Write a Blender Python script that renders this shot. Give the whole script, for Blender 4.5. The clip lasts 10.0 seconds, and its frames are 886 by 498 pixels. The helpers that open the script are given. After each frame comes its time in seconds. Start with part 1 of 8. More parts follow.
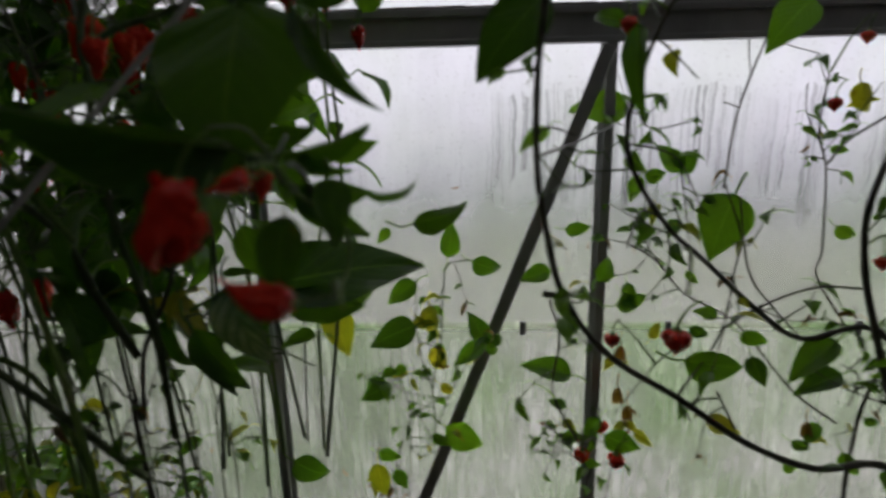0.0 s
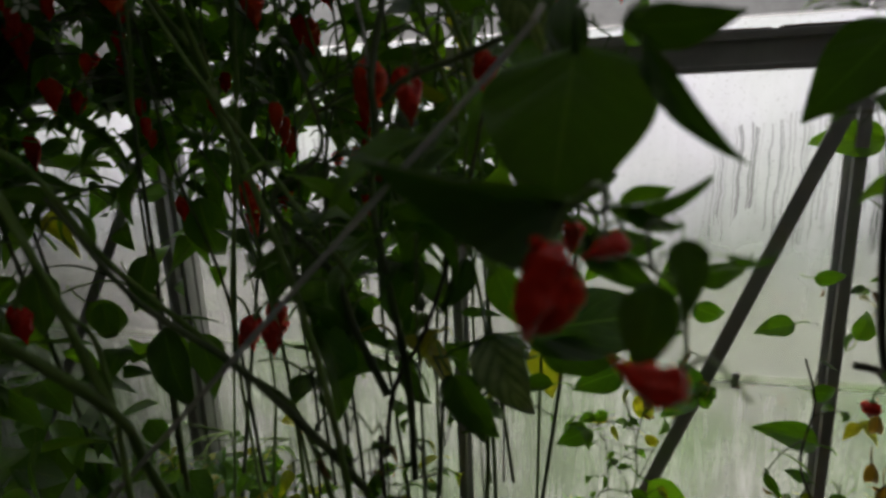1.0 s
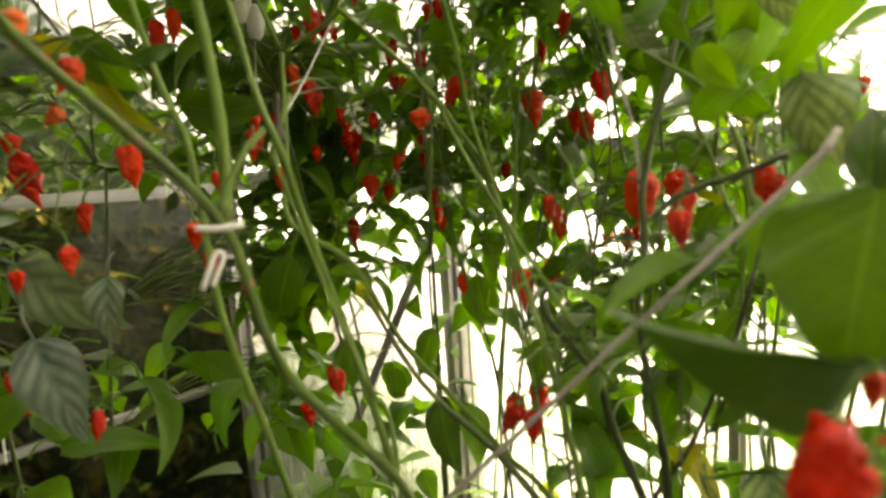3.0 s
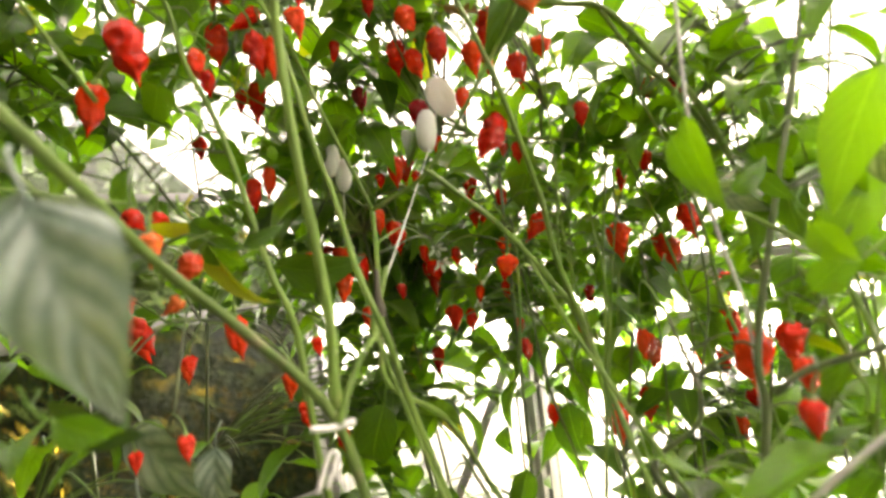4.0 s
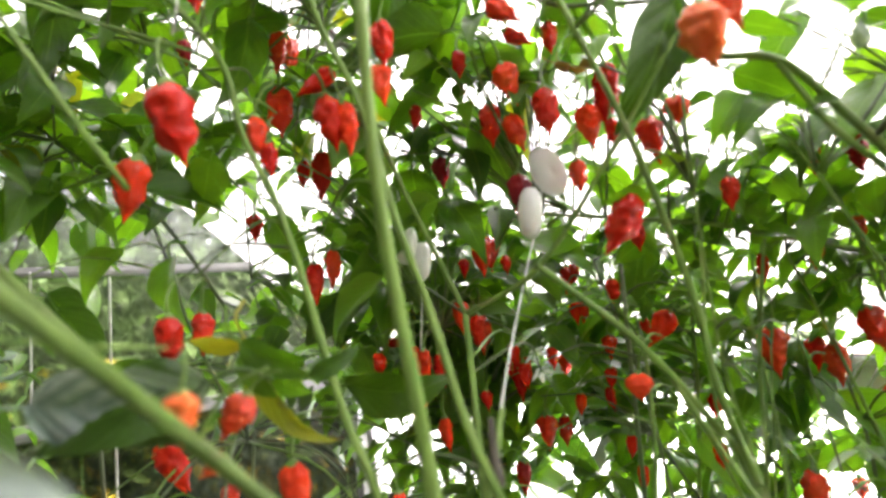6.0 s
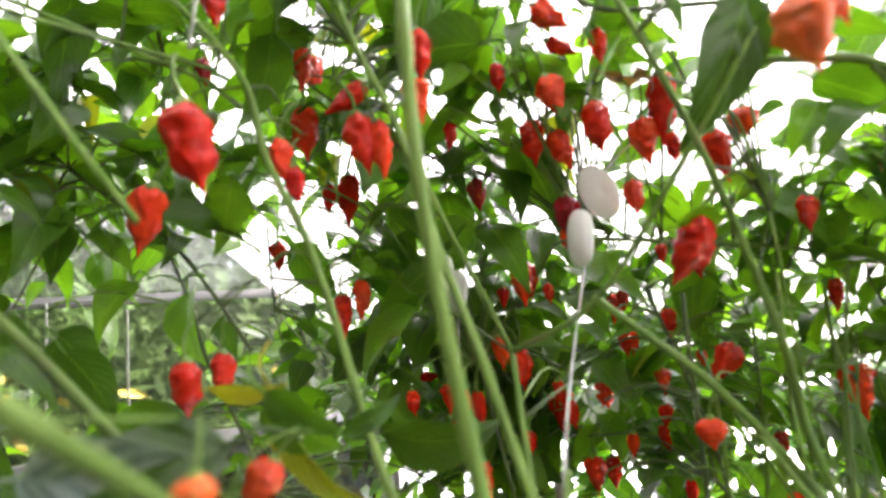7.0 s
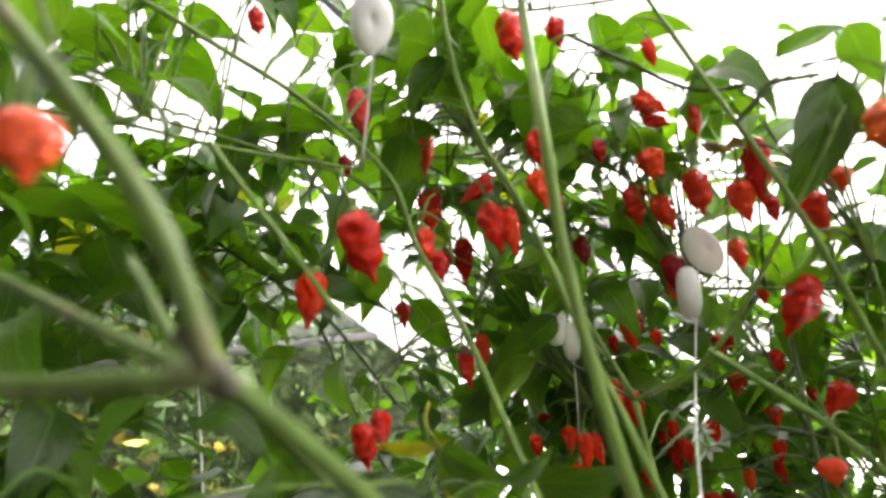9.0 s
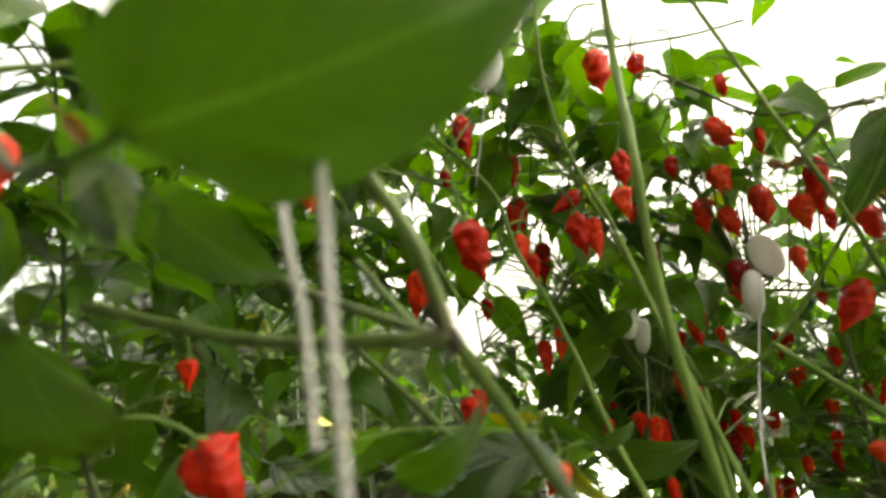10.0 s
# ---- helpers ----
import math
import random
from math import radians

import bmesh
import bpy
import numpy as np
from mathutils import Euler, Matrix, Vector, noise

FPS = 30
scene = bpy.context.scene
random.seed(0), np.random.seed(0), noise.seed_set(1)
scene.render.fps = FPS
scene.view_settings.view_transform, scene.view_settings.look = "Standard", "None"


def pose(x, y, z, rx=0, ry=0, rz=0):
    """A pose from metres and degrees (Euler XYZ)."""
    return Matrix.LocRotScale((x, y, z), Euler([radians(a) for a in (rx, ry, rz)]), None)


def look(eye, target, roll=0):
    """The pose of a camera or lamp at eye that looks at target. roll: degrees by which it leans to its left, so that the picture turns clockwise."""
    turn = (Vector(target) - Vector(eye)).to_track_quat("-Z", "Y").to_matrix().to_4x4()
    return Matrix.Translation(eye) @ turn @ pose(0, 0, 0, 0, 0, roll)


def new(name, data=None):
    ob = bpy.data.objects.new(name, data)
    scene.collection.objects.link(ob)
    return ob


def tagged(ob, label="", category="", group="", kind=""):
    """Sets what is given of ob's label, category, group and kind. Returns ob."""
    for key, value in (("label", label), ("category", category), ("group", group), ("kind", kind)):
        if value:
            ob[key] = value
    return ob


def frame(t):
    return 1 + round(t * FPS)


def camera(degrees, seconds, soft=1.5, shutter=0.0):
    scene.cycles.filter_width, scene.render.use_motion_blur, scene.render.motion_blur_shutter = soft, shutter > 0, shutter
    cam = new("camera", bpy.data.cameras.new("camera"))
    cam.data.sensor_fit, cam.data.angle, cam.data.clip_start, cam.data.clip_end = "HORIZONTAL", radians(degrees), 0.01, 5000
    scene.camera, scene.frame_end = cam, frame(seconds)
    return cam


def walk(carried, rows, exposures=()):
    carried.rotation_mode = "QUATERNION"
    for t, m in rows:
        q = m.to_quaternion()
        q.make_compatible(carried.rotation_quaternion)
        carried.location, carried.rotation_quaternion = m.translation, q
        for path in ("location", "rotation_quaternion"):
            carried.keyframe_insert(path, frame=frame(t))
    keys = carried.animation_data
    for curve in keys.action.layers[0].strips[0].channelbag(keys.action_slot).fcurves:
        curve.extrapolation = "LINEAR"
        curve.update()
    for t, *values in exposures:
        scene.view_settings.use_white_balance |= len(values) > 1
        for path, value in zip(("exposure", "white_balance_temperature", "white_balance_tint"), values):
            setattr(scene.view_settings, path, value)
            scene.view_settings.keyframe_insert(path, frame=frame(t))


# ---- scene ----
cam = camera(73.0, 10.0, soft=2.9, shutter=0.25)
PATH = [
    (0, (0.056, 0.149, 1.292), (-0.054, 2.068, 0.739), -1.4),
    (0.5, (-0.022, 0.157, 1.304), (-0.389, 2.061, 0.815), -2.6),
    (1, (-0.073, 0.167, 1.311), (-0.607, 2.036, 0.838), -2.3),
    (1.5, (-0.072, 0.191, 1.322), (-0.933, 1.941, 0.878), -2.4),
    (2, (-0.06, 0.19, 1.337), (-1.166, 1.817, 0.976), -4.1),
    (2.2, (-0.06, 0.186, 1.342), (-1.225, 1.772, 0.99), -4.4),
    (3.3, (-0.062, 0.145, 1.378), (-1.421, 1.599, 1.176), -4.6),
    (3.5, (-0.061, 0.141, 1.392), (-1.456, 1.566, 1.233), -5.4),
    (3.8, (-0.067, 0.137, 1.424), (-1.486, 1.544, 1.343), -6.2),
    (4, (-0.081, 0.142, 1.447), (-1.536, 1.514, 1.474), -6.9),
    (4.5, (-0.122, 0.164, 1.47), (-1.607, 1.5, 1.553), -7.3),
    (5, (-0.173, 0.184, 1.491), (-1.679, 1.488, 1.661), -6.4),
    (5.5, (-0.213, 0.195, 1.508), (-1.734, 1.475, 1.721), -6.1),
    (5.7, (-0.22, 0.197, 1.51), (-1.743, 1.476, 1.728), -6.1),
    (7, (-0.286, 0.221, 1.532), (-1.839, 1.445, 1.832), -6.7),
    (7.5, (-0.305, 0.223, 1.544), (-1.884, 1.4, 1.89), -7.1),
    (8, (-0.307, 0.209, 1.555), (-1.934, 1.308, 1.937), -8.1),
    (8.5, (-0.283, 0.178, 1.565), (-1.925, 1.235, 1.994), -9.1),
    (9, (-0.243, 0.13, 1.566), (-1.904, 1.164, 1.981), -9.0),
    (9.5, (-0.201, 0.073, 1.568), (-1.883, 1.047, 2.04), -8.0),
    (10, (-0.179, 0.029, 1.555), (-1.912, 0.926, 1.992), -7.5),
]
cam.data.dof.use_dof, cam.data.dof.focus_distance, cam.data.dof.aperture_fstop = True, 0.90, 3.6
EXPO = [(0, -0.48, 6150, 20), (1.0, -0.42, 6450, 16), (1.5, 0.42, 7400, 12), (2.0, 1.68, 8800, 10), (2.7, 2.7, 8800, 13), (3.5, 3.44, 8500, 16), (4.0, 3.80, 7900, 20), (7.5, 3.80, 6500, 23), (8.0, 3.69, 6500, 24), (8.5, 3.49, 6500, 24), (9.0, 3.42, 6600, 22), (9.5, 3.1, 7200, 14), (10, 2.92, 7700, 9)]
walk(cam, [(t, look(eye, target, roll)) for t, eye, target, roll in PATH], EXPO)

# ---- light ----
world = bpy.data.worlds.new("overcast")
scene.world = world
world.use_nodes = True
wn, wl = world.node_tree.nodes, world.node_tree.links
sky = wn.new("ShaderNodeTexSky")
sky.sky_type, sky.sun_disc = "NISHITA", False
sky.sun_elevation, sky.sun_rotation = radians(38), radians(-10)
sky.dust_density, sky.ozone_density, sky.air_density = 4.0, 1.0, 1.0
grey = wn.new("ShaderNodeHueSaturation")
grey.inputs["Saturation"].default_value = 0.28
wl.new(sky.outputs[0], grey.inputs["Color"])
wl.new(grey.outputs[0], wn["Background"].inputs[0])
wn["Background"].inputs[1].default_value = 0.11
sun = new("sun", bpy.data.lights.new("sun", "SUN"))
sun.data.energy, sun.data.angle, sun.data.color = 3.6, radians(25), (1.0, 0.97, 0.92)
sun.matrix_world = look((-1.2, 5.0, 4.2), (-0.4, 0.4, 0.6))


# ---- materials ----
def mat(name, rough=0.5, metal=0.0, spec=0.5):
    m = bpy.data.materials.new(name)
    m.use_nodes = True
    b = m.node_tree.nodes["Principled BSDF"]
    b.inputs["Roughness"].default_value, b.inputs["Metallic"].default_value = rough, metal
    b.inputs["Specular IOR Level"].default_value = spec
    return m, m.node_tree.nodes, m.node_tree.links, b


def tex(nodes, links, scale, detail=4, space="Object", stretch=(1, 1, 1), rough=0.55):
    co = nodes.new("ShaderNodeTexCoord")
    mp = nodes.new("ShaderNodeMapping")
    mp.inputs["Scale"].default_value = stretch
    links.new(co.outputs[space], mp.inputs[0])
    n = nodes.new("ShaderNodeTexNoise")
    n.inputs["Scale"].default_value, n.inputs["Detail"].default_value, n.inputs["Roughness"].default_value = scale, detail, rough
    links.new(mp.outputs[0], n.inputs["Vector"])
    return n.outputs[0]


def ramp(nodes, links, fac, *stops):
    r = nodes.new("ShaderNodeValToRGB")
    while len(r.color_ramp.elements) < len(stops):
        r.color_ramp.elements.new(0.5)
    for e, (p, c) in zip(r.color_ramp.elements, stops):
        e.position, e.color = p, (*c, 1) if len(c) == 3 else c
    links.new(fac, r.inputs[0])
    return r.outputs[0]


def mixc(nodes, links, fac, a, b, mode="MIX"):
    m = nodes.new("ShaderNodeMix")
    m.data_type, m.blend_type = "RGBA", mode
    for k, v in ((0, fac), (6, a), (7, b)):
        if isinstance(v, (int, float)):
            m.inputs[k].default_value = v
        elif isinstance(v, tuple):
            m.inputs[k].default_value = (*v, 1)
        else:
            links.new(v, m.inputs[k])
    return m.outputs[2]


def calc(nodes, links, op, a, b=0.0, c=0.0):
    m = nodes.new("ShaderNodeMath")
    m.operation = op
    for k, v in enumerate((a, b, c)):
        if isinstance(v, (int, float)):
            m.inputs[k].default_value = v
        else:
            links.new(v, m.inputs[k])
    return m.outputs[0]


def bump(nodes, links, b, height, strength, dist):
    n = nodes.new("ShaderNodeBump")
    n.inputs["Strength"].default_value, n.inputs["Distance"].default_value = strength, dist
    links.new(height, n.inputs["Height"])
    links.new(n.outputs[0], b.inputs["Normal"])
    return n


def leaf_material(name, dark, mid, light, spots=0.0, glow=0.5, bloom=0.0):
    """Leaf blade: veins from the blade's own chart, mottled green, thin enough to let light through."""
    m, n, l, b = mat(name, 0.29, 0, 0.55)
    uv = n.new("ShaderNodeUVMap")
    sep = n.new("ShaderNodeSeparateXYZ")
    l.new(uv.outputs[0], sep.inputs[0])
    off = calc(n, l, "ABSOLUTE", calc(n, l, "SUBTRACT", sep.outputs[0], 0.5))
    rib = calc(n, l, "LESS_THAN", off, 0.018)
    bent = calc(n, l, "SUBTRACT", sep.outputs[1], calc(n, l, "MULTIPLY", off, 0.75))
    wave = calc(n, l, "ABSOLUTE", calc(n, l, "SINE", calc(n, l, "MULTIPLY", bent, 17.0 if bloom else 26.0)))
    side = calc(n, l, "LESS_THAN", wave, 0.10)
    vein = calc(n, l, "MAXIMUM", rib, calc(n, l, "MULTIPLY", side, 0.55))
    rnd = calc(n, l, "FRACT", calc(n, l, "ADD", n.new("ShaderNodeObjectInfo").outputs["Random"], n.new("ShaderNodeNewGeometry").outputs["Random Per Island"]))
    big = tex(n, l, 14, 3)
    fine = tex(n, l, 160, 3)
    tone = calc(n, l, "ADD", calc(n, l, "MULTIPLY", rnd, 0.62), calc(n, l, "MULTIPLY", big, 0.42))
    col = ramp(n, l, tone, (0.12, dark), (0.55, mid), (0.95, light))
    col = mixc(n, l, calc(n, l, "MULTIPLY", fine, 0.25), col, light)
    col = mixc(n, l, calc(n, l, "MULTIPLY", vein, 0.28), col, tuple(min(1, 1.5 * c + 0.03) for c in light))
    if spots:
        blot = ramp(n, l, tex(n, l, 45, 4), (0.56, (0, 0, 0)), (0.68, (1, 1, 1)))
        col = mixc(n, l, calc(n, l, "MULTIPLY", blot, spots), col, (0.16, 0.09, 0.02))
    # bloom paints a pale grey sky sheen into the blade's colour, in patches.
    if bloom:
        sheen = ramp(n, l, calc(n, l, "ADD", calc(n, l, "MULTIPLY", tex(n, l, 38, 5), 0.7), calc(n, l, "MULTIPLY", wave, 0.12)), (0.36, (0, 0, 0)), (0.58, (1, 1, 1)))
        col = mixc(n, l, calc(n, l, "MULTIPLY", sheen, bloom), col, (0.36, 0.42, 0.405))
        # Colour darkens along the side veins and midrib, less towards the edge.
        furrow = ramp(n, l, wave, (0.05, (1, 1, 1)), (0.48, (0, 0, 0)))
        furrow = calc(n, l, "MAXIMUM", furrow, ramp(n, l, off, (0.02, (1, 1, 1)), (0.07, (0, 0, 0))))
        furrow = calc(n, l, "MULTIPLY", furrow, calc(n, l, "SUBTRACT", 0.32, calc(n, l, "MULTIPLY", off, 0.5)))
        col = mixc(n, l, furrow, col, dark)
    l.new(col, b.inputs["Base Color"])
    h = calc(n, l, "ADD", calc(n, l, "MULTIPLY", wave, 0.13), calc(n, l, "MULTIPLY", fine, 0.3))
    h = calc(n, l, "SUBTRACT", h, calc(n, l, "MULTIPLY", rib, 0.6))
    bp = bump(n, l, b, h, 0.55, 0.003)
    tr = n.new("ShaderNodeBsdfTranslucent")
    l.new(mixc(n, l, 1.0, col, (1.42, 1.55, 0.20), "MULTIPLY"), tr.inputs[0])
    l.new(bp.outputs[0], tr.inputs["Normal"])
    mx = n.new("ShaderNodeMixShader")
    mx.inputs[0].default_value = glow
    l.new(b.outputs[0], mx.inputs[1])
    l.new(tr.outputs[0], mx.inputs[2])
    l.new(mx.outputs[0], n["Material Output"].inputs[0])
    return m


LEAF = leaf_material("leaf_green", (0.019, 0.055, 0.007), (0.053, 0.138, 0.013), (0.13, 0.26, 0.026))
LEAF_PALE = leaf_material("leaf_young", (0.055, 0.145, 0.015), (0.10, 0.23, 0.022), (0.165, 0.31, 0.035), 0.15)
LEAF_OLD = leaf_material("leaf_yellowing", (0.10, 0.16, 0.02), (0.28, 0.29, 0.03), (0.42, 0.36, 0.05), 0.75)
LEAF_THICK = leaf_material("leaf_thick", (0.016, 0.042, 0.006), (0.032, 0.082, 0.009), (0.065, 0.14, 0.015), 0.0, 0.34)
# Greyer copy of the leaf, with the sky's sheen put into its colour.
LEAF_SHEEN = leaf_material("leaf_sheen", (0.055, 0.105, 0.075), (0.09, 0.15, 0.12), (0.15, 0.21, 0.18), 0.0, 0.22, 0.8)
LEAF_DRY = leaf_material("leaf_dry", (0.10, 0.05, 0.02), (0.22, 0.11, 0.04), (0.36, 0.20, 0.07), 0.5, 0.25)


def stem_material(name, low, high, mark):
    m, n, l, b = mat(name, 0.45, 0, 0.4)
    long = tex(n, l, 60, 4, stretch=(1, 1, 0.15))
    spot = tex(n, l, 22, 5)
    col = ramp(n, l, long, (0.3, low), (0.7, high))
    col = mixc(n, l, ramp(n, l, spot, (0.60, (0, 0, 0)), (0.72, (0.8, 0.8, 0.8))), col, mark)
    l.new(col, b.inputs["Base Color"])
    bump(n, l, b, long, 0.5, 0.0012)
    return m


STEM = stem_material("stem_green", (0.085, 0.175, 0.020), (0.19, 0.31, 0.055), (0.20, 0.20, 0.07))
STEM_MID = stem_material("stem_mid", (0.060, 0.115, 0.014), (0.125, 0.205, 0.038), (0.22, 0.18, 0.10))
STEM_DARK = stem_material("stem_dark", (0.045, 0.075, 0.022), (0.11, 0.15, 0.05), (0.13, 0.11, 0.06))
BARK = stem_material("stem_bark", (0.030, 0.028, 0.016), (0.085, 0.075, 0.045), (0.14, 0.12, 0.08))
STUB = stem_material("stem_grey", (0.045, 0.040, 0.028), (0.095, 0.082, 0.060), (0.05, 0.04, 0.03))


def pod_material(name, deep, body, bright):
    m, n, l, b = mat(name, 0.18, 0, 0.36)
    rnd = n.new("ShaderNodeObjectInfo").outputs["Random"]
    tone = calc(n, l, "ADD", calc(n, l, "MULTIPLY", rnd, 0.6), calc(n, l, "MULTIPLY", tex(n, l, 28, 4), 0.45))
    col = ramp(n, l, tone, (0.15, deep), (0.55, body), (0.95, bright))
    l.new(col, b.inputs["Base Color"])
    b.inputs["Subsurface Weight"].default_value = 0.4
    b.inputs["Subsurface Radius"].default_value = (0.006, 0.0015, 0.0008)
    bump(n, l, b, tex(n, l, 150, 4, stretch=(1.2, 1.2, 0.8)), 0.45, 0.004)
    return m


POD = pod_material("pod_red", (0.55, 0.010, 0.004), (0.85, 0.032, 0.007), (0.92, 0.085, 0.014))
POD_ORANGE = pod_material("pod_orange", (0.66, 0.05, 0.012), (0.78, 0.10, 0.02), (0.80, 0.19, 0.035))
POD_DARK = pod_material("pod_dark", (0.26, 0.005, 0.010), (0.40, 0.010, 0.016), (0.52, 0.018, 0.024))


def metal_material(name="aluminium", low=(0.34, 0.34, 0.335), high=(0.52, 0.52, 0.51)):
    m, n, l, b = mat(name, 0.45, 0.5)
    wear = tex(n, l, 9, 6)
    line = tex(n, l, 40, 3, stretch=(8, 8, 0.3))
    l.new(ramp(n, l, wear, (0.3, low), (0.7, high)), b.inputs["Base Color"])
    l.new(ramp(n, l, line, (0.3, (0.35, 0.35, 0.35)), (0.7, (0.62, 0.62, 0.62))), b.inputs["Roughness"])
    bump(n, l, b, line, 0.2, 0.0008)
    return m


def glass_material(name, fog_low, fog_high, drips, tint, blur=0.0, frost=0.20, shine=0.04):
    """Pane with a layer of condensation: part clear, part milky, with a band where the water has run."""
    m, n, l, b = mat(name, 0.08)
    cloud = tex(n, l, 5, 5)
    fine = tex(n, l, 70, 4, stretch=(1, 1, 0.22), rough=0.7)
    smear = tex(n, l, 26, 4, stretch=(1, 1, 0.16))
    fog = calc(n, l, "ADD", calc(n, l, "MULTIPLY", cloud, 0.56), calc(n, l, "MULTIPLY", fine, 0.20))
    fog = calc(n, l, "ADD", fog, calc(n, l, "MULTIPLY", smear, 0.22))
    fog = ramp(n, l, fog, (0.30, (0, 0, 0)), (0.72, (1, 1, 1)))
    fog = calc(n, l, "ADD", fog_low, calc(n, l, "MULTIPLY", fog, fog_high - fog_low))
    clear = n.new("ShaderNodeBsdfTransparent")
    clear.inputs[0].default_value = (*tint, 1)
    if drips:
        co = n.new("ShaderNodeTexCoord")
        sep = n.new("ShaderNodeSeparateXYZ")
        l.new(co.outputs["Object"], sep.inputs[0])
        height = sep.outputs[2]
        wander = calc(n, l, "MULTIPLY", calc(n, l, "SUBTRACT", tex(n, l, 24, 2), 0.5), 0.016)
        across = calc(n, l, "ADD", sep.outputs[0], wander)
        lane = n.new("ShaderNodeCombineXYZ")
        l.new(across, lane.inputs[0])
        run = n.new("ShaderNodeTexNoise")
        run.inputs["Scale"].default_value, run.inputs["Detail"].default_value = 95, 1.5
        l.new(lane.outputs[0], run.inputs["Vector"])
        groups = tex(n, l, 6, 2, stretch=(1, 1, 0.15))
        foot = calc(n, l, "SUBTRACT", 1.25, calc(n, l, "MULTIPLY", tex(n, l, 30, 2, stretch=(1, 1, 0.02)), 0.34))
        head = calc(n, l, "ADD", 1.215, calc(n, l, "MULTIPLY", tex(n, l, 19, 2, stretch=(1, 1, 0.02)), 0.10))
        band = calc(n, l, "MULTIPLY", calc(n, l, "LESS_THAN", height, head), calc(n, l, "GREATER_THAN", height, foot))
        line = ramp(n, l, run.outputs[0], (0.50, (0, 0, 0)), (0.53, (1, 1, 1)), (0.56, (1, 1, 1)), (0.59, (0, 0, 0)))
        wet = calc(n, l, "MULTIPLY", line, ramp(n, l, groups, (0.40, (0, 0, 0)), (0.50, (1, 1, 1))))
        wet = calc(n, l, "MULTIPLY", wet, calc(n, l, "MULTIPLY", band, 0.62))
        # Fog thickens upward, also raised to imitate the brighter sky behind.
        thick = n.new("ShaderNodeMapRange")
        thick.interpolation_type = "SMOOTHSTEP"
        for key, value in (("From Min", 1.02), ("From Max", 1.32), ("To Min", 0.0), ("To Max", 1.5 * fog_high)):
            thick.inputs[key].default_value = value
        l.new(height, thick.inputs["Value"])
        fog = calc(n, l, "ADD", fog, thick.outputs[0])
        fog = calc(n, l, "SUBTRACT", fog, calc(n, l, "MULTIPLY", wet, drips))
        streak = calc(n, l, "MULTIPLY", ramp(n, l, tex(n, l, 70, 5, stretch=(1, 1, 0.13), rough=0.7), (0.50, (0, 0, 0)), (0.66, (1, 1, 1))), calc(n, l, "LESS_THAN", height, 0.80))
        fog = calc(n, l, "ADD", fog, calc(n, l, "MULTIPLY", streak, 0.14))
        # Bluish sky behind the fog, painted in as the base tint.
        pane_tint = ramp(n, l, cloud, (0.34, (0.93, 0.94, 0.97)), (0.62, (0.96, 0.97, 1.0)))
        # Beige of the view outside, painted on from mid height down.
        outside_beige = n.new("ShaderNodeMapRange")
        outside_beige.interpolation_type = "SMOOTHSTEP"
        for key, value in (("From Min", 1.16), ("From Max", 0.98), ("To Min", 0.0), ("To Max", 0.42)):
            outside_beige.inputs[key].default_value = value
        l.new(calc(n, l, "ADD", height, calc(n, l, "MULTIPLY", cloud, 0.10)), outside_beige.inputs["Value"])
        pane_tint = mixc(n, l, outside_beige.outputs[0], pane_tint, (0.93, 0.94, 0.80))
        # Soft green of plants outside, painted on in patches, stronger low down.
        outside_green = ramp(n, l, tex(n, l, 4.3, 5, stretch=(1, 1, 0.7)), (0.36, (0, 0, 0)), (0.66, (1, 1, 1)))
        outside_green = calc(n, l, "MULTIPLY", outside_green, calc(n, l, "ADD", 0.22, calc(n, l, "MULTIPLY", calc(n, l, "LESS_THAN", height, 0.836), 0.55)))
        pane_tint = mixc(n, l, outside_green, pane_tint, (0.70, 0.83, 0.60))
        speck = ramp(n, l, tex(n, l, 190, 2), (0.63, (0, 0, 0)), (0.67, (0.75, 0.75, 0.75)))
        pane_tint = mixc(n, l, speck, pane_tint, (0.62, 0.62, 0.60))
        # Water runs darkened in the colour, standing in for light they bend away.
        pane_tint = mixc(n, l, wet, pane_tint, tuple(0.42 * c for c in tint))
        l.new(pane_tint, clear.inputs[0])
    milk = n.new("ShaderNodeBsdfTranslucent")
    milk.inputs[0].default_value = (0.93, 0.94, 0.93, 1)
    if drips:
        l.new(pane_tint, milk.inputs[0])
    a = n.new("ShaderNodeMixShader")
    l.new(fog, a.inputs[0])
    l.new(clear.outputs[0], a.inputs[1])
    if blur:
        bent = n.new("ShaderNodeBsdfRefraction")
        if drips:
            l.new(pane_tint, bent.inputs["Color"])
        else:
            bent.inputs["Color"].default_value = (*tint, 1)
        bent.inputs["Roughness"].default_value, bent.inputs["IOR"].default_value = frost, 1.35
        s = n.new("ShaderNodeMixShader")
        s.inputs[0].default_value = blur
        l.new(clear.outputs[0], s.inputs[1])
        l.new(bent.outputs[0], s.inputs[2])
        l.new(s.outputs[0], a.inputs[1])
    l.new(milk.outputs[0], a.inputs[2])
    gloss = n.new("ShaderNodeBsdfGlossy")
    gloss.inputs["Roughness"].default_value = 0.12
    c = n.new("ShaderNodeMixShader")
    c.inputs[0].default_value = shine
    l.new(a.outputs[0], c.inputs[1])
    l.new(gloss.outputs[0], c.inputs[2])
    l.new(c.outputs[0], n["Material Output"].inputs[0])
    return m


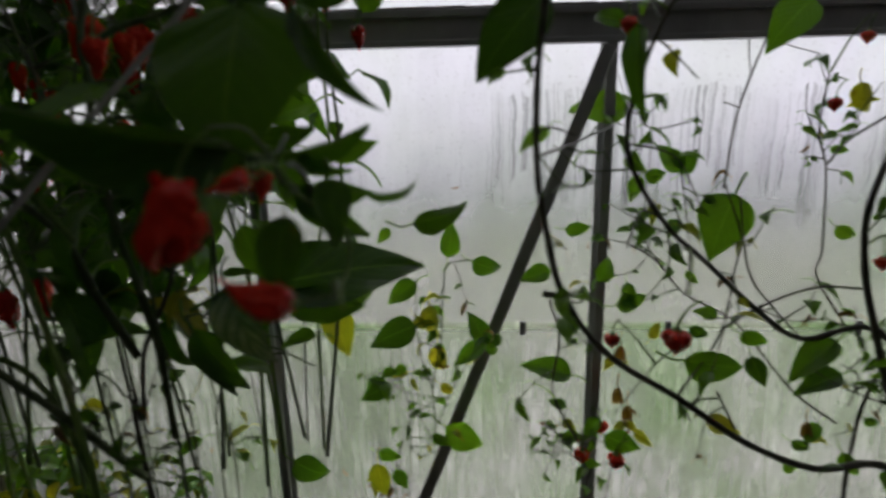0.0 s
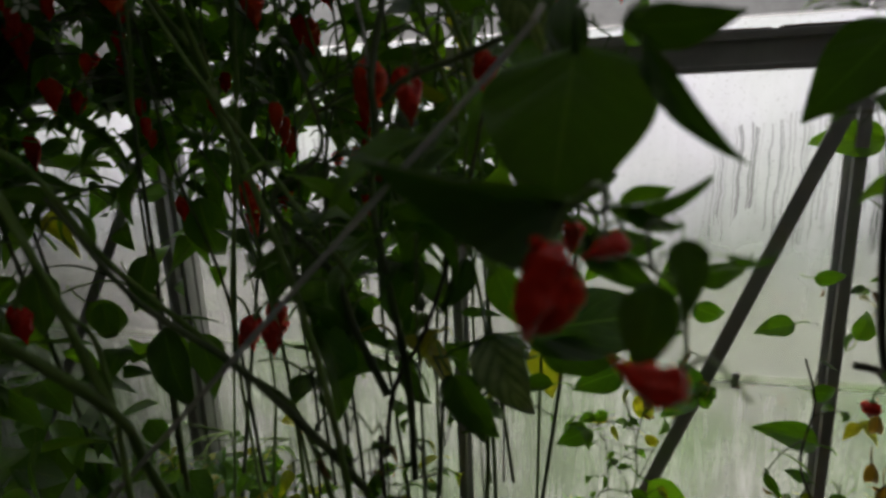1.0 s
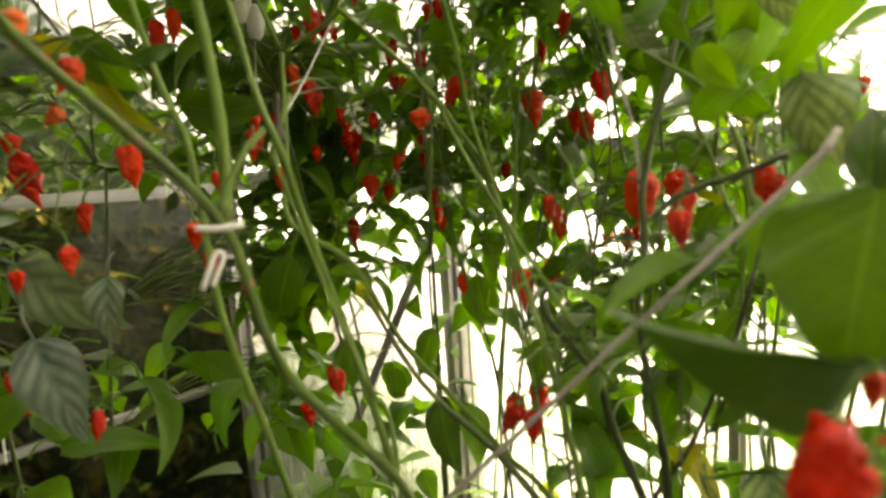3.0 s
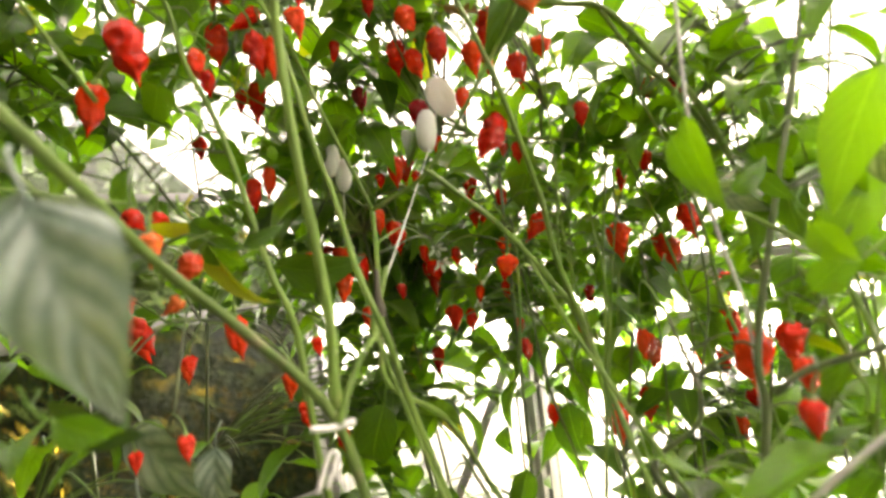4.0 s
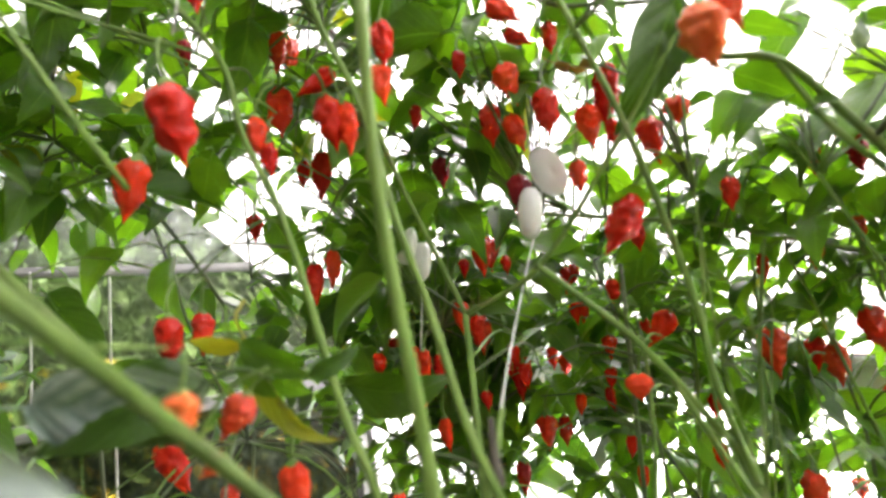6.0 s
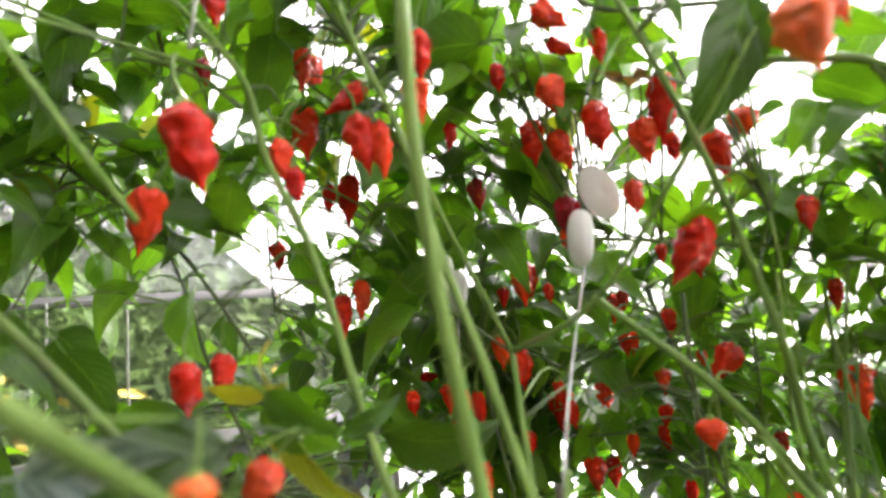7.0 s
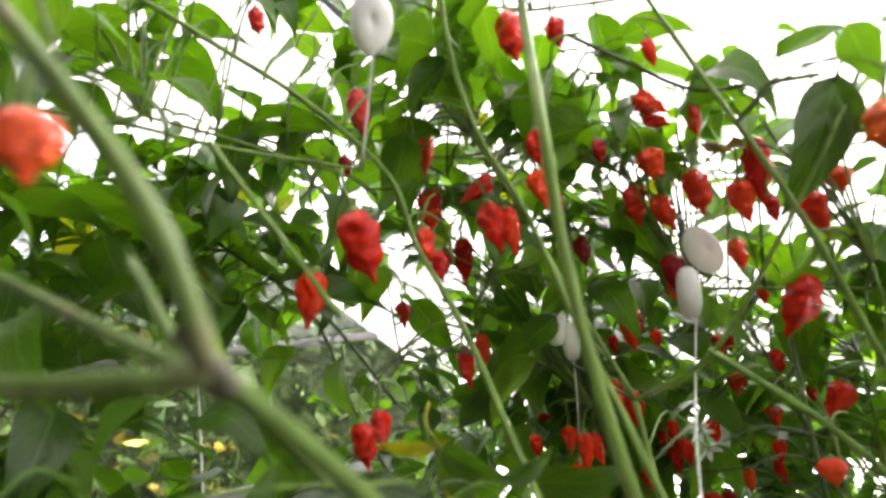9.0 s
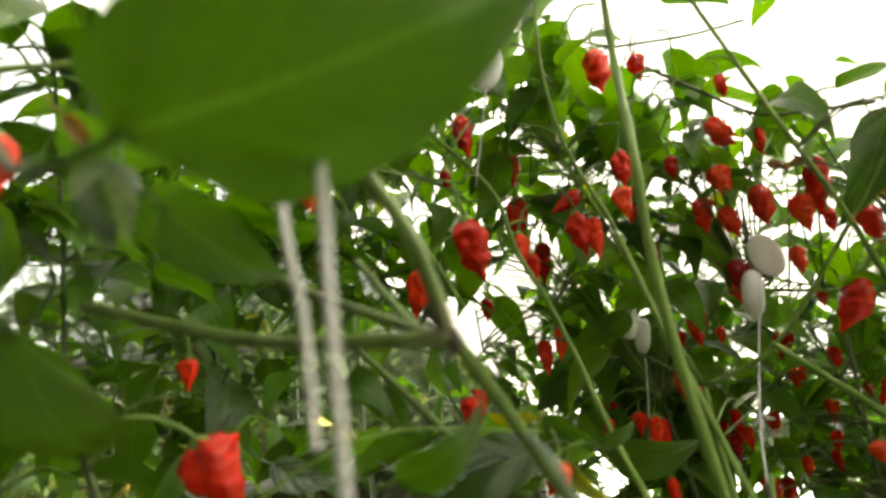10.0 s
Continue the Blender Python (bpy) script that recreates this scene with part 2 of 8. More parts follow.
def plain(name, low, high, scale, rough=0.6, metal=0.0, relief=0.3, depth=0.002, stretch=(1, 1, 1), spec=0.5):
    m, n, l, b = mat(name, rough, metal, spec)
    t = tex(n, l, scale, 6, stretch=stretch)
    l.new(ramp(n, l, t, (0.3, low), (0.7, high)), b.inputs["Base Color"])
    bump(n, l, b, t, relief, depth)
    return m


ALU = metal_material()
# Darker copy of ALU: plant shade on the end wall's bars, in the colour.
ALU_SHADED = metal_material("aluminium_shaded", (0.17, 0.17, 0.165), (0.27, 0.27, 0.262))
FOGGED = glass_material("glass_fogged", 0.15, 0.32, 0.18, (0.97, 0.98, 0.97), 0.85)
# Less milky copy of FOGGED: shade of the bush outside put into the glass.
FOGGED_SHADED = glass_material("glass_fogged_shaded", 0.16, 0.30, 0.05, (0.70, 0.78, 0.70), 0.80)
HAZY = glass_material("glass_hazy", 0.002, 0.009, 0.0, (0.76, 0.78, 0.68), 0.8, 0.045, 0.012)
CLEAR = glass_material("glass_clear", 0.001, 0.004, 0.0, (0.46, 0.47, 0.37), 0.7, 0.035, 0.012)
GABLE = glass_material("glass_gable", 0.008, 0.03, 0.0, (0.92, 0.94, 0.92), 0.8, 0.05)
# Dark tint added to cut the light that enters from above.
ROOFGLASS = glass_material("glass_roof", 0.10, 0.30, 0.0, (0.37, 0.375, 0.37))
CUT = glass_material("glass_cut_edge", 0.85, 1.0, 0.0, (0.97, 0.98, 0.97))
DIRT = plain("gutter_dirt", (0.05, 0.04, 0.03), (0.16, 0.12, 0.08), 40)
PLASTIC = plain("white_plastic", (0.82, 0.82, 0.81), (0.90, 0.90, 0.89), 30, 0.35, 0, 0.1, 0.0006)
TWINE = plain("white_twine", (0.60, 0.60, 0.57), (0.80, 0.80, 0.78), 300, 0.7, 0, 0.6, 0.001)
CANE = plain("grey_cane", (0.42, 0.40, 0.375), (0.60, 0.58, 0.55), 30, 0.6, 0, 0.3, 0.001, (1, 1, 0.1))
PETAL = plain("white_petal", (0.72, 0.74, 0.68), (0.84, 0.85, 0.80), 60, 0.5)
SOIL = plain("soil", (0.025, 0.018, 0.012), (0.09, 0.065, 0.04), 14, 0.9, 0, 0.8, 0.02)
LAWN = plain("lawn", (0.030, 0.066, 0.012), (0.075, 0.120, 0.028), 1.2, 0.9, 0, 0.6, 0.03, spec=0.1)
BRICK = plain("concrete", (0.07, 0.067, 0.063), (0.12, 0.115, 0.11), 8, 0.85)
HEDGE = plain("shrub_leaf", (0.018, 0.042, 0.007), (0.060, 0.110, 0.020), 5, 0.75, spec=0.12)
BLOOM = plain("yellow_bloom", (0.50, 0.36, 0.02), (0.70, 0.52, 0.05), 20, 0.5)
WOOD = plain("trunk_bark", (0.05, 0.04, 0.03), (0.13, 0.10, 0.08), 12, 0.9, 0, 0.8, 0.01, (1, 1, 0.2))


# ---- building blocks ----
def mesh(name, bm, material, smooth=True):
    me = bpy.data.meshes.new(name)
    bm.to_mesh(me)
    bm.free()
    me.materials.append(material)
    if smooth:
        me.polygons.foreach_set("use_smooth", [True] * len(me.polygons))
    return me


def part(name, bm, material, parent, label="", smooth=True, kind=""):
    """One mesh object from a bmesh, under a thing or a part; world places stay as they are."""
    ob = new(name, mesh(name, bm, material, smooth))
    ob.parent = parent
    if parent is not None:
        ob.matrix_parent_inverse = world_of(parent).inverted()
    return tagged(ob, label, kind=kind)


def world_of(ob):
    """World pose of an object that has no keys, without waiting for an update."""
    if ob.parent is None:
        return ob.matrix_basis.copy()
    return world_of(ob.parent) @ ob.matrix_parent_inverse @ ob.matrix_basis


def put(name, data, m, parent=None, label=""):
    """An object on shared mesh data, at the world pose m."""
    ob = new(name, data)
    if parent is not None:
        ob.parent = parent
        ob.matrix_parent_inverse = world_of(parent).inverted()
    ob.matrix_basis = m
    return tagged(ob, label)


def box(bm, x0, x1, y0, y1, z0, z1, bevel=0.0):
    r = bmesh.ops.create_cube(bm, size=1.0)
    for v in r["verts"]:
        v.co = Vector((x0 + (v.co.x + 0.5) * (x1 - x0), y0 + (v.co.y + 0.5) * (y1 - y0), z0 + (v.co.z + 0.5) * (z1 - z0)))
    if bevel:
        es = list({e for v in r["verts"] for e in v.link_edges})
        bmesh.ops.bevel(bm, geom=es, offset=bevel, segments=1, affect="EDGES")
    return bm


def spline(points, steps):
    """A smooth line through a few points."""
    p = [Vector(q) for q in points]
    p = [2 * p[0] - p[1]] + p + [2 * p[-1] - p[-2]]
    out = []
    for i in range(1, len(p) - 2):
        a, b, c, d = p[i - 1:i + 3]
        for k in range(steps):
            t = k / steps
            out.append(0.5 * ((2 * b) + (c - a) * t + (2 * a - 5 * b + 4 * c - d) * t * t + (3 * b - a - 3 * c + d) * t ** 3))
    out.append(p[-2])
    return out


def tube(bm, points, r0, r1, sides=8, steps=6, knots=0.0, cap=True):
    """A tapering stalk along a smooth line; knots: the spacing of swollen nodes."""
    line = spline(points, steps) if len(points) > 2 or steps > 1 else [Vector(q) for q in points]
    total = sum((b - a).length for a, b in zip(line, line[1:])) or 1
    ref, run, rings = Vector((0.31, 0.57, 0.76)), 0.0, []
    for i, c in enumerate(line):
        if i:
            run += (c - line[i - 1]).length
        d = (line[min(i + 1, len(line) - 1)] - line[max(i - 1, 0)]).normalized()
        s = d.cross(ref)
        if s.length < 0.05:
            s = d.cross(Vector((1, 0, 0)))
        s.normalize()
        ref = s.cross(d)
        r = r0 + (r1 - r0) * run / total
        if knots:
            r *= 1 + 0.22 * max(0, 1 - abs(((run / knots + 0.4) % 1) - 0.5) * 9)
        rings.append([bm.verts.new(c + r * (math.cos(6.2832 * k / sides) * s + math.sin(6.2832 * k / sides) * ref)) for k in range(sides)])
        ref = ref if ref.length else Vector((0, 0, 1))
    for a, b in zip(rings, rings[1:]):
        for k in range(sides):
            bm.faces.new((a[k], a[(k + 1) % sides], b[(k + 1) % sides], b[k]))
    if cap:
        bm.faces.new(rings[0][::-1])
        bm.faces.new(rings[-1])
    return bm


def leaf_mesh(name, material, length, width, fold, droop, curl, seed, rows=12, cols=6, quilt=0.0):
    """An ovate, pointed leaf from its stalk's end along +y, folded on its rib, drooping to the tip, with a stalk behind."""
    rng = random.Random(seed)
    bm = bmesh.new()
    uv = bm.loops.layers.uv.new("UVMap")
    ph, grid, chart = rng.uniform(0, 6), [], {}
    for i in range(rows + 1):
        v = i / rows
        half = width * 0.5 * (math.sin(math.pi * v ** 0.72) ** 0.85) * (1.08 - 0.45 * v) if 0 < i < rows else 0.0006
        row = []
        for j in range(cols + 1):
            u = 2 * j / cols - 1
            ang = droop * v * v
            y = length * (math.sin(ang) / ang * v if ang else v)
            z = -length * v * math.sin(ang * 0.5)
            x = half * u
            z += abs(u) * half * math.sin(fold) + 0.035 * width * math.sin(17 * v - 5 * abs(u) + ph) * abs(u) * (1 - v)
            z += 0.06 * width * math.sin(5 * v + ph + 1.4 * u) * abs(u)
            z += quilt * width * (abs(math.sin(17 * (v - 0.375 * abs(u)))) - 0.5) * min(1, 4 * abs(u)) * (1 - abs(u) ** 3)
            x *= math.cos(fold)
            x += curl * length * v * v
            p = bm.verts.new((x, y, z))
            chart[p] = (0.5 + 0.5 * u, v)
            row.append(p)
        grid.append(row)
    for a, b in zip(grid, grid[1:]):
        for j in range(cols):
            bm.faces.new((a[j], a[j + 1], b[j + 1], b[j]))
    tube(bm, [(0, 0.004, -0.0006), (0, -0.18 * length, 0.004), (0, -0.36 * length, -0.012)], 0.0011, 0.0013, 5, 3, cap=False)
    for f in bm.faces:
        for lp in f.loops:
            lp[uv].uv = chart.get(lp.vert, (0.5, 0.5))
    return mesh(name, bm, material)


PROFILES = ((0.34, 0.80, 1.0, 1.03, 1.0, 0.94, 0.84, 0.68, 0.42, 0.19, 0.05), (0.34, 0.78, 0.98, 1.03, 1.02, 0.98, 0.90, 0.72, 0.38, 0.17, 0.05), (0.32, 0.80, 1.0, 0.98, 0.91, 0.80, 0.66, 0.47, 0.27, 0.13, 0.04))


def pod_mesh(name, material, length, width, seed, hook=0.0):
    """A wrinkled, lobed hot pepper that hangs from the origin and runs out in a pointed tail."""
    rng = random.Random(seed)
    bm, rings, n, rows = bmesh.new(), [], 30, 34
    ph, lobes = rng.uniform(0, 6), rng.choice((3, 4))
    off = Vector((rng.uniform(0, 50), rng.uniform(0, 50), 0))
    waist = rng.uniform(0.45, 0.62)
    PROFILE = PROFILES[seed % 3]
    for i in range(rows + 1):
        v = i / rows
        k = min(len(PROFILE) - 2, int(v * (len(PROFILE) - 1)))
        f = v * (len(PROFILE) - 1) - k
        f = f * f * (3 - 2 * f) * 0.5 + f * 0.5
        r = PROFILE[k] * (1 - f) + PROFILE[k + 1] * f
        r *= 1 - 0.06 * math.exp(-((v - waist) / 0.07) ** 2)
        r = max(0.012, r) * width * 0.5
        row = []
        for k in range(n):
            a = 6.2832 * k / n
            w = 1 + 0.11 * math.cos(lobes * a + ph + 1.5 * v) * (1 - 0.4 * v) - 0.07 * max(0, math.cos(7 * a + 3 * v + 2 * ph)) ** 4
            p = Vector((math.cos(a) * r * w, math.sin(a) * r * w, -length * v))
            k2 = noise.noise(Vector((p.x * 85, p.y * 85, p.z * 60)) + off)
            p += Vector((math.cos(a), math.sin(a), 0)) * r * (0.24 * k2 + 0.24 * noise.noise(Vector((p.x * 170, p.y * 170, p.z * 120)) + off) - 0.10 * abs(noise.noise(Vector((p.x * 260, p.y * 260, p.z * 330)) + off)))
            p.x += hook * length * max(0, v - 0.3) ** 2
            p.z += 0.003 * math.cos(lobes * a + ph) * max(0, 0.25 - v)
            row.append(bm.verts.new(p))
        rings.append(row)
    for a, b in zip(rings, rings[1:]):
        for k in range(n):
            bm.faces.new((a[k], b[k], b[(k + 1) % n], a[(k + 1) % n]))
    bm.faces.new(rings[0])
    bm.faces.new(rings[-1][::-1])
    bmesh.ops.recalc_face_normals(bm, faces=bm.faces)
    return mesh(name, bm, material)


def bell_pod_mesh(name, material, length, width, seed):
    """A crumpled bell-shaped pod: knobbed shoulders, deep folds, a flared hem with three ragged points."""
    bm, rings, n, rows = bmesh.new(), [], 36, 26
    off = Vector((seed * 3.7, seed * 1.3, 0))
    for i in range(rows + 1):
        v = i / rows
        r = 0.5 * width * (0.42 + 0.50 * min(1, v / 0.22) ** 0.6 + 0.22 * v - 1.02 * max(0, (v - 0.84) / 0.16) ** 2)
        row = []
        for k in range(n):
            a = 6.2832 * k / n
            fold = 0.10 * math.cos(3 * a + 0.6) + 0.07 * math.cos(5 * a + 2.0 + 2 * v)
            rr = max(0.001, r) * (1 + fold * (0.4 + 0.8 * v))
            z = -length * (0.86 * v + 0.17 * v ** 3 * (math.cos(3 * a + 0.6) + 0.4 * math.cos(2 * a)))
            p = Vector((math.cos(a) * rr, math.sin(a) * rr, z))
            p += Vector((math.cos(a), math.sin(a), 0)) * rr * (0.16 * noise.noise(p * 80 + off) + 0.09 * noise.noise(p * 190 + off))
            row.append(bm.verts.new(p))
        rings.append(row)
    for a, b in zip(rings, rings[1:]):
        for k in range(n):
            bm.faces.new((a[k], b[k], b[(k + 1) % n], a[(k + 1) % n]))
    bm.faces.new(rings[0])
    bm.faces.new(rings[-1][::-1])
    for x, y, z, s in ((-0.36, 0.10, -0.03, 0.15), (-0.50, -0.12, -0.20, 0.13), (0.34, -0.26, -0.04, 0.13)):
        knob = bmesh.ops.create_icosphere(bm, subdivisions=3, radius=s * width)["verts"]
        for w in knob:
            w.co *= 1 + 0.22 * noise.noise(w.co * 130 + off)
            w.co += Vector((x * width, y * width, z * length))
    bmesh.ops.recalc_face_normals(bm, faces=bm.faces)
    return mesh(name, bm, material)


def calyx_mesh(name, seed):
    """Green cap with a bent stalk, set on top of a pod."""
    rng = random.Random(seed)
    bm, rings = bmesh.new(), []
    for v, r in ((0.0, 0.0066), (0.4, 0.0060), (0.8, 0.0038), (1.0, 0.0022)):
        rings.append([bm.verts.new((r * math.cos(0.6283 * k) * (1 + 0.14 * (k % 2) * (1 - v)), r * math.sin(0.6283 * k) * (1 + 0.14 * (k % 2) * (1 - v)), -0.0032 * (1 - v) + 0.0042 * v)) for k in range(10)])
    for a, b in zip(rings, rings[1:]):
        for k in range(10):
            bm.faces.new((a[k], a[(k + 1) % 10], b[(k + 1) % 10], b[k]))
    sx = rng.uniform(-0.012, 0.012)
    tube(bm, [(0, 0, 0.004), (sx * 0.4, 0, 0.016), (sx, 0.006, 0.032), (sx * 1.8, 0.016, 0.042)], 0.0021, 0.0015, 6, 3)
    return mesh(name, bm, STEM)


LEAVES = [leaf_mesh("leaf", LEAF, 0.085, 0.046, f, d, c, s) for f, d, c, s in ((0.30, 0.7, 0.05, 1), (0.15, 1.1, -0.08, 2), (0.5, 0.45, 0.0, 3), (0.25, 1.5, 0.1, 4), (0.08, 0.3, -0.04, 5))]
YOUNG = [leaf_mesh("leaf", LEAF_PALE, 0.085, 0.046, f, d, c, s) for f, d, c, s in ((0.35, 0.8, 0.04, 6), (0.15, 0.4, -0.06, 7))]
OLD = [leaf_mesh("leaf", LEAF_OLD, 0.085, 0.044, f, d, c, s) for f, d, c, s in ((0.5, 1.3, 0.08, 8), (0.2, 0.5, -0.05, 9))]
DRY = [leaf_mesh("leaf", LEAF_DRY, 0.075, 0.034, 0.9, 2.0, 0.2, 10)]
BIG = [leaf_mesh("leaf", LEAF_THICK, 0.085, 0.050, f, d, c, s, 24, 12) for f, d, c, s in ((0.12, 0.5, 0.02, 11), (0.3, 0.9, -0.05, 12), (0.75, 0.25, 0.03, 13))]
SHEENED = [leaf_mesh("leaf", LEAF_SHEEN, 0.085, 0.050, f, d, c, s, 48, 14, 0.05) for f, d, c, s in ((0.12, 0.5, 0.02, 31), (0.3, 0.9, -0.05, 32))]
PUCKERED = [leaf_mesh("leaf", LEAF_THICK, 0.085, 0.050, 0.2, 0.6, 0.02, 33, 48, 14, 0.06)]
BROAD = [leaf_mesh("leaf", LEAF, 0.085, 0.050, 0.12, 0.5, 0.02, 35, 24, 12)]
KINDS = {"puckered": PUCKERED, "broad": BROAD, "sheened": SHEENED, "leaf": LEAVES, "young": YOUNG, "old": OLD, "dry": DRY, "big": BIG}
PODS = [pod_mesh("pepper", POD, l, w, s, h) for l, w, s, h in ((0.064, 0.031, 1, 0.1), (0.056, 0.031, 2, -0.2), (0.072, 0.028, 3, 0.25), (0.056, 0.026, 4, 0.0), (0.060, 0.034, 5, -0.1), (0.050, 0.023, 6, 0.3))]
ORANGE = [pod_mesh("pepper", POD_ORANGE, 0.060, 0.034, 7, 0.15), pod_mesh("pepper", POD_ORANGE, 0.052, 0.030, 8, -0.15)]
DARKPODS = [pod_mesh("pepper", POD_DARK, 0.056, 0.028, 9, 0.1)]
ROUND = [pod_mesh("pepper", POD, 0.036, 0.033, 10, 0.0), pod_mesh("pepper", POD, 0.030, 0.030, 11, 0.0)]
HERO = [bell_pod_mesh("pepper", POD, 0.066, 0.040, 16), pod_mesh("pepper", POD, 0.066, 0.032, 15, 0.75)]
PODKINDS = {"hero": HERO, "pod": PODS, "orange": ORANGE, "dark": DARKPODS, "round": ROUND}
CALYX = [calyx_mesh("calyx", s) for s in (1, 2, 3)]
PICK = random.Random(7)
RUNS, ENDS, PODS_AT = {}, [], []


def stalk(plant, points, r0, r1, material=STEM, name="stem", knots=0.07, sides=9):
    """A stem, branch or twig of a plant through a few places, radii in millimetres."""
    RUNS.setdefault(plant, []).extend(spline(points, 5))
    return part(name, tube(bmesh.new(), points, r0 / 1000, r1 / 1000, sides, 6, knots), material, plant)


def pepper(plant, place, long=1.0, kind="pod", tip=(0, 0, -1), which=None, spin=None, wide=None):
    """A pod hung by its middle at a place; long: size against the plain pod; tip: the way its tail points."""
    pool = PODKINDS[kind]
    data = pool[PICK.randrange(len(pool)) if which is None else which % len(pool)]
    q = Vector((0, 0, -1)).rotation_difference(Vector(tip).normalized())
    half = 0.5 * max(-v.co.z for v in data.vertices) * long
    top = Vector(place) - half * Vector(tip).normalized()
    s = wide or long
    if spin == "up":
        u = q.inverted() @ Vector((0, 0, 1))
        spin = math.atan2(u.y, u.x)
    m = Matrix.LocRotScale(top, q @ Euler((0, 0, PICK.uniform(0, 6.28) if spin is None else spin)).to_quaternion(), (s, s, long))
    pod = put("pepper", data, m, plant)
    put("calyx", CALYX[PICK.randrange(3)], m, pod, "green calyx and stalk")
    ENDS.append((plant, m @ Vector((0, 0.016, 0.042))))
    PODS_AT.append((plant, Vector(place)))
    return pod


def leaf(plant, base, tip, size=1.0, kind="leaf", roll=0.0, which=None, wide=1.0):
    """A leaf from its base to its tip; roll turns the blade about its rib, in degrees."""
    pool = KINDS[kind]
    data = pool[PICK.randrange(len(pool)) if which is None else which % len(pool)]
    d = Vector(tip) - Vector(base)
    k = d.length / 0.083 if size == 0 else size
    y = d.normalized()
    x = y.cross(Vector((0, 0, 1)))
    x = x.normalized() if x.length > 0.05 else Vector((1, 0, 0))
    z = x.cross(y)
    turn = Matrix((x, y, z)).transposed().to_quaternion() @ Euler((0, radians(roll), 0)).to_quaternion()
    return put("leaf", data, Matrix.LocRotScale(Vector(base), turn, (k * wide, k, k)), plant)


# Two places on the camera's path; fill leaves are thinned to suit its view.
VIEW_EYES = (Vector((-0.26, 0.15, 1.53)), Vector((-0.06, 0.14, 1.39)))
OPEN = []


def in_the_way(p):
    """Whether a leaf at p would hide a pod or a main stem from the camera: such leaves are left out."""
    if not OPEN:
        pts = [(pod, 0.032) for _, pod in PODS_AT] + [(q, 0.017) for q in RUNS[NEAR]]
        for eye in VIEW_EYES:
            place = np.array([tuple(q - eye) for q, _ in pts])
            OPEN.append((eye, place, np.array([r for _, r in pts]) * (0.85 if eye is VIEW_EYES[0] else 0.75), np.linalg.norm(place, axis=1)))
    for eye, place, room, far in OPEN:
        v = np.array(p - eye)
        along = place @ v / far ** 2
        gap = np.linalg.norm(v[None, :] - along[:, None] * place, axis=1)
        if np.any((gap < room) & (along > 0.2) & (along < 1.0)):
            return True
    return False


def foliage(plant, centre, spread, count, seed, size=(0.8, 1.4), young=0.25, old=0.03):
    """Leaves in an uneven clump round a centre, drooping as they hang."""
    rng = random.Random(seed)
    for _ in range(4):
        ENDS.append((plant, Vector(centre) + Vector((rng.gauss(0, 0.4) * spread[0], rng.gauss(0, 0.4) * spread[1], rng.gauss(0, 0.4) * spread[2]))))
    for _ in range(count):
        p = Vector(centre) + Vector((rng.gauss(0, 0.5) * spread[0], rng.gauss(0, 0.5) * spread[1], rng.gauss(0, 0.5) * spread[2]))
        if p.z > roof_at(p.y) - 0.03 or p.y > 1.17:
            continue
        a, k, dip = rng.uniform(0, 6.2832), rng.uniform(*size), rng.uniform(-0.9, 0.25)
        way = Vector((math.cos(a), math.sin(a), dip)).normalized() * 0.083 * k
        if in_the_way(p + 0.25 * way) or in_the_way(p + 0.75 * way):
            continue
        r = rng.random()
        leaf(plant, p, p + way, k, "young" if r < young else "old" if r < young + old else "leaf", rng.uniform(-35, 35), rng.randrange(9), rng.uniform(0.9, 1.12))


def thicket(plant, low, high, count, seed, size=(0.5, 0.85), young=0.3):
    """The many small leaves deep in a canopy, too many to count, in clumps with gaps between them."""
    rng = random.Random(seed)
    for material, share in ((LEAF, 1 - young), (LEAF_PALE, young)):
        verts, faces, chart = [], [], []
        for _ in range(int(count * share)):
            p = Vector([rng.uniform(a, b) for a, b in zip(low, high)])
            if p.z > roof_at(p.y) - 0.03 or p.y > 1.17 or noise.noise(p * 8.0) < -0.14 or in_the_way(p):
                continue
            a, k, dip = rng.uniform(0, 6.2832), rng.uniform(*size), rng.uniform(-0.9, 0.3)
            y = Vector((math.cos(a), math.sin(a), dip)).normalized()
            x = y.cross(Vector((0, 0, 1))).normalized()
            x.rotate(Matrix.Rotation(rng.gauss(0, 0.6), 3, y))
            z, i, bend = x.cross(y), len(verts), rng.uniform(0.1, 0.45)
            for r in range(6):
                v = r / 5
                half = 0.026 * k * (math.sin(math.pi * v ** 0.72) ** 0.85) * (1.08 - 0.45 * v) if 0 < r < 5 else 0.0004
                for u in (-1, 0, 1):
                    verts.append(p + y * (0.083 * k * v) + x * (u * half) + z * (abs(u) * half * 0.35 - bend * 0.083 * k * v * v))
                    chart.append((0.5 + 0.5 * u, v))
                    if r and u < 1:
                        q = i + 3 * r + u + 1
                        faces.append((q - 3, q - 2, q + 1, q))
        me = bpy.data.meshes.new("leaves")
        me.from_pydata(verts, [], faces)
        uv = me.uv_layers.new(name="UVMap")
        for lp in me.loops:
            uv.data[lp.index].uv = chart[lp.vertex_index]
        me.polygons.foreach_set("use_smooth", [True] * len(me.polygons))
        me.materials.append(material)
        ob = new("leaves", me)
        ob.parent = plant
        ob.matrix_parent_inverse = world_of(plant).inverted()
        tagged(ob, kind="stuff")


def roof_at(y):
    """Height of the roof glass over a place."""
    return 1.42 + (1.22 - y) * 0.9


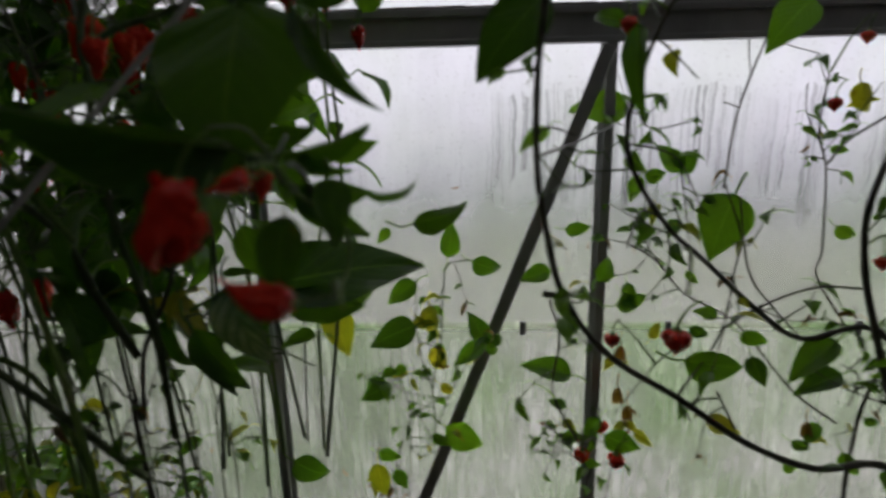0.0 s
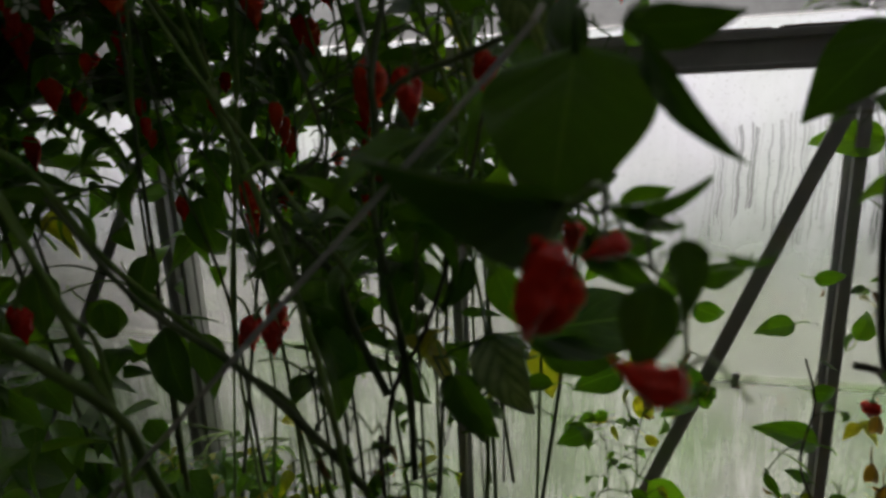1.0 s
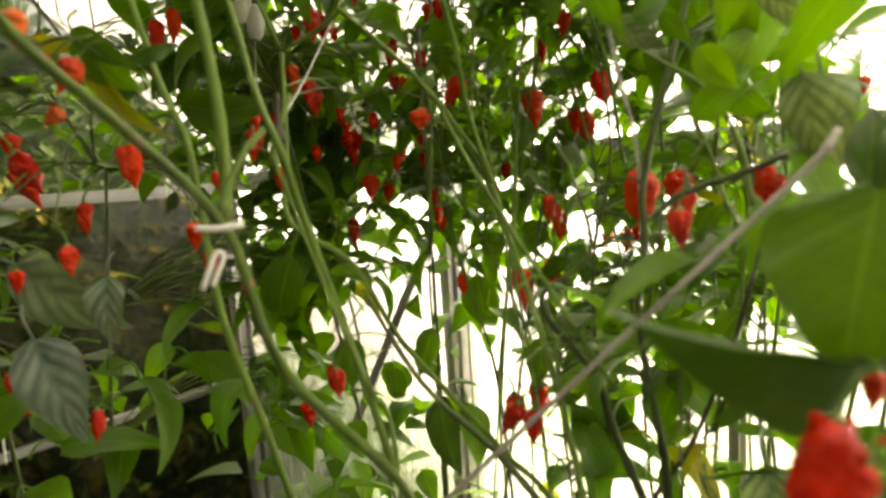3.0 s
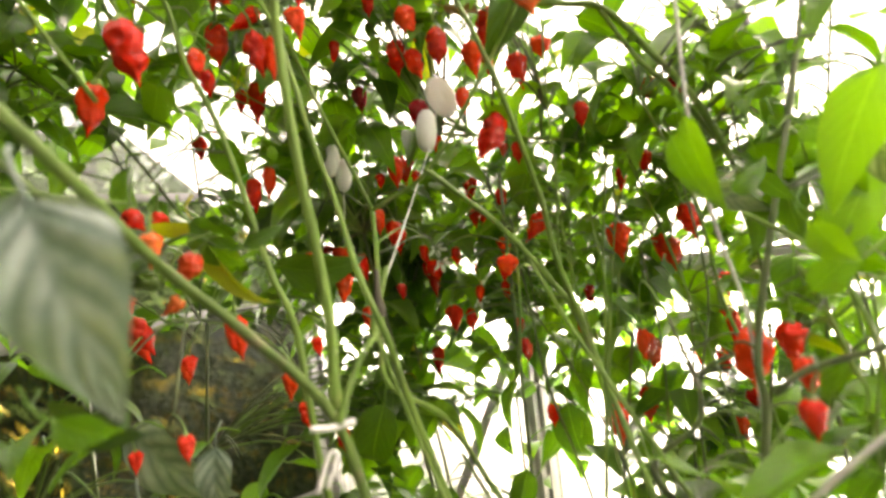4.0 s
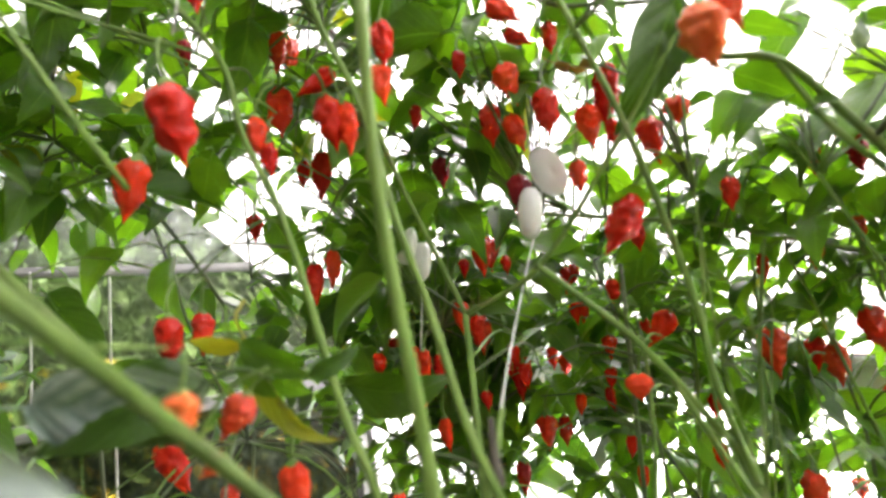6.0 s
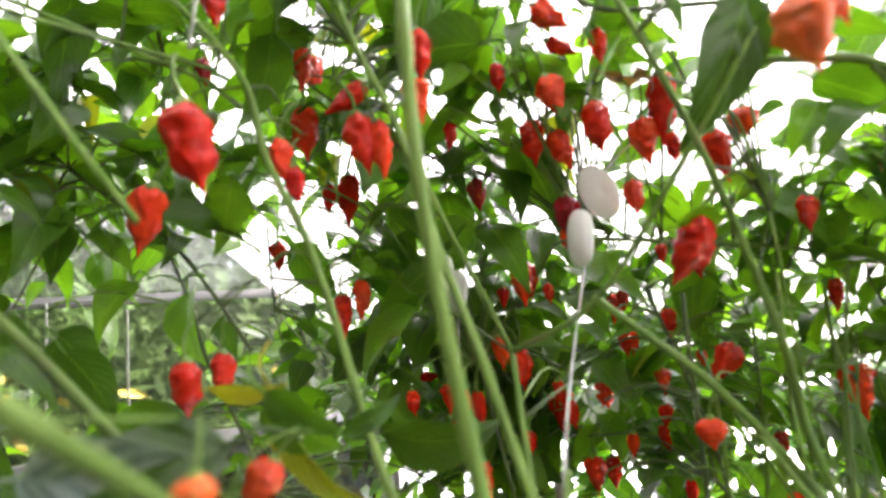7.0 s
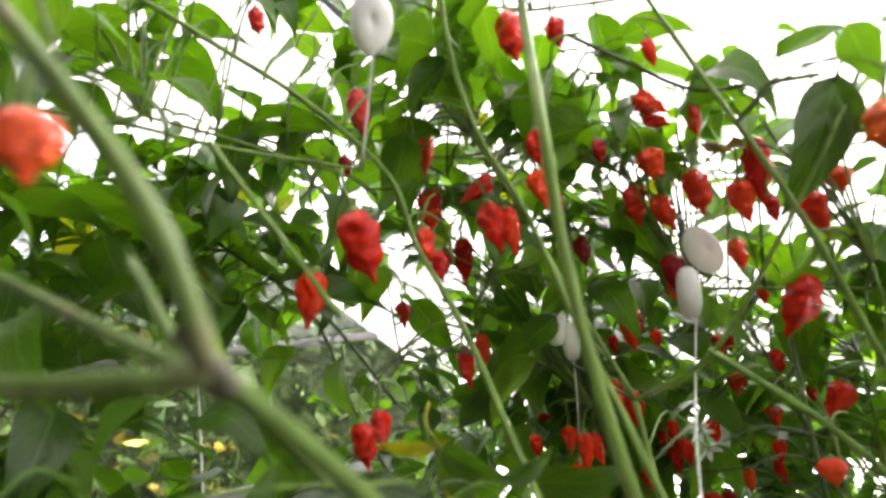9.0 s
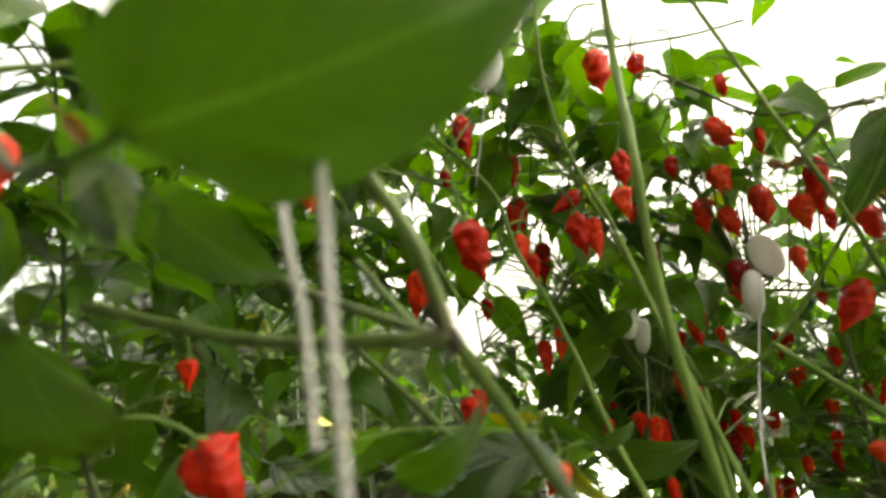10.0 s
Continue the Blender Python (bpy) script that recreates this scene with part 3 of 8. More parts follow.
def flower(plant, place, way, size=1.0):
    """A small white pepper flower with five petals round a yellow-green middle."""
    bm = bmesh.new()
    for k in range(5):
        a = 1.2566 * k
        ring = [(0.0015, 0), (0.006, -0.0035), (0.0115, -0.0022), (0.014, 0), (0.0115, 0.0022), (0.006, 0.0035)]
        bm.faces.new([bm.verts.new((size * (x * math.cos(a) - y * math.sin(a)), size * (x * math.sin(a) + y * math.cos(a)), size * (0.004 * (x / 0.012) ** 2 + 0.1 * abs(y)))) for x, y in ring])
    q = Vector((0, 0, 1)).rotation_difference(Vector(way).normalized())
    bmesh.ops.transform(bm, matrix=Matrix.LocRotScale(Vector(place), q, None), verts=bm.verts)
    f = part("flower", bm, PETAL, plant, "small white flower")
    ENDS.append((plant, Vector(place)))
    return f


def twigs():
    """Thin twigs that carry the pods and leaf clumps from the nearest stem of their plant."""
    rng = random.Random(31)
    for plant, p in ENDS:
        near = min(RUNS[plant], key=lambda q: (q - p).length + 0.25 * max(0, q.z - p.z))
        d = near - p
        if 0.01 < d.length < 0.45 and p.z < roof_at(p.y) - 0.02:
            mid = p + 0.5 * d + Vector((rng.uniform(-0.1, 0.1), rng.uniform(-0.1, 0.1), 0.16)) * d.length
            part("twig", tube(bmesh.new(), [near, mid, p], 0.0017, 0.0010, 5, 4), rng.choice((STEM, STEM_DARK)), plant)


def sprigs(plant, count, seed, low, high):
    """Fine bent twigs with two or three small leaves each, off the stems of a sparse plant."""
    rng = random.Random(seed)
    spots = [q for q in RUNS[plant] if low < q.z < high]
    for _ in range(count):
        p = rng.choice(spots)
        way = Vector((rng.gauss(0, 1), rng.gauss(0, 0.6), rng.gauss(0.25, 0.8))).normalized()
        length = rng.uniform(0.03, 0.09)
        mid = p + way * length * 0.5 + Vector((rng.uniform(-1, 1), rng.uniform(-1, 1), rng.uniform(-1, 1))) * 0.012
        end = p + way * length + Vector((0, 0, rng.uniform(-0.02, 0.02)))
        if end.y > 1.18:
            continue
        part("twig", tube(bmesh.new(), [p, mid, end], 0.0011, 0.0007, 5, 4), rng.choice((BARK, STEM_DARK)), plant)
        for c in (mid, end, end)[:rng.choice((1, 2, 3))]:
            k = rng.uniform(0.16, 0.46)
            a = rng.uniform(0, 6.2832)
            tip = c + Vector((math.cos(a), math.sin(a), rng.uniform(-0.8, 0.4))).normalized() * 0.083 * k
            leaf(plant, c, tip, k, rng.choice(("leaf", "young", "leaf", "old" if rng.random() < 0.5 else "dry" if rng.random() < 0.3 else "leaf")), rng.uniform(-60, 60), rng.randrange(9), rng.uniform(0.9, 1.3))


def plant_thing(name, base, label, category):
    e = new(name)
    e.location = base
    return tagged(e, label, category)


# ---- the house of glass ----
GROUND, EAVE, WALL, END = -0.30, 1.34, 1.22, -1.93
FAR, BACK, RIDGE_Y = 1.52, -0.62, -0.60
RIDGE_Z = 1.42 + (WALL - RIDGE_Y) * 0.9
POSTS = [END, -0.96, -0.34, 0.28, 0.90, FAR]


def flat(name, x0, x1, y0, y1, z, material, label, cuts=1, rough=0.0):
    bm = bmesh.new()
    bmesh.ops.create_grid(bm, x_segments=cuts, y_segments=cuts, size=0.5)
    for v in bm.verts:
        x, y = x0 + (v.co.x + 0.5) * (x1 - x0), y0 + (v.co.y + 0.5) * (y1 - y0)
        v.co = Vector((x, y, z + (rough * noise.noise(Vector((x * 6, y * 6, 0))) if rough else 0)))
    return tagged(part(name, bm, material, None), label, name, kind="structure")


flat("ground", -900, 900, -900, 900, GROUND - 0.06, LAWN, "short green lawn reaching the horizon")
flat("floor", END, FAR, BACK, WALL, GROUND - 0.01, SOIL, "bare dark soil bed inside the greenhouse", 60, 0.03)

wall_s = tagged(new("wall_south"), "fogged glass side wall of an aluminium greenhouse", "wall", kind="structure")
wall_w = tagged(new("wall_west"), "hazy glass end wall of an aluminium greenhouse", "wall", kind="structure")
# North and east walls are out of view, added solid to keep light out.
wall_n = tagged(new("wall_north"), "plain unseen wall added behind the greenhouse to block light", "wall", kind="structure")
wall_e = tagged(new("wall_east"), "plain unseen end wall added to block light", "wall", kind="structure")
roof = tagged(new("ceiling"), "sloping greenhouse roof of darkened glass on aluminium bars", "roof", kind="structure")


def bar_up(parent, x, y, z0, z1, face):
    """Upright glazing bar: a flat flange with a proud rib and two glazing lips."""
    bm = bmesh.new()
    w, d = 0.014, 0.005
    if face == "y":
        box(bm, x - w, x + w, y - 0.012, y - 0.012 + d, z0, z1, 0.0008)
        box(bm, x - 0.0035, x + 0.0035, y - 0.034, y - 0.0122, z0, z1, 0.0008)
        box(bm, x - 0.009, x + 0.009, y - 0.038, y - 0.0342, z0, z1, 0.0006)
    else:
        box(bm, x + 0.012 - d, x + 0.012, y - w, y + w, z0, z1, 0.0008)
        box(bm, x + 0.0122, x + 0.034, y - 0.0035, y + 0.0035, z0, z1, 0.0008)
        box(bm, x + 0.0342, x + 0.038, y - 0.009, y + 0.009, z0, z1, 0.0006)
    return part("glazing_bar", bm, ALU, parent, "", False)


for x in POSTS[1:-1]:
    bar_up(wall_s, x, WALL, GROUND + 0.08, EAVE, "y")
bm = bmesh.new()
for dx, w, d in ((0.028, 0.010, 0.030), (0.046, 0.006, 0.018), (-0.022, 0.006, 0.024)):
    box(bm, POSTS[1] + dx - w / 2, POSTS[1] + dx + w / 2, WALL - 0.006 - d, WALL - 0.006, GROUND + 0.08, EAVE, 0.0008)
part("jamb", bm, ALU, wall_s, "ribbed aluminium jamb beside the glazing bar", False)
box_n = box(bmesh.new(), END - 0.2, FAR + 0.25, BACK - 0.25, BACK, GROUND - 0.1, RIDGE_Z + 0.3)
part("masonry", box_n, BRICK, wall_n, "", False)
box_e = box(bmesh.new(), FAR, FAR + 0.22, BACK, WALL + 0.02, GROUND - 0.1, RIDGE_Z + 0.2)
part("masonry", box_e, BRICK, wall_e, "", False)

# corner posts
for x, y in ((END, WALL), (FAR, WALL)):
    sx, sy = (1 if x == END else -1), (-1 if y == WALL else 1)
    bm = bmesh.new()
    box(bm, min(x, x + sx * 0.05), max(x, x + sx * 0.05), min(y, y + sy * 0.008), max(y, y + sy * 0.008), GROUND, EAVE, 0.001)
    box(bm, min(x, x + sx * 0.008), max(x, x + sx * 0.008), min(y + sy * 0.0085, y + sy * 0.05), max(y + sy * 0.0085, y + sy * 0.05), GROUND, EAVE, 0.001)
    box(bm, min(x + sx * 0.02, x + sx * 0.028), max(x + sx * 0.02, x + sx * 0.028), min(y + sy * 0.012, y + sy * 0.042), max(y + sy * 0.012, y + sy * 0.042), GROUND, EAVE, 0.001)
    part("corner_post", bm, ALU, wall_s if y == WALL else wall_n, "", False)


def pane(parent, x0, x1, y0, y1, z0, z1, material):
    bm = box(bmesh.new(), x0, x1, y0, y1, z0, z1)
    return part("pane", bm, material, parent, "", False)


JOINT = 0.83
for a, b in zip(POSTS, POSTS[1:]):
    pane(wall_s, a + 0.004, b - 0.004, WALL - 0.004, WALL - 0.0005, JOINT - 0.008, EAVE + 0.03, FOGGED_SHADED if a == END else FOGGED)
    pane(wall_s, a + 0.004, b - 0.004, WALL, WALL + 0.0035, GROUND + 0.05, JOINT + 0.006, FOGGED_SHADED if a == END else FOGGED)
    for k in (0.22, 0.78):
        x = a + (b - a) * k
        bm = box(bmesh.new(), x - 0.006, x + 0.006, WALL - 0.009, WALL - 0.0045, JOINT - 0.018, JOINT + 0.010, 0.001)
        part("glass_clip", bm, ALU, wall_s, "small metal clip", False)
    bm = box(bmesh.new(), a + 0.016, b - 0.016, WALL - 0.0052, WALL - 0.0042, JOINT - 0.009, JOINT - 0.006)
    part("lap_edge", bm, CUT, wall_s, "pale cut edge of lapped glass", False)

GYS = [BACK, -0.18, 0.44, WALL]
for a, b in zip(GYS, GYS[1:]):
    for z0, z1 in ((GROUND + 0.05, 0.695), (0.715, EAVE - 0.005), (EAVE + 0.035, 1.70)):
        if z0 < 1.5:
            pane(wall_w, END, END + 0.0035, a + 0.004, b - 0.004, z0, z1, HAZY if z0 > 1 else CLEAR)


def gable(parent, x, z0, material):
    """The pane that fills an end's triangle under the roof slopes."""
    bm = bmesh.new()
    for dx in (0, 0.0035):
        y1 = WALL - max(0, z0 - 1.42) / 0.9
        vs = [bm.verts.new((x + dx, y1, z0)), bm.verts.new((x + dx, RIDGE_Y, RIDGE_Z)), bm.verts.new((x + dx, BACK, z0))]
        bm.faces.new(vs if dx else vs[::-1])
    return part("pane", bm, material, parent, "", False)


gable(wall_w, END, 1.74, GABLE)
for z, h in ((0.705, 0.012), (1.355, 0.018), (1.72, 0.012)):
    y1 = WALL - max(0, z - 1.42) / 0.9
    bm = box(bmesh.new(), END + 0.004, END + 0.028, BACK, y1 - 0.055 if z < 1.5 else y1, z - h, z + h, 0.002)
    box(bm, END + 0.0285, END + 0.034, BACK, y1 - 0.055 if z < 1.5 else y1, z - h * 0.45, z + h * 0.2, 0.001)
    part("cross_bar", bm, ALU_SHADED, wall_w, "grey aluminium cross bar", False)

# eaves beam with its lip, and the dirt that lies in the gutter
for parent, y, s in ((wall_s, WALL, -1),):
    bm = bmesh.new()
    box(bm, END, FAR, min(y, y + s * 0.030), max(y, y + s * 0.030), EAVE, EAVE + 0.058, 0.002)
    box(bm, END, FAR, min(y + s * 0.0305, y + s * 0.040), max(y + s * 0.0305, y + s * 0.040), EAVE, EAVE + 0.010, 0.001)
    box(bm, END, FAR, min(y + s * 0.0305, y + s * 0.036), max(y + s * 0.0305, y + s * 0.036), EAVE + 0.045, EAVE + 0.058, 0.001)
    part("eaves_beam", bm, ALU, parent, "grey aluminium eaves beam", False)
    bm = bmesh.new()
    for k in range(60):
        x = END + (FAR - END) * (k + PICK.random()) / 60
        box(bm, x, x + PICK.uniform(0.05, 0.12), min(y + s * 0.012, y + s * 0.034), max(y + s * 0.012, y + s * 0.034), EAVE + 0.0582, EAVE + 0.0582 + PICK.uniform(0.001, 0.004), 0.0004)
    part("gutter_dirt", bm, DIRT, parent, "brown dirt along the glass", False, "stuff")
    bm = box(bmesh.new(), END, FAR, y - 0.02, y + 0.02, GROUND - 0.05, GROUND + 0.08, 0.004)
    part("sill", bm, BRICK, parent, "concrete base sill", False)
for x, parent in ((END, wall_w),):
    bm = box(bmesh.new(), x - 0.02, x + 0.02, BACK, WALL - 0.021, GROUND - 0.05, GROUND + 0.08, 0.004)
    part("sill", bm, BRICK, parent, "concrete base sill", False)


def strut(parent, a, b, w, d, label):
    """A flat strip between two places in the side wall's plane."""
    a, b = Vector(a), Vector(b)
    u = (b - a).normalized()
    bm = box(bmesh.new(), 0, (b - a).length, -w / 2, w / 2, -d / 2, d / 2, 0.001)
    bmesh.ops.transform(bm, matrix=Matrix.Translation(a) @ Matrix((u, Vector((0, 1, 0)).cross(u), Vector((0, 1, 0)))).transposed().to_4x4(), verts=bm.verts)
    return part("brace", bm, ALU, parent, label, False)


BRACE = "grey aluminium diagonal brace"
strut(wall_s, (0.275, WALL - 0.043, 1.335), (-0.335, WALL - 0.043, -0.28), 0.024, 0.004, BRACE)
strut(wall_s, (-0.965, WALL - 0.043, 1.26), (-1.86, WALL - 0.043, -0.18), 0.026, 0.004, BRACE)

# roof slopes
for y_e in (WALL,):
    for a, b in zip(POSTS, POSTS[1:]):
        bm = bmesh.new()
        vs = [[bm.verts.new((x, y, z + dz)) for x, y, z in ((a + 0.003, y_e, 1.42), (b - 0.003, y_e, 1.42), (b - 0.003, RIDGE_Y, RIDGE_Z), (a + 0.003, RIDGE_Y, RIDGE_Z))] for dz in (0, 0.004)]
        bm.faces.new(vs[0][::-1])
        bm.faces.new(vs[1])
        part("pane", bm, ROOFGLASS, roof, "", False)
    for x in POSTS:
        bm = tube(bmesh.new(), [(x, y_e, 1.435), (x, RIDGE_Y, RIDGE_Z + 0.015)], 0.011, 0.011, 4, 1)
        part("roof_bar", bm, ALU, roof, "", False)
    bm = box(bmesh.new(), END, FAR, y_e - 0.003, y_e + 0.001, EAVE + 0.06, 1.418)
    part("roof_foot", bm, FOGGED, roof, "milky glass strip at the roof's foot", False)
# Unseen slab added overhead to keep roof light off the leaves' near side.
bm = box(bmesh.new(), -0.80, FAR, BACK, -0.10, roof_at(-0.10) - 0.05, roof_at(-0.10) - 0.02)
part("house_eaves", bm, BRICK, roof, "unseen slab added over the path to block roof light", False)
bm = box(bmesh.new(), END, FAR, RIDGE_Y - 0.025, RIDGE_Y + 0.025, RIDGE_Z - 0.01, RIDGE_Z + 0.03, 0.003)
part("ridge", bm, ALU, roof, "aluminium ridge", False)


# ---- outside ----
def shrub(name, centre, radius, height, count, seed, size, bloom, label, green=HEDGE):
    """A bush or tree: forked trunk, and a ragged crown of many small leaves with gaps."""
    rng = random.Random(seed)
    x, y, z0 = centre
    top = tagged(new(name), label, "tree" if height > 2.4 else "bush")
    top.location = centre
    bm = bmesh.new()
    hubs = []
    for k in range(7):
        a = k * 0.9 + rng.uniform(-0.3, 0.3)
        r = radius * rng.uniform(0.3, 0.8)
        end = (x + r * math.cos(a), y + r * math.sin(a), z0 + height * rng.uniform(0.5, 0.92))
        tube(bm, [(x, y, z0), (x + 0.2 * r * math.cos(a), y + 0.2 * r * math.sin(a), z0 + height * 0.3), end], 0.025 * height, 0.004 * height, 6, 4)
        hubs.append(Vector(end))
    part("trunk", bm, WOOD, top)
    for k in range(16):
        a, r = rng.uniform(0, 6.28), radius * math.sqrt(rng.random())
        hubs.append(Vector((x + r * math.cos(a), y + r * math.sin(a), z0 + height * rng.uniform(0.12, 0.95))))
    verts, faces, bv, bf = [], [], [], []
    for k in range(count):
        h = rng.choice(hubs)
        g = Vector((rng.gauss(0, 0.26) * radius, rng.gauss(0, 0.26) * radius, rng.gauss(0, 0.13) * height))
        c = h + g
        if c.z < z0 + 0.05:
            continue
        s = size * rng.uniform(0.6, 1.4)
        n = Vector((rng.gauss(0, 1), rng.gauss(0, 1), rng.gauss(0.4, 0.8))).normalized()
        u = n.orthogonal().normalized()
        u.rotate(Matrix.Rotation(rng.uniform(0, 6.28), 3, n))
        w = n.cross(u)
        vv, ff = (bv, bf) if rng.random() < bloom else (verts, faces)
        i = len(vv)
        vv += [c - s * u, c + 0.45 * s * w + 0.1 * s * n, c + s * u, c - 0.45 * s * w + 0.1 * s * n]
        ff += [(i, i + 1, i + 2), (i, i + 2, i + 3)]
    for nm, vv, ff, mt in (("crown", verts, faces, green), ("blossom", bv, bf, BLOOM)):
        if ff:
            me = bpy.data.meshes.new(nm)
            me.from_pydata(vv, [], ff)
            me.materials.append(mt)
            ob = new(nm, me)
            ob.parent = top
            ob.matrix_parent_inverse = Matrix.Translation(centre).inverted()
            tagged(ob, kind="stuff")
    return top


for k, (x, y, r, h, b, sz) in enumerate(((-2.7, 0.9, 0.55, 1.62, 0.11, 0.036), (-2.75, 0.1, 0.6, 1.75, 0.11, 0.036), (-2.95, 1.8, 0.7, 1.8, 0.03, 0.036), (-2.75, -0.8, 0.6, 1.75, 0.07, 0.036), (-3.6, 0.6, 0.8, 2.1, 0.0, 0.05), (-3.7, 2.6, 0.9, 2.1, 0.0, 0.05), (-3.6, -0.9, 0.8, 2.1, 0.0, 0.05), (-2.6, 0.5, 0.5, 1.2, 0.14, 0.036))):
    shrub("garden_bush", (x, y, GROUND - 0.06), r, h, 9500, 20 + k, sz, b, "dense green bush with small yellow flowers outside the glass")
for k, (x, y, r, h) in enumerate(((-1.75, 2.15, 0.45, 1.75), (-1.2, 2.25, 0.40, 1.3), (-2.3, 2.5, 0.5, 1.9), (-0.65, 2.35, 0.36, 0.9))):
    shrub("garden_bush", (x, y, GROUND - 0.06), r, h, 3600, 80 + k, 0.06, 0, "tall green bush close outside the fogged glass")
for k, (x, y, r, h) in enumerate(((-8, 1.2, 2.2, 4.0), (-10, 5.5, 2.6, 4.2), (-8, -3.0, 2.4, 4.0), (-12, 9.5, 3, 4.0), (-9, -7.5, 2.4, 3.4))):
    shrub("garden_tree", (x, y, GROUND - 0.06), r, h, 6000, 40 + k, 0.13, 0, "leafy green tree standing beyond the glass")
for k in range(7):
    shrub("hedge_bush", (-11 + 4 * k, 11 + (k % 3) * 0.8, GROUND - 0.06), 2.2, 1.05 + 0.15 * (k % 3), 1500, 60 + k, 0.12, 0, "distant green hedge bush behind the lawn")
for k, (x, z) in enumerate(((0.02, 1.10), (0.20, 0.94), (0.06, 0.94), (0.21, 0.62), (0.23, 0.615), (0.26, 0.99), (-0.50, 0.55), (0.62, 1.16), (-0.22, 0.50), (0.74, 0.72))):
    bm = bmesh.new()
    a, s = PICK.uniform(0, 6.28), PICK.uniform(0.006, 0.012)
    rows = [[bm.verts.new((x + s * (u * math.cos(a) - v * math.sin(a)), WALL - 0.006 - 0.5 * s * (1 - u * u) - abs(v) * s, z + s * (u * math.sin(a) + v * math.cos(a)))) for v in (-0.22 * (1 - u * u) - 0.03, 0, 0.22 * (1 - u * u) + 0.03)] for u in (-1, -0.5, 0, 0.5, 1)]
    for p, q in zip(rows, rows[1:]):
        for i in (0, 1):
            bm.faces.new((p[i], p[i + 1], q[i + 1], q[i]))
    tagged(part("dead_leaf", bm, LEAF_DRY, None), "tiny curled dead leaf stuck to the wet glass", "dead leaf")


# ---- plants ----
NEAR = plant_thing("pepper_plant", (-0.42, 0.55, -0.30), "tall ghost pepper plant with many green stems and red pods", "pepper plant")
DEEP = plant_thing("pepper_plant", (-0.80, 0.95, -0.30), "bushy pepper plant heavy with red pods by the glass", "pepper plant")
CORNER = plant_thing("pepper_plant", (-1.15, 0.40, -0.30), "leafy pepper plant with red pods near the end wall", "pepper plant")
FRONT = plant_thing("pepper_plant", (-0.20, 0.62, -0.30), "pepper plant with large leaves and wrinkled red pods", "pepper plant")
BARE = plant_thing("pepper_bush", (0.62, 0.80, -0.30), "sparse woody pepper bush with small red fruits and few leaves", "pepper plant")
THIN = plant_thing("pepper_seedling", (-0.05, 1.08, -0.30), "thin pepper plant with few leaves against the fogged glass", "pepper plant")
LOW = plant_thing("low_plant", (-0.75, 1.00, -0.30), "low yellowing leafy plants along the foot of the wall", "plant")
ASIDE = plant_thing("pepper_plant", (-0.75, 0.05, -0.30), "pepper plant with broad leaves arching beside the path", "pepper plant")

# stems of the near plant
stalk(NEAR, [(-0.447, 0.164, 1.581), (-0.500, 0.232, 1.522), (-0.545, 0.293, 1.466), (-0.525, 0.345, 1.405), (-0.500, 0.398, 1.328), (-0.469, 0.417, 1.213), (-0.449, 0.511, 1.082), (-0.436, 0.535, 0.992), (-0.330, 0.600, 0.600), (-0.360, 0.600, -0.300)], 4.2, 5.2, STEM_MID)
stalk(NEAR, [(-0.497, 0.095, 1.747), (-0.463, 0.129, 1.677), (-0.449, 0.149, 1.634), (-0.446, 0.160, 1.597), (-0.447, 0.164, 1.581)], 3.5, 4.2, STEM_MID)
stalk(NEAR, [(-0.631, -0.005, 1.635), (-0.580, 0.043, 1.611), (-0.527, 0.089, 1.591), (-0.481, 0.128, 1.582), (-0.451, 0.159, 1.578), (-0.448, 0.164, 1.579)], 3.6, 4.2, STEM_MID)
stalk(NEAR, [(-0.610, 0.085, 1.656), (-0.521, 0.130, 1.610), (-0.463, 0.157, 1.583), (-0.454, 0.163, 1.579)], 2.6, 3.2, STEM_MID)
stalk(NEAR, [(-0.527, 0.148, 1.636), (-0.483, 0.160, 1.590), (-0.459, 0.167, 1.574)], 2.2, 3.0, STEM_MID)
stalk(NEAR, [(-0.734, 0.181, 1.629), (-0.722, 0.237, 1.565), (-0.662, 0.309, 1.461), (-0.639, 0.322, 1.453)], 3.2, 4.2, STEM_MID)
stalk(NEAR, [(-0.733, 0.242, 1.453), (-0.686, 0.282, 1.455), (-0.639, 0.322, 1.454)], 2.6, 3.6, STEM_MID)
stalk(NEAR, [(-0.739, 0.154, 1.932), (-0.746, 0.238, 1.888), (-0.754, 0.319, 1.845), (-0.729, 0.383, 1.764), (-0.715, 0.396, 1.688), (-0.697, 0.412, 1.628), (-0.674, 0.418, 1.570), (-0.644, 0.419, 1.499), (-0.613, 0.416, 1.448), (-0.581, 0.417, 1.393), (-0.564, 0.419, 1.253), (-0.538, 0.434, 1.146), (-0.516, 0.449, 1.045), (-0.400, 0.520, 0.600), (-0.420, 0.550, -0.300)], 2.6, 4.5)
stalk(NEAR, [(-0.568, 0.451, 1.970), (-0.568, 0.444, 1.846), (-0.535, 0.409, 1.724), (-0.539, 0.409, 1.647), (-0.536, 0.410, 1.569), (-0.530, 0.412, 1.510), (-0.522, 0.414, 1.446), (-0.512, 0.410, 1.390), (-0.502, 0.400, 1.335)], 3.4, 5.0)
stalk(NEAR, [(-0.650, 0.431, 1.984), (-0.670, 0.438, 1.887), (-0.660, 0.445, 1.785), (-0.640, 0.468, 1.699), (-0.602, 0.470, 1.582), (-0.581, 0.474, 1.521), (-0.545, 0.467, 1.443), (-0.514, 0.467, 1.386), (-0.514, 0.484, 1.325), (-0.491, 0.508, 1.198), (-0.449, 0.511, 1.082)], 2.2, 3.8)
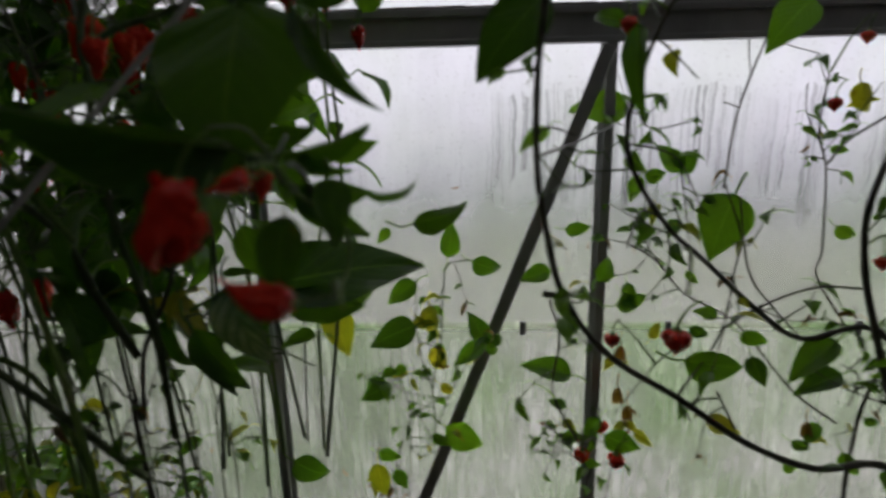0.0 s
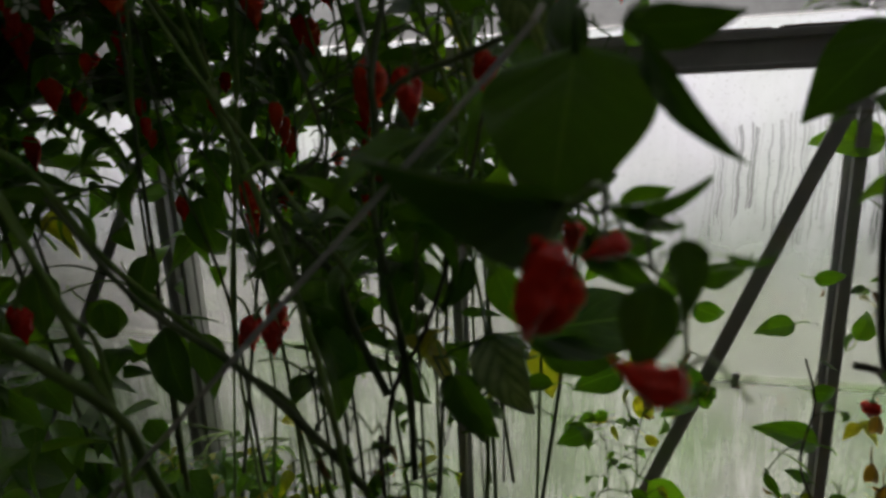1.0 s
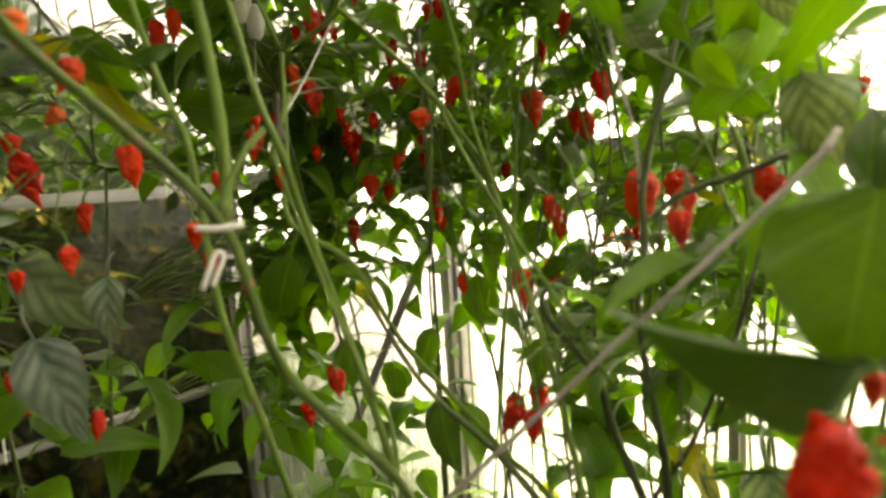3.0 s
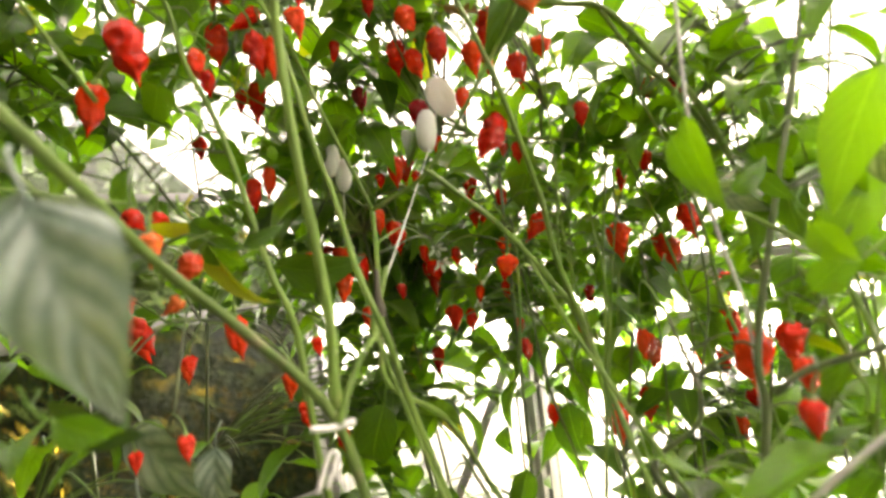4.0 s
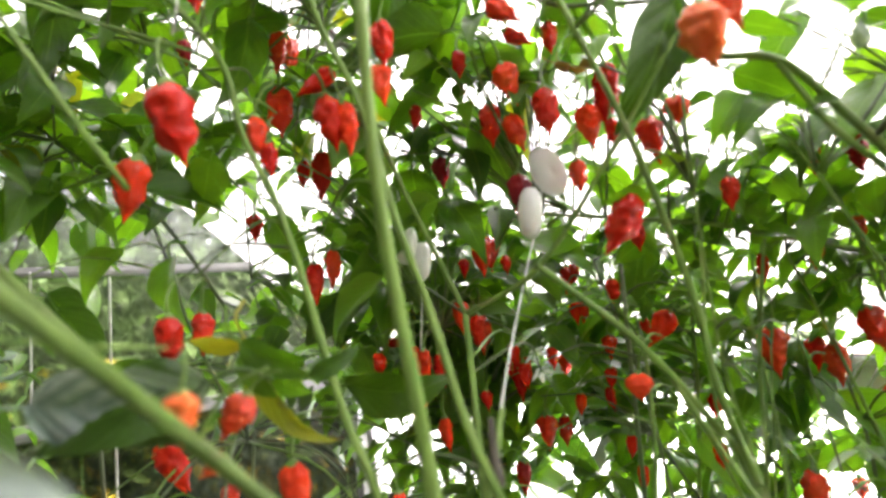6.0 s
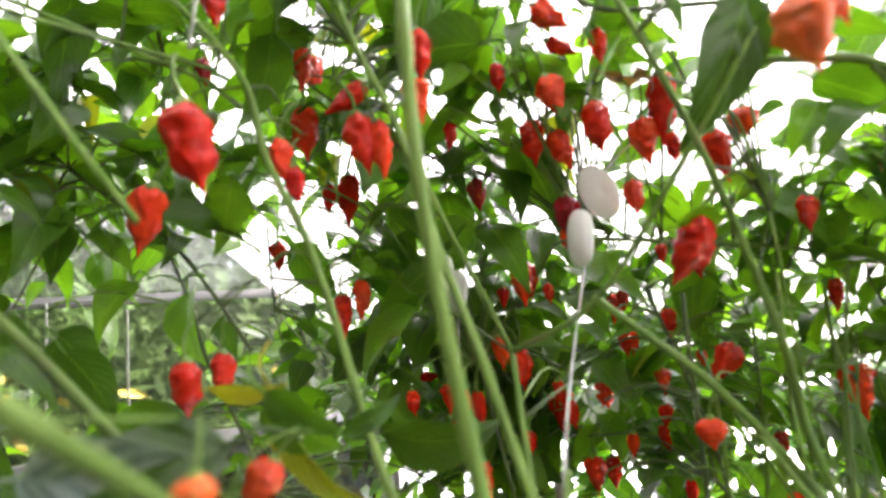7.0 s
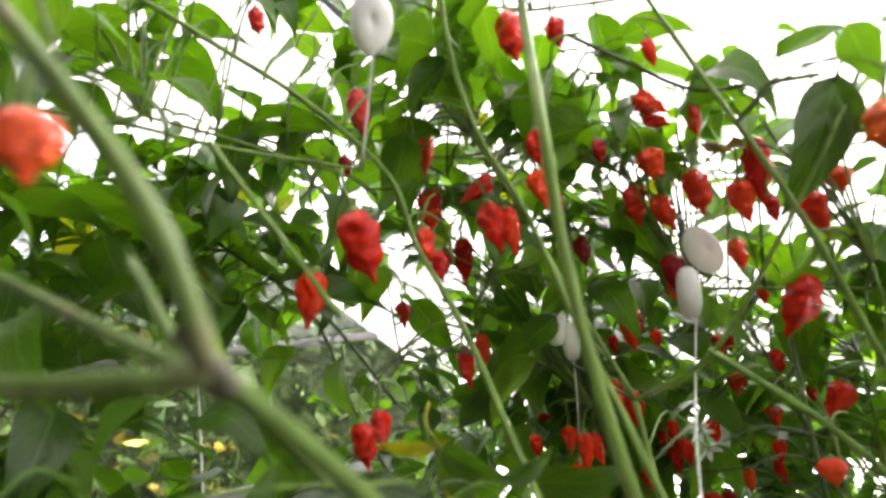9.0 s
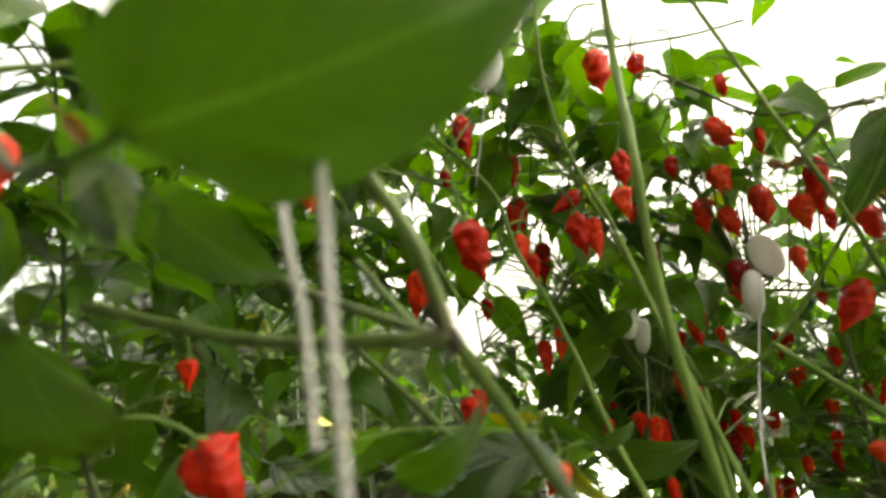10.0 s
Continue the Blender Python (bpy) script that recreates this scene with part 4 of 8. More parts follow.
stalk(NEAR, [(-0.733, 0.494, 1.814), (-0.707, 0.528, 1.707), (-0.694, 0.546, 1.640), (-0.683, 0.572, 1.569), (-0.675, 0.591, 1.515)], 2.2, 2.6)
stalk(NEAR, [(-0.675, 0.591, 1.515), (-0.599, 0.620, 1.550), (-0.520, 0.650, 1.647), (-0.463, 0.674, 1.729), (-0.445, 0.723, 1.788), (-0.400, 0.740, 1.827)], 2.6, 1.8)
stalk(NEAR, [(-0.675, 0.591, 1.515), (-0.660, 0.578, 1.460), (-0.628, 0.550, 1.384), (-0.602, 0.529, 1.320), (-0.573, 0.583, 1.268), (-0.527, 0.611, 1.173), (-0.431, 0.647, 1.062), (-0.360, 0.661, 0.967), (-0.300, 0.640, 0.600), (-0.330, 0.620, -0.300)], 3.0, 3.4)
stalk(NEAR, [(-0.600, 0.618, 1.553), (-0.573, 0.649, 1.514), (-0.542, 0.676, 1.472), (-0.505, 0.710, 1.401), (-0.481, 0.734, 1.329), (-0.300, 0.600, 1.020), (-0.300, 0.600, 0.500), (-0.340, 0.580, -0.300)], 3.2, 4.4)
stalk(NEAR, [(-0.571, 0.567, 1.960), (-0.510, 0.582, 1.758), (-0.496, 0.632, 1.648), (-0.488, 0.681, 1.509), (-0.492, 0.704, 1.433), (-0.482, 0.730, 1.345)], 2.0, 3.6)
stalk(NEAR, [(-0.491, 0.687, 1.725), (-0.447, 0.712, 1.709), (-0.406, 0.724, 1.690), (-0.378, 0.758, 1.641), (-0.348, 0.788, 1.582), (-0.324, 0.814, 1.503)], 3.2, 4.4)
stalk(NEAR, [(-0.408, 0.722, 1.689), (-0.388, 0.747, 1.635), (-0.366, 0.779, 1.596), (-0.334, 0.813, 1.528)], 2.4, 3.2)
stalk(DEEP, [(-0.687, 0.738, 1.621), (-0.556, 0.836, 1.588), (-0.503, 0.871, 1.567), (-0.396, 0.944, 1.520), (-0.345, 0.977, 1.495)], 2.2, 2.4)
stalk(DEEP, [(-0.521, 0.912, 1.570), (-0.521, 0.988, 1.488), (-0.511, 1.047, 1.397), (-0.492, 1.119, 1.286), (-0.475, 1.187, 1.184)], 2.0, 2.4)
stalk(DEEP, [(-0.553, 0.956, 1.550), (-0.557, 0.949, 1.424), (-0.565, 0.935, 1.305)], 1.8, 2.2)
stalk(DEEP, [(-0.577, 0.737, 1.468), (-0.578, 0.735, 1.388), (-0.582, 0.726, 1.311)], 1.8, 2.2)
stalk(DEEP, [(-0.633, 0.945, 1.509), (-0.647, 0.951, 1.377), (-0.666, 0.950, 1.246)], 1.8, 2.2)
stalk(DEEP, [(-0.437, 0.879, 1.616), (-0.423, 0.892, 1.549), (-0.413, 0.899, 1.484)], 1.8, 2.2)
stalk(DEEP, [(-0.612, 0.827, 1.427), (-0.592, 0.865, 1.347), (-0.577, 0.896, 1.267)], 1.8, 2.2)
stalk(DEEP, [(-0.560, 1.040, 1.458), (-0.578, 1.039, 1.339), (-0.601, 1.031, 1.220)], 1.8, 2.2)
stalk(CORNER, [(-1.101, 0.257, 1.835), (-1.050, 0.314, 1.761), (-0.977, 0.383, 1.677), (-0.935, 0.413, 1.615), (-0.895, 0.440, 1.544)], 2.0, 2.2, STEM_DARK)
stalk(CORNER, [(-1.000, 0.388, 1.675), (-0.982, 0.406, 1.601), (-0.968, 0.418, 1.537), (-0.936, 0.436, 1.468), (-0.904, 0.453, 1.402)], 1.8, 2.0, STEM_DARK)
stalk(CORNER, [(-1.076, 0.538, 1.729), (-1.063, 0.533, 1.666), (-1.049, 0.529, 1.598)], 1.4, 1.6, STEM_DARK)
stalk(CORNER, [(-1.112, 0.297, 1.979), (-1.013, 0.364, 1.918), (-0.902, 0.416, 1.830), (-0.847, 0.427, 1.784)], 2.2, 2.4)
stalk(CORNER, [(-1.005, 0.431, 1.946), (-0.934, 0.492, 1.897), (-0.854, 0.556, 1.801), (-0.800, 0.631, 1.735)], 1.6, 1.6, STEM_DARK)

stalk(NEAR, [(-0.4535, 0.158, 1.594), (-0.4475, 0.1645, 1.581), (-0.4505, 0.170, 1.572)], 4.4, 4.9, BARK, "node", 0)

# pods of the near plant
pepper(NEAR, (-0.710, 0.340, 1.686), 1.08, tip=(-0.02, 0.14, -0.99), which=0, wide=1.15)
pepper(NEAR, (-0.855, 0.338, 1.667), 1.16, tip=(-0.29, -0.19, -0.94), which=3)
pepper(NEAR, (-0.831, 0.492, 1.829), 0.71, which=2)
pepper(NEAR, (-0.840, 0.493, 1.762), 0.92, which=0)
pepper(NEAR, (-0.696, 0.460, 1.736), 0.59, tip=(-0.61, -0.66, -0.43), which=2)
pepper(NEAR, (-0.689, 0.468, 1.697), 0.82, tip=(-0.02, 0.14, -0.99), which=0)
pepper(NEAR, (-0.643, 0.495, 1.719), 0.69, tip=(-0.02, 0.14, -0.99), which=1)
pepper(NEAR, (-0.637, 0.497, 1.756), 0.66, tip=(-0.05, 0.1, -0.99), which=0)
pepper(NEAR, (-0.759, 0.622, 1.746), 0.65, which=5)
pepper(NEAR, (-0.729, 0.425, 1.670), 0.68, which=5)
pepper(NEAR, (-0.734, 0.416, 1.691), 0.84, which=5)
pepper(NEAR, (-0.925, 0.587, 1.716), 0.95, which=2)
pepper(NEAR, (-0.940, 0.568, 1.722), 0.75, which=5)
pepper(NEAR, (-1.007, 0.523, 1.660), 0.70, which=1)
pepper(NEAR, (-0.927, 0.563, 1.573), 0.77, which=2)
pepper(NEAR, (-0.909, 0.582, 1.590), 0.70, which=2)
pepper(NEAR, (-0.768, 0.343, 1.517), 0.70, which=0)
pepper(NEAR, (-0.843, 0.393, 1.523), 0.77, which=3)
pepper(NEAR, (-0.634, 0.346, 1.463), 0.58, "orange", tip=(-0.42, -0.36, -0.84), which=0)
pepper(NEAR, (-0.892, 0.376, 1.393), 0.87, tip=(0.17, 0.36, -0.92), which=0)
pepper(NEAR, (-0.945, 0.447, 1.337), 0.59, which=1)
pepper(NEAR, (-0.651, 0.478, 1.368), 0.47, which=5)
pepper(NEAR, (-0.657, 0.337, 1.431), 0.46, "orange", tip=(-0.55, -0.55, -0.62), which=1)
pepper(NEAR, (-0.679, 0.481, 1.690), 0.69, tip=(0.01, 0.17, -0.98), which=2)

# pods of the plant behind
pepper(DEEP, (-0.834, 0.754, 1.486), 0.88, which=0)
pepper(DEEP, (-0.815, 0.769, 1.592), 0.87, which=1)
pepper(DEEP, (-0.877, 0.863, 1.402), 0.70, which=2)
pepper(DEEP, (-0.813, 0.841, 1.340), 0.89, which=1)
pepper(DEEP, (-0.829, 0.896, 1.331), 0.79, which=3)
pepper(DEEP, (-0.894, 0.866, 1.262), 0.75, which=2)
pepper(DEEP, (-0.753, 0.850, 1.546), 0.70, which=1)
pepper(DEEP, (-0.745, 0.867, 1.501), 0.44, which=2)
pepper(DEEP, (-0.667, 0.825, 1.522), 0.63, which=3)
pepper(DEEP, (-0.536, 0.669, 1.579), 0.84, tip=(-0.31, -0.15, -0.94), which=2, wide=1.12)
pepper(DEEP, (-0.619, 0.837, 1.473), 0.84, tip=(-0.42, -0.36, -0.84), which=4)
pepper(DEEP, (-0.574, 0.715, 1.427), 0.75, "round", which=0)
pepper(DEEP, (-0.715, 0.893, 1.320), 0.64, which=5)
pepper(DEEP, (-0.713, 0.903, 1.277), 0.61, which=5)
pepper(DEEP, (-0.518, 0.889, 1.438), 0.93, which=4)
pepper(DEEP, (-0.516, 1.003, 1.423), 0.75, which=1)
pepper(DEEP, (-0.494, 0.995, 1.411), 0.82, which=0)
pepper(DEEP, (-0.454, 0.865, 1.537), 0.56, which=4)
pepper(DEEP, (-0.428, 0.916, 1.456), 0.80, tip=(0.16, 0.34, -0.93), which=0)
pepper(DEEP, (-0.428, 0.921, 1.558), 0.51, which=3)
pepper(DEEP, (-0.450, 0.886, 1.634), 0.67, which=1)
pepper(DEEP, (-0.412, 0.898, 1.632), 0.73, "dark", which=4)
pepper(DEEP, (-0.498, 0.801, 1.605), 0.64, which=3)
pepper(DEEP, (-0.519, 0.762, 1.693), 0.77, "round", which=0)
pepper(DEEP, (-0.527, 0.722, 1.659), 0.85, which=1)
pepper(DEEP, (-0.589, 0.714, 1.692), 0.82, which=4)
pepper(DEEP, (-0.572, 0.729, 1.721), 0.98, which=2)
pepper(DEEP, (-0.605, 0.667, 1.707), 0.82, which=0)
pepper(DEEP, (-0.653, 0.672, 1.701), 0.70, tip=(0.15, 0.33, -0.93), which=0)
pepper(DEEP, (-0.689, 0.673, 1.721), 0.79, which=0)
pepper(DEEP, (-0.637, 0.652, 1.745), 0.80, tip=(0.1, 0.27, -0.96), which=4)
pepper(DEEP, (-0.583, 0.598, 1.786), 0.64, tip=(0.44, 0.63, -0.64), which=4)
pepper(DEEP, (-0.640, 0.679, 1.805), 0.60, tip=(0.5, 0.69, -0.52), which=3)
pepper(DEEP, (-0.592, 0.671, 1.781), 0.62, which=3)
pepper(DEEP, (-0.689, 0.633, 1.785), 0.58, which=3)
pepper(DEEP, (-0.598, 0.894, 1.320), 0.48, which=0)
pepper(DEEP, (-0.962, 1.074, 1.405), 0.74, which=0)
pepper(DEEP, (-0.798, 0.685, 1.696), 0.72, "dark", which=4)
pepper(DEEP, (-0.594, 0.691, 1.639), 0.63, which=3)
pepper(DEEP, (-0.660, 0.674, 1.636), 0.78, "dark", which=2)
pepper(DEEP, (-0.489, 0.870, 1.300), 0.61, which=2)
pepper(DEEP, (-0.551, 1.171, 1.217), 0.65, which=1)
pepper(DEEP, (-0.554, 0.700, 1.674), 0.6, which=5)
pepper(DEEP, (-0.546, 0.966, 1.531), 0.54, which=2)
pepper(DEEP, (-0.609, 0.806, 1.580), 0.59, which=3)
pepper(DEEP, (-0.853, 0.694, 1.446), 0.63, which=2)
pepper(DEEP, (-0.834, 0.643, 1.418), 0.88, which=1)
pepper(DEEP, (-0.861, 0.699, 1.363), 0.63, which=2)
pepper(DEEP, (-0.738, 0.909, 1.449), 0.45, which=2)
pepper(DEEP, (-0.750, 0.907, 1.378), 0.50, which=2)
pepper(DEEP, (-0.484, 1.149, 1.346), 0.76, which=4)
pepper(DEEP, (-0.660, 1.017, 1.354), 0.56, which=0)
pepper(DEEP, (-0.867, 0.870, 1.427), 0.59, which=3)
pepper(DEEP, (-0.882, 0.854, 1.425), 0.54, which=0)
pepper(NEAR, (-0.401, 0.584, 1.676), 0.77, "orange", tip=(-0.04, 0.12, -0.99), which=0, wide=0.85)
pepper(NEAR, (-0.387, 0.598, 1.694), 0.67, "orange", tip=(0.23, 0.42, -0.88), which=1)
pepper(DEEP, (-0.433, 0.922, 1.762), 0.58, tip=(-0.14, -0.32, 0.94), which=0)

# pods seen lower down
pepper(CORNER, (-0.697, 0.413, 1.388), 0.86, tip=(0.13, 0.02, -0.99), which=3)
pepper(CORNER, (-0.978, 0.384, 1.428), 0.68, which=1)
pepper(CORNER, (-0.966, 0.391, 1.381), 0.90, tip=(0.33, 0.23, -0.91), which=2)
pepper(CORNER, (-0.993, 0.460, 1.324), 0.67, which=3)
pepper(CORNER, (-0.616, 0.321, 1.310), 0.45, which=4)
pepper(CORNER, (-0.705, 0.304, 1.289), 0.43, which=1)
pepper(CORNER, (-0.706, 0.255, 1.251), 0.38, tip=(-0.58, -0.63, -0.52), which=4)
pepper(CORNER, (-0.793, 0.311, 1.164), 0.72, tip=(0.13, 0.02, -0.99), which=2)
pepper(CORNER, (-0.751, 0.354, 1.191), 0.38, which=1)
pepper(CORNER, (-0.737, 0.361, 1.124), 0.51, which=2)
pepper(CORNER, (-0.831, 0.538, 1.298), 0.77, which=1)
pepper(CORNER, (-0.775, 0.525, 1.268), 0.58, which=0)
pepper(CORNER, (-0.741, 0.554, 1.231), 0.52, which=0)
pepper(DEEP, (-0.694, 0.640, 1.092), 0.75, which=0)
pepper(DEEP, (-0.719, 0.610, 1.048), 0.72, which=1)
pepper(DEEP, (-0.766, 1.229, 1.089), 1.49, which=0)
pepper(DEEP, (-0.551, 0.973, 1.188), 1.04, which=3)
pepper(DEEP, (-0.512, 0.858, 1.026), 0.94, which=0)
pepper(DEEP, (-0.538, 0.831, 1.015), 0.89, which=3)
pepper(DEEP, (-0.503, 1.148, 1.218), 0.91, which=3)
pepper(DEEP, (-0.238, 0.668, 1.318), 0.57, which=4)
pepper(DEEP, (-0.173, 0.652, 1.335), 0.51, which=0)
pepper(DEEP, (-0.542, 0.989, 1.262), 0.81, which=0)
pepper(DEEP, (-0.685, 0.910, 1.174), 0.71, which=3)
pepper(DEEP, (-0.681, 0.857, 1.294), 0.63, which=5)
pepper(DEEP, (-0.222, 1.127, 1.581), 0.60, which=5)

# the front plant and its great leaf
pepper(FRONT, (-0.104, 0.443, 1.220), 0.70, "hero", tip=(-0.19, -0.29, -0.94), which=0, wide=0.60)
pepper(FRONT, (-0.093, 0.445, 1.215), 0.47, tip=(-0.33, -0.32, -0.89), which=0)
pepper(FRONT, (-0.075, 0.457, 1.240), 0.44, tip=(-0.94, -0.31, -0.15), which=1)
pepper(FRONT, (-0.096, 0.565, 1.219), 0.47, which=1)
pepper(FRONT, (-0.055, 0.427, 1.184), 0.57, "hero", tip=(-0.96, -0.25, 0.1), which=1, wide=0.57, spin="up")
pepper(FRONT, (-0.212, 0.582, 1.310), 0.50, which=4)
pepper(FRONT, (-0.167, 0.640, 1.332), 0.47, tip=(-0.28, -0.31, -0.91), which=4)
pepper(FRONT, (-0.429, 0.669, 1.086), 0.78, tip=(-0.33, -0.32, -0.89), which=1)
pepper(FRONT, (-0.404, 0.676, 1.082), 0.66, which=0)
pepper(FRONT, (-0.522, 0.945, 1.281), 0.62, which=2)
pepper(FRONT, (-0.656, 0.612, 1.104), 0.68, which=4)
pepper(FRONT, (-0.509, 0.818, 1.202), 0.88, which=1)
pepper(FRONT, (-0.106, 0.704, 1.356), 0.39, which=4)

# canopy foliage
stalk(NEAR, [(-0.625, 0.550, 1.880), (-0.604, 0.598, 1.847), (-0.578, 0.655, 1.808), (-0.536, 0.689, 1.795), (-0.492, 0.725, 1.786)], 2.0, 2.4, STEM_DARK)
stalk(NEAR, [(-0.636, 0.522, 1.908), (-0.603, 0.610, 1.917), (-0.567, 0.666, 1.924)], 1.6, 1.6, STEM_DARK)
stalk(CORNER, [(-0.817, 0.063, 1.847), (-0.799, 0.157, 1.830), (-0.794, 0.250, 1.809), (-0.796, 0.389, 1.794)], 2.0, 1.8)
stalk(CORNER, [(-0.856, 0.185, 1.866), (-0.835, 0.271, 1.835), (-0.816, 0.396, 1.789)], 1.8, 1.6)
stalk(CORNER, [(-0.654, 0.209, 1.751), (-0.650, 0.228, 1.717), (-0.644, 0.257, 1.666), (-0.668, 0.295, 1.622)], 2.0, 2.2)
stalk(FRONT, [(-0.277, 0.684, 1.454), (-0.225, 0.685, 1.415), (-0.196, 0.670, 1.368), (-0.183, 0.656, 1.320)], 2.0, 2.4)
stalk(FRONT, [(-0.243, 0.695, 1.405), (-0.225, 0.697, 1.358), (-0.212, 0.697, 1.315)], 2.0, 2.2)
pepper(FRONT, (-0.118, 0.896, 1.375), 0.42, which=4)
pepper(FRONT, (-0.084, 0.912, 1.339), 0.52, which=4)
pepper(FRONT, (-0.139, 0.892, 1.417), 0.33, which=4)
pepper(FRONT, (-0.066, 0.943, 1.426), 0.38, which=4)

# single leaves
leaf(FRONT, (-0.146, 0.702, 1.417), (-0.136, 0.667, 1.339), 0, "sheened", roll=28, wide=1.1, which=0)
leaf(FRONT, (-0.183, 0.737, 1.410), (-0.205, 0.727, 1.430), 0, "young", roll=-84, wide=1.2, which=0)
leaf(FRONT, (-0.061, 0.809, 1.358), (-0.038, 0.811, 1.408), 0, roll=115, wide=1.2, which=0)
leaf(FRONT, (-0.096, 0.562, 1.342), (-0.106, 0.508, 1.243), 0, "big", roll=-7, wide=1.7, which=0)
leaf(FRONT, (-0.096, 0.515, 1.253), (-0.181, 0.408, 1.280), 0, "big", roll=-128, wide=0.82, which=2)
leaf(FRONT, (-0.204, 0.597, 1.287), (-0.252, 0.523, 1.267), 0, roll=-14, wide=0.9, which=2)
leaf(FRONT, (-0.057, 0.544, 1.343), (-0.024, 0.492, 1.272), 0, "big", roll=70, wide=0.36, which=1)
leaf(FRONT, (-0.069, 0.564, 1.352), (-0.009, 0.536, 1.344), 0, "big", roll=133, wide=0.95, which=0)
leaf(FRONT, (-0.105, 0.592, 1.335), (-0.102, 0.607, 1.389), 0, "big", roll=33, which=0)
leaf(FRONT, (-0.075, 0.546, 1.245), (-0.013, 0.544, 1.251), 0, roll=142, wide=1.2, which=2)
leaf(FRONT, (-0.063, 0.549, 1.243), (-0.030, 0.543, 1.227), 0, roll=118, which=0)
leaf(FRONT, (-0.002, 0.685, 1.163), (0.058, 0.704, 1.169), 0, roll=116, wide=1.1, which=0)
leaf(FRONT, (-0.209, 0.656, 1.070), (-0.167, 0.651, 1.003), 0, roll=78, which=2)
leaf(FRONT, (-0.139, 0.756, 1.051), (-0.045, 0.803, 1.050), 0, roll=99, wide=0.9, which=0)
leaf(THIN, (-0.171, 1.027, 0.948), (-0.152, 1.004, 0.863), 0, "old", roll=28, wide=1.2, which=1)
leaf(FRONT, (-0.067, 0.646, 1.231), (-0.024, 0.650, 1.238), 0, roll=109)
leaf(FRONT, (-0.092, 0.637, 1.207), (-0.037, 0.627, 1.161), 0, roll=90)
leaf(FRONT, (-0.086, 0.635, 1.200), (-0.030, 0.638, 1.196), 0, roll=104)
leaf(FRONT, (-0.143, 0.768, 1.309), (-0.080, 0.767, 1.293), 0, roll=112)
leaf(FRONT, (-0.105, 0.640, 1.221), (-0.067, 0.629, 1.175), 0, roll=82)
leaf(FRONT, (-0.122, 0.595, 1.249), (-0.063, 0.600, 1.252), 0, roll=110)
leaf(BARE, (0.111, 0.649, 1.353), (0.053, 0.639, 1.292), 0, "big", roll=-58, wide=1.1, which=0)
leaf(BARE, (0.200, 0.710, 1.331), (0.187, 0.668, 1.259), 0, roll=27, wide=0.65, which=0)
leaf(BARE, (0.197, 0.743, 1.336), (0.160, 0.744, 1.347), 0, roll=-77)
leaf(BARE, (0.453, 0.924, 1.371), (0.394, 0.906, 1.321), 0, "young", roll=-48, wide=1.3, which=1)
leaf(BARE, (0.312, 1.189, 1.234), (0.207, 1.184, 1.237), 0, "young", roll=-72, wide=1.1, which=0)
leaf(BARE, (0.412, 0.977, 1.129), (0.369, 0.951, 1.046), 0, roll=-31, wide=1.5, which=4)
leaf(BARE, (0.305, 1.058, 1.141), (0.285, 1.046, 1.104), 0, "young", roll=-25, wide=1.2)
leaf(BARE, (0.347, 1.012, 1.154), (0.314, 1.022, 1.197), 0, "young", roll=-65, wide=1.2)
leaf(BARE, (0.347, 1.012, 1.154), (0.377, 1.022, 1.183), 0, "young", roll=77, wide=1.2)
leaf(BARE, (0.347, 1.013, 1.158), (0.340, 1.021, 1.187), 0, "young", roll=-41, wide=1.2)
leaf(BARE, (0.295, 1.008, 1.151), (0.335, 1.010, 1.149), 0, "young", roll=102, wide=1.2)
leaf(BARE, (0.482, 0.803, 0.947), (0.426, 0.795, 0.930), 0, roll=-31, wide=1.2)
leaf(BARE, (0.453, 0.776, 1.002), (0.397, 0.762, 0.965), 0, roll=-24, wide=1.2)
leaf(BARE, (0.297, 0.799, 0.967), (0.375, 0.799, 0.951), 0, roll=87, wide=1.2)
leaf(BARE, (0.377, 0.804, 0.970), (0.389, 0.794, 0.932), 0, roll=89, wide=1.2)
leaf(BARE, (0.198, 0.970, 0.856), (0.124, 0.972, 0.878), 0, roll=-45, wide=1.2)
leaf(BARE, (0.173, 0.942, 0.946), (0.213, 0.942, 0.937), 0, roll=88, wide=1.2)
leaf(BARE, (0.240, 1.010, 0.990), (0.262, 1.024, 1.031), 0, "young", roll=63, wide=1.2)
leaf(BARE, (0.190, 1.030, 1.068), (0.231, 1.032, 1.065), 0, "young", roll=97, wide=1.2)
leaf(BARE, (0.168, 1.011, 1.008), (0.117, 1.005, 0.996), 0, "young", roll=-49, wide=1.2)
leaf(BARE, (0.254, 0.955, 0.975), (0.302, 0.960, 0.981), 0, "young", roll=86, wide=1.2)
leaf(BARE, (0.262, 0.960, 0.990), (0.286, 0.953, 0.963), 0, "young", roll=96, wide=1.2)
leaf(BARE, (0.270, 0.965, 1.005), (0.278, 0.955, 0.971), 0, "young", roll=70, wide=1.2)
leaf(BARE, (0.337, 0.925, 1.035), (0.349, 0.920, 1.016), 0, "young", roll=100, wide=1.2)
leaf(BARE, (0.386, 0.858, 0.975), (0.421, 0.855, 0.957), 0, "young", roll=97, wide=1.2)
leaf(BARE, (0.322, 0.857, 0.983), (0.350, 0.854, 0.969), 0, roll=96, wide=1.2)
leaf(BARE, (0.358, 0.863, 0.996), (0.329, 0.864, 1.006), 0, "young", roll=-56, wide=1.2)
leaf(BARE, (0.448, 0.824, 0.844), (0.476, 0.822, 0.830), 0, roll=90, wide=1.2)
leaf(BARE, (0.484, 0.832, 0.863), (0.462, 0.823, 0.837), 0, "young", roll=-11, wide=1.2)
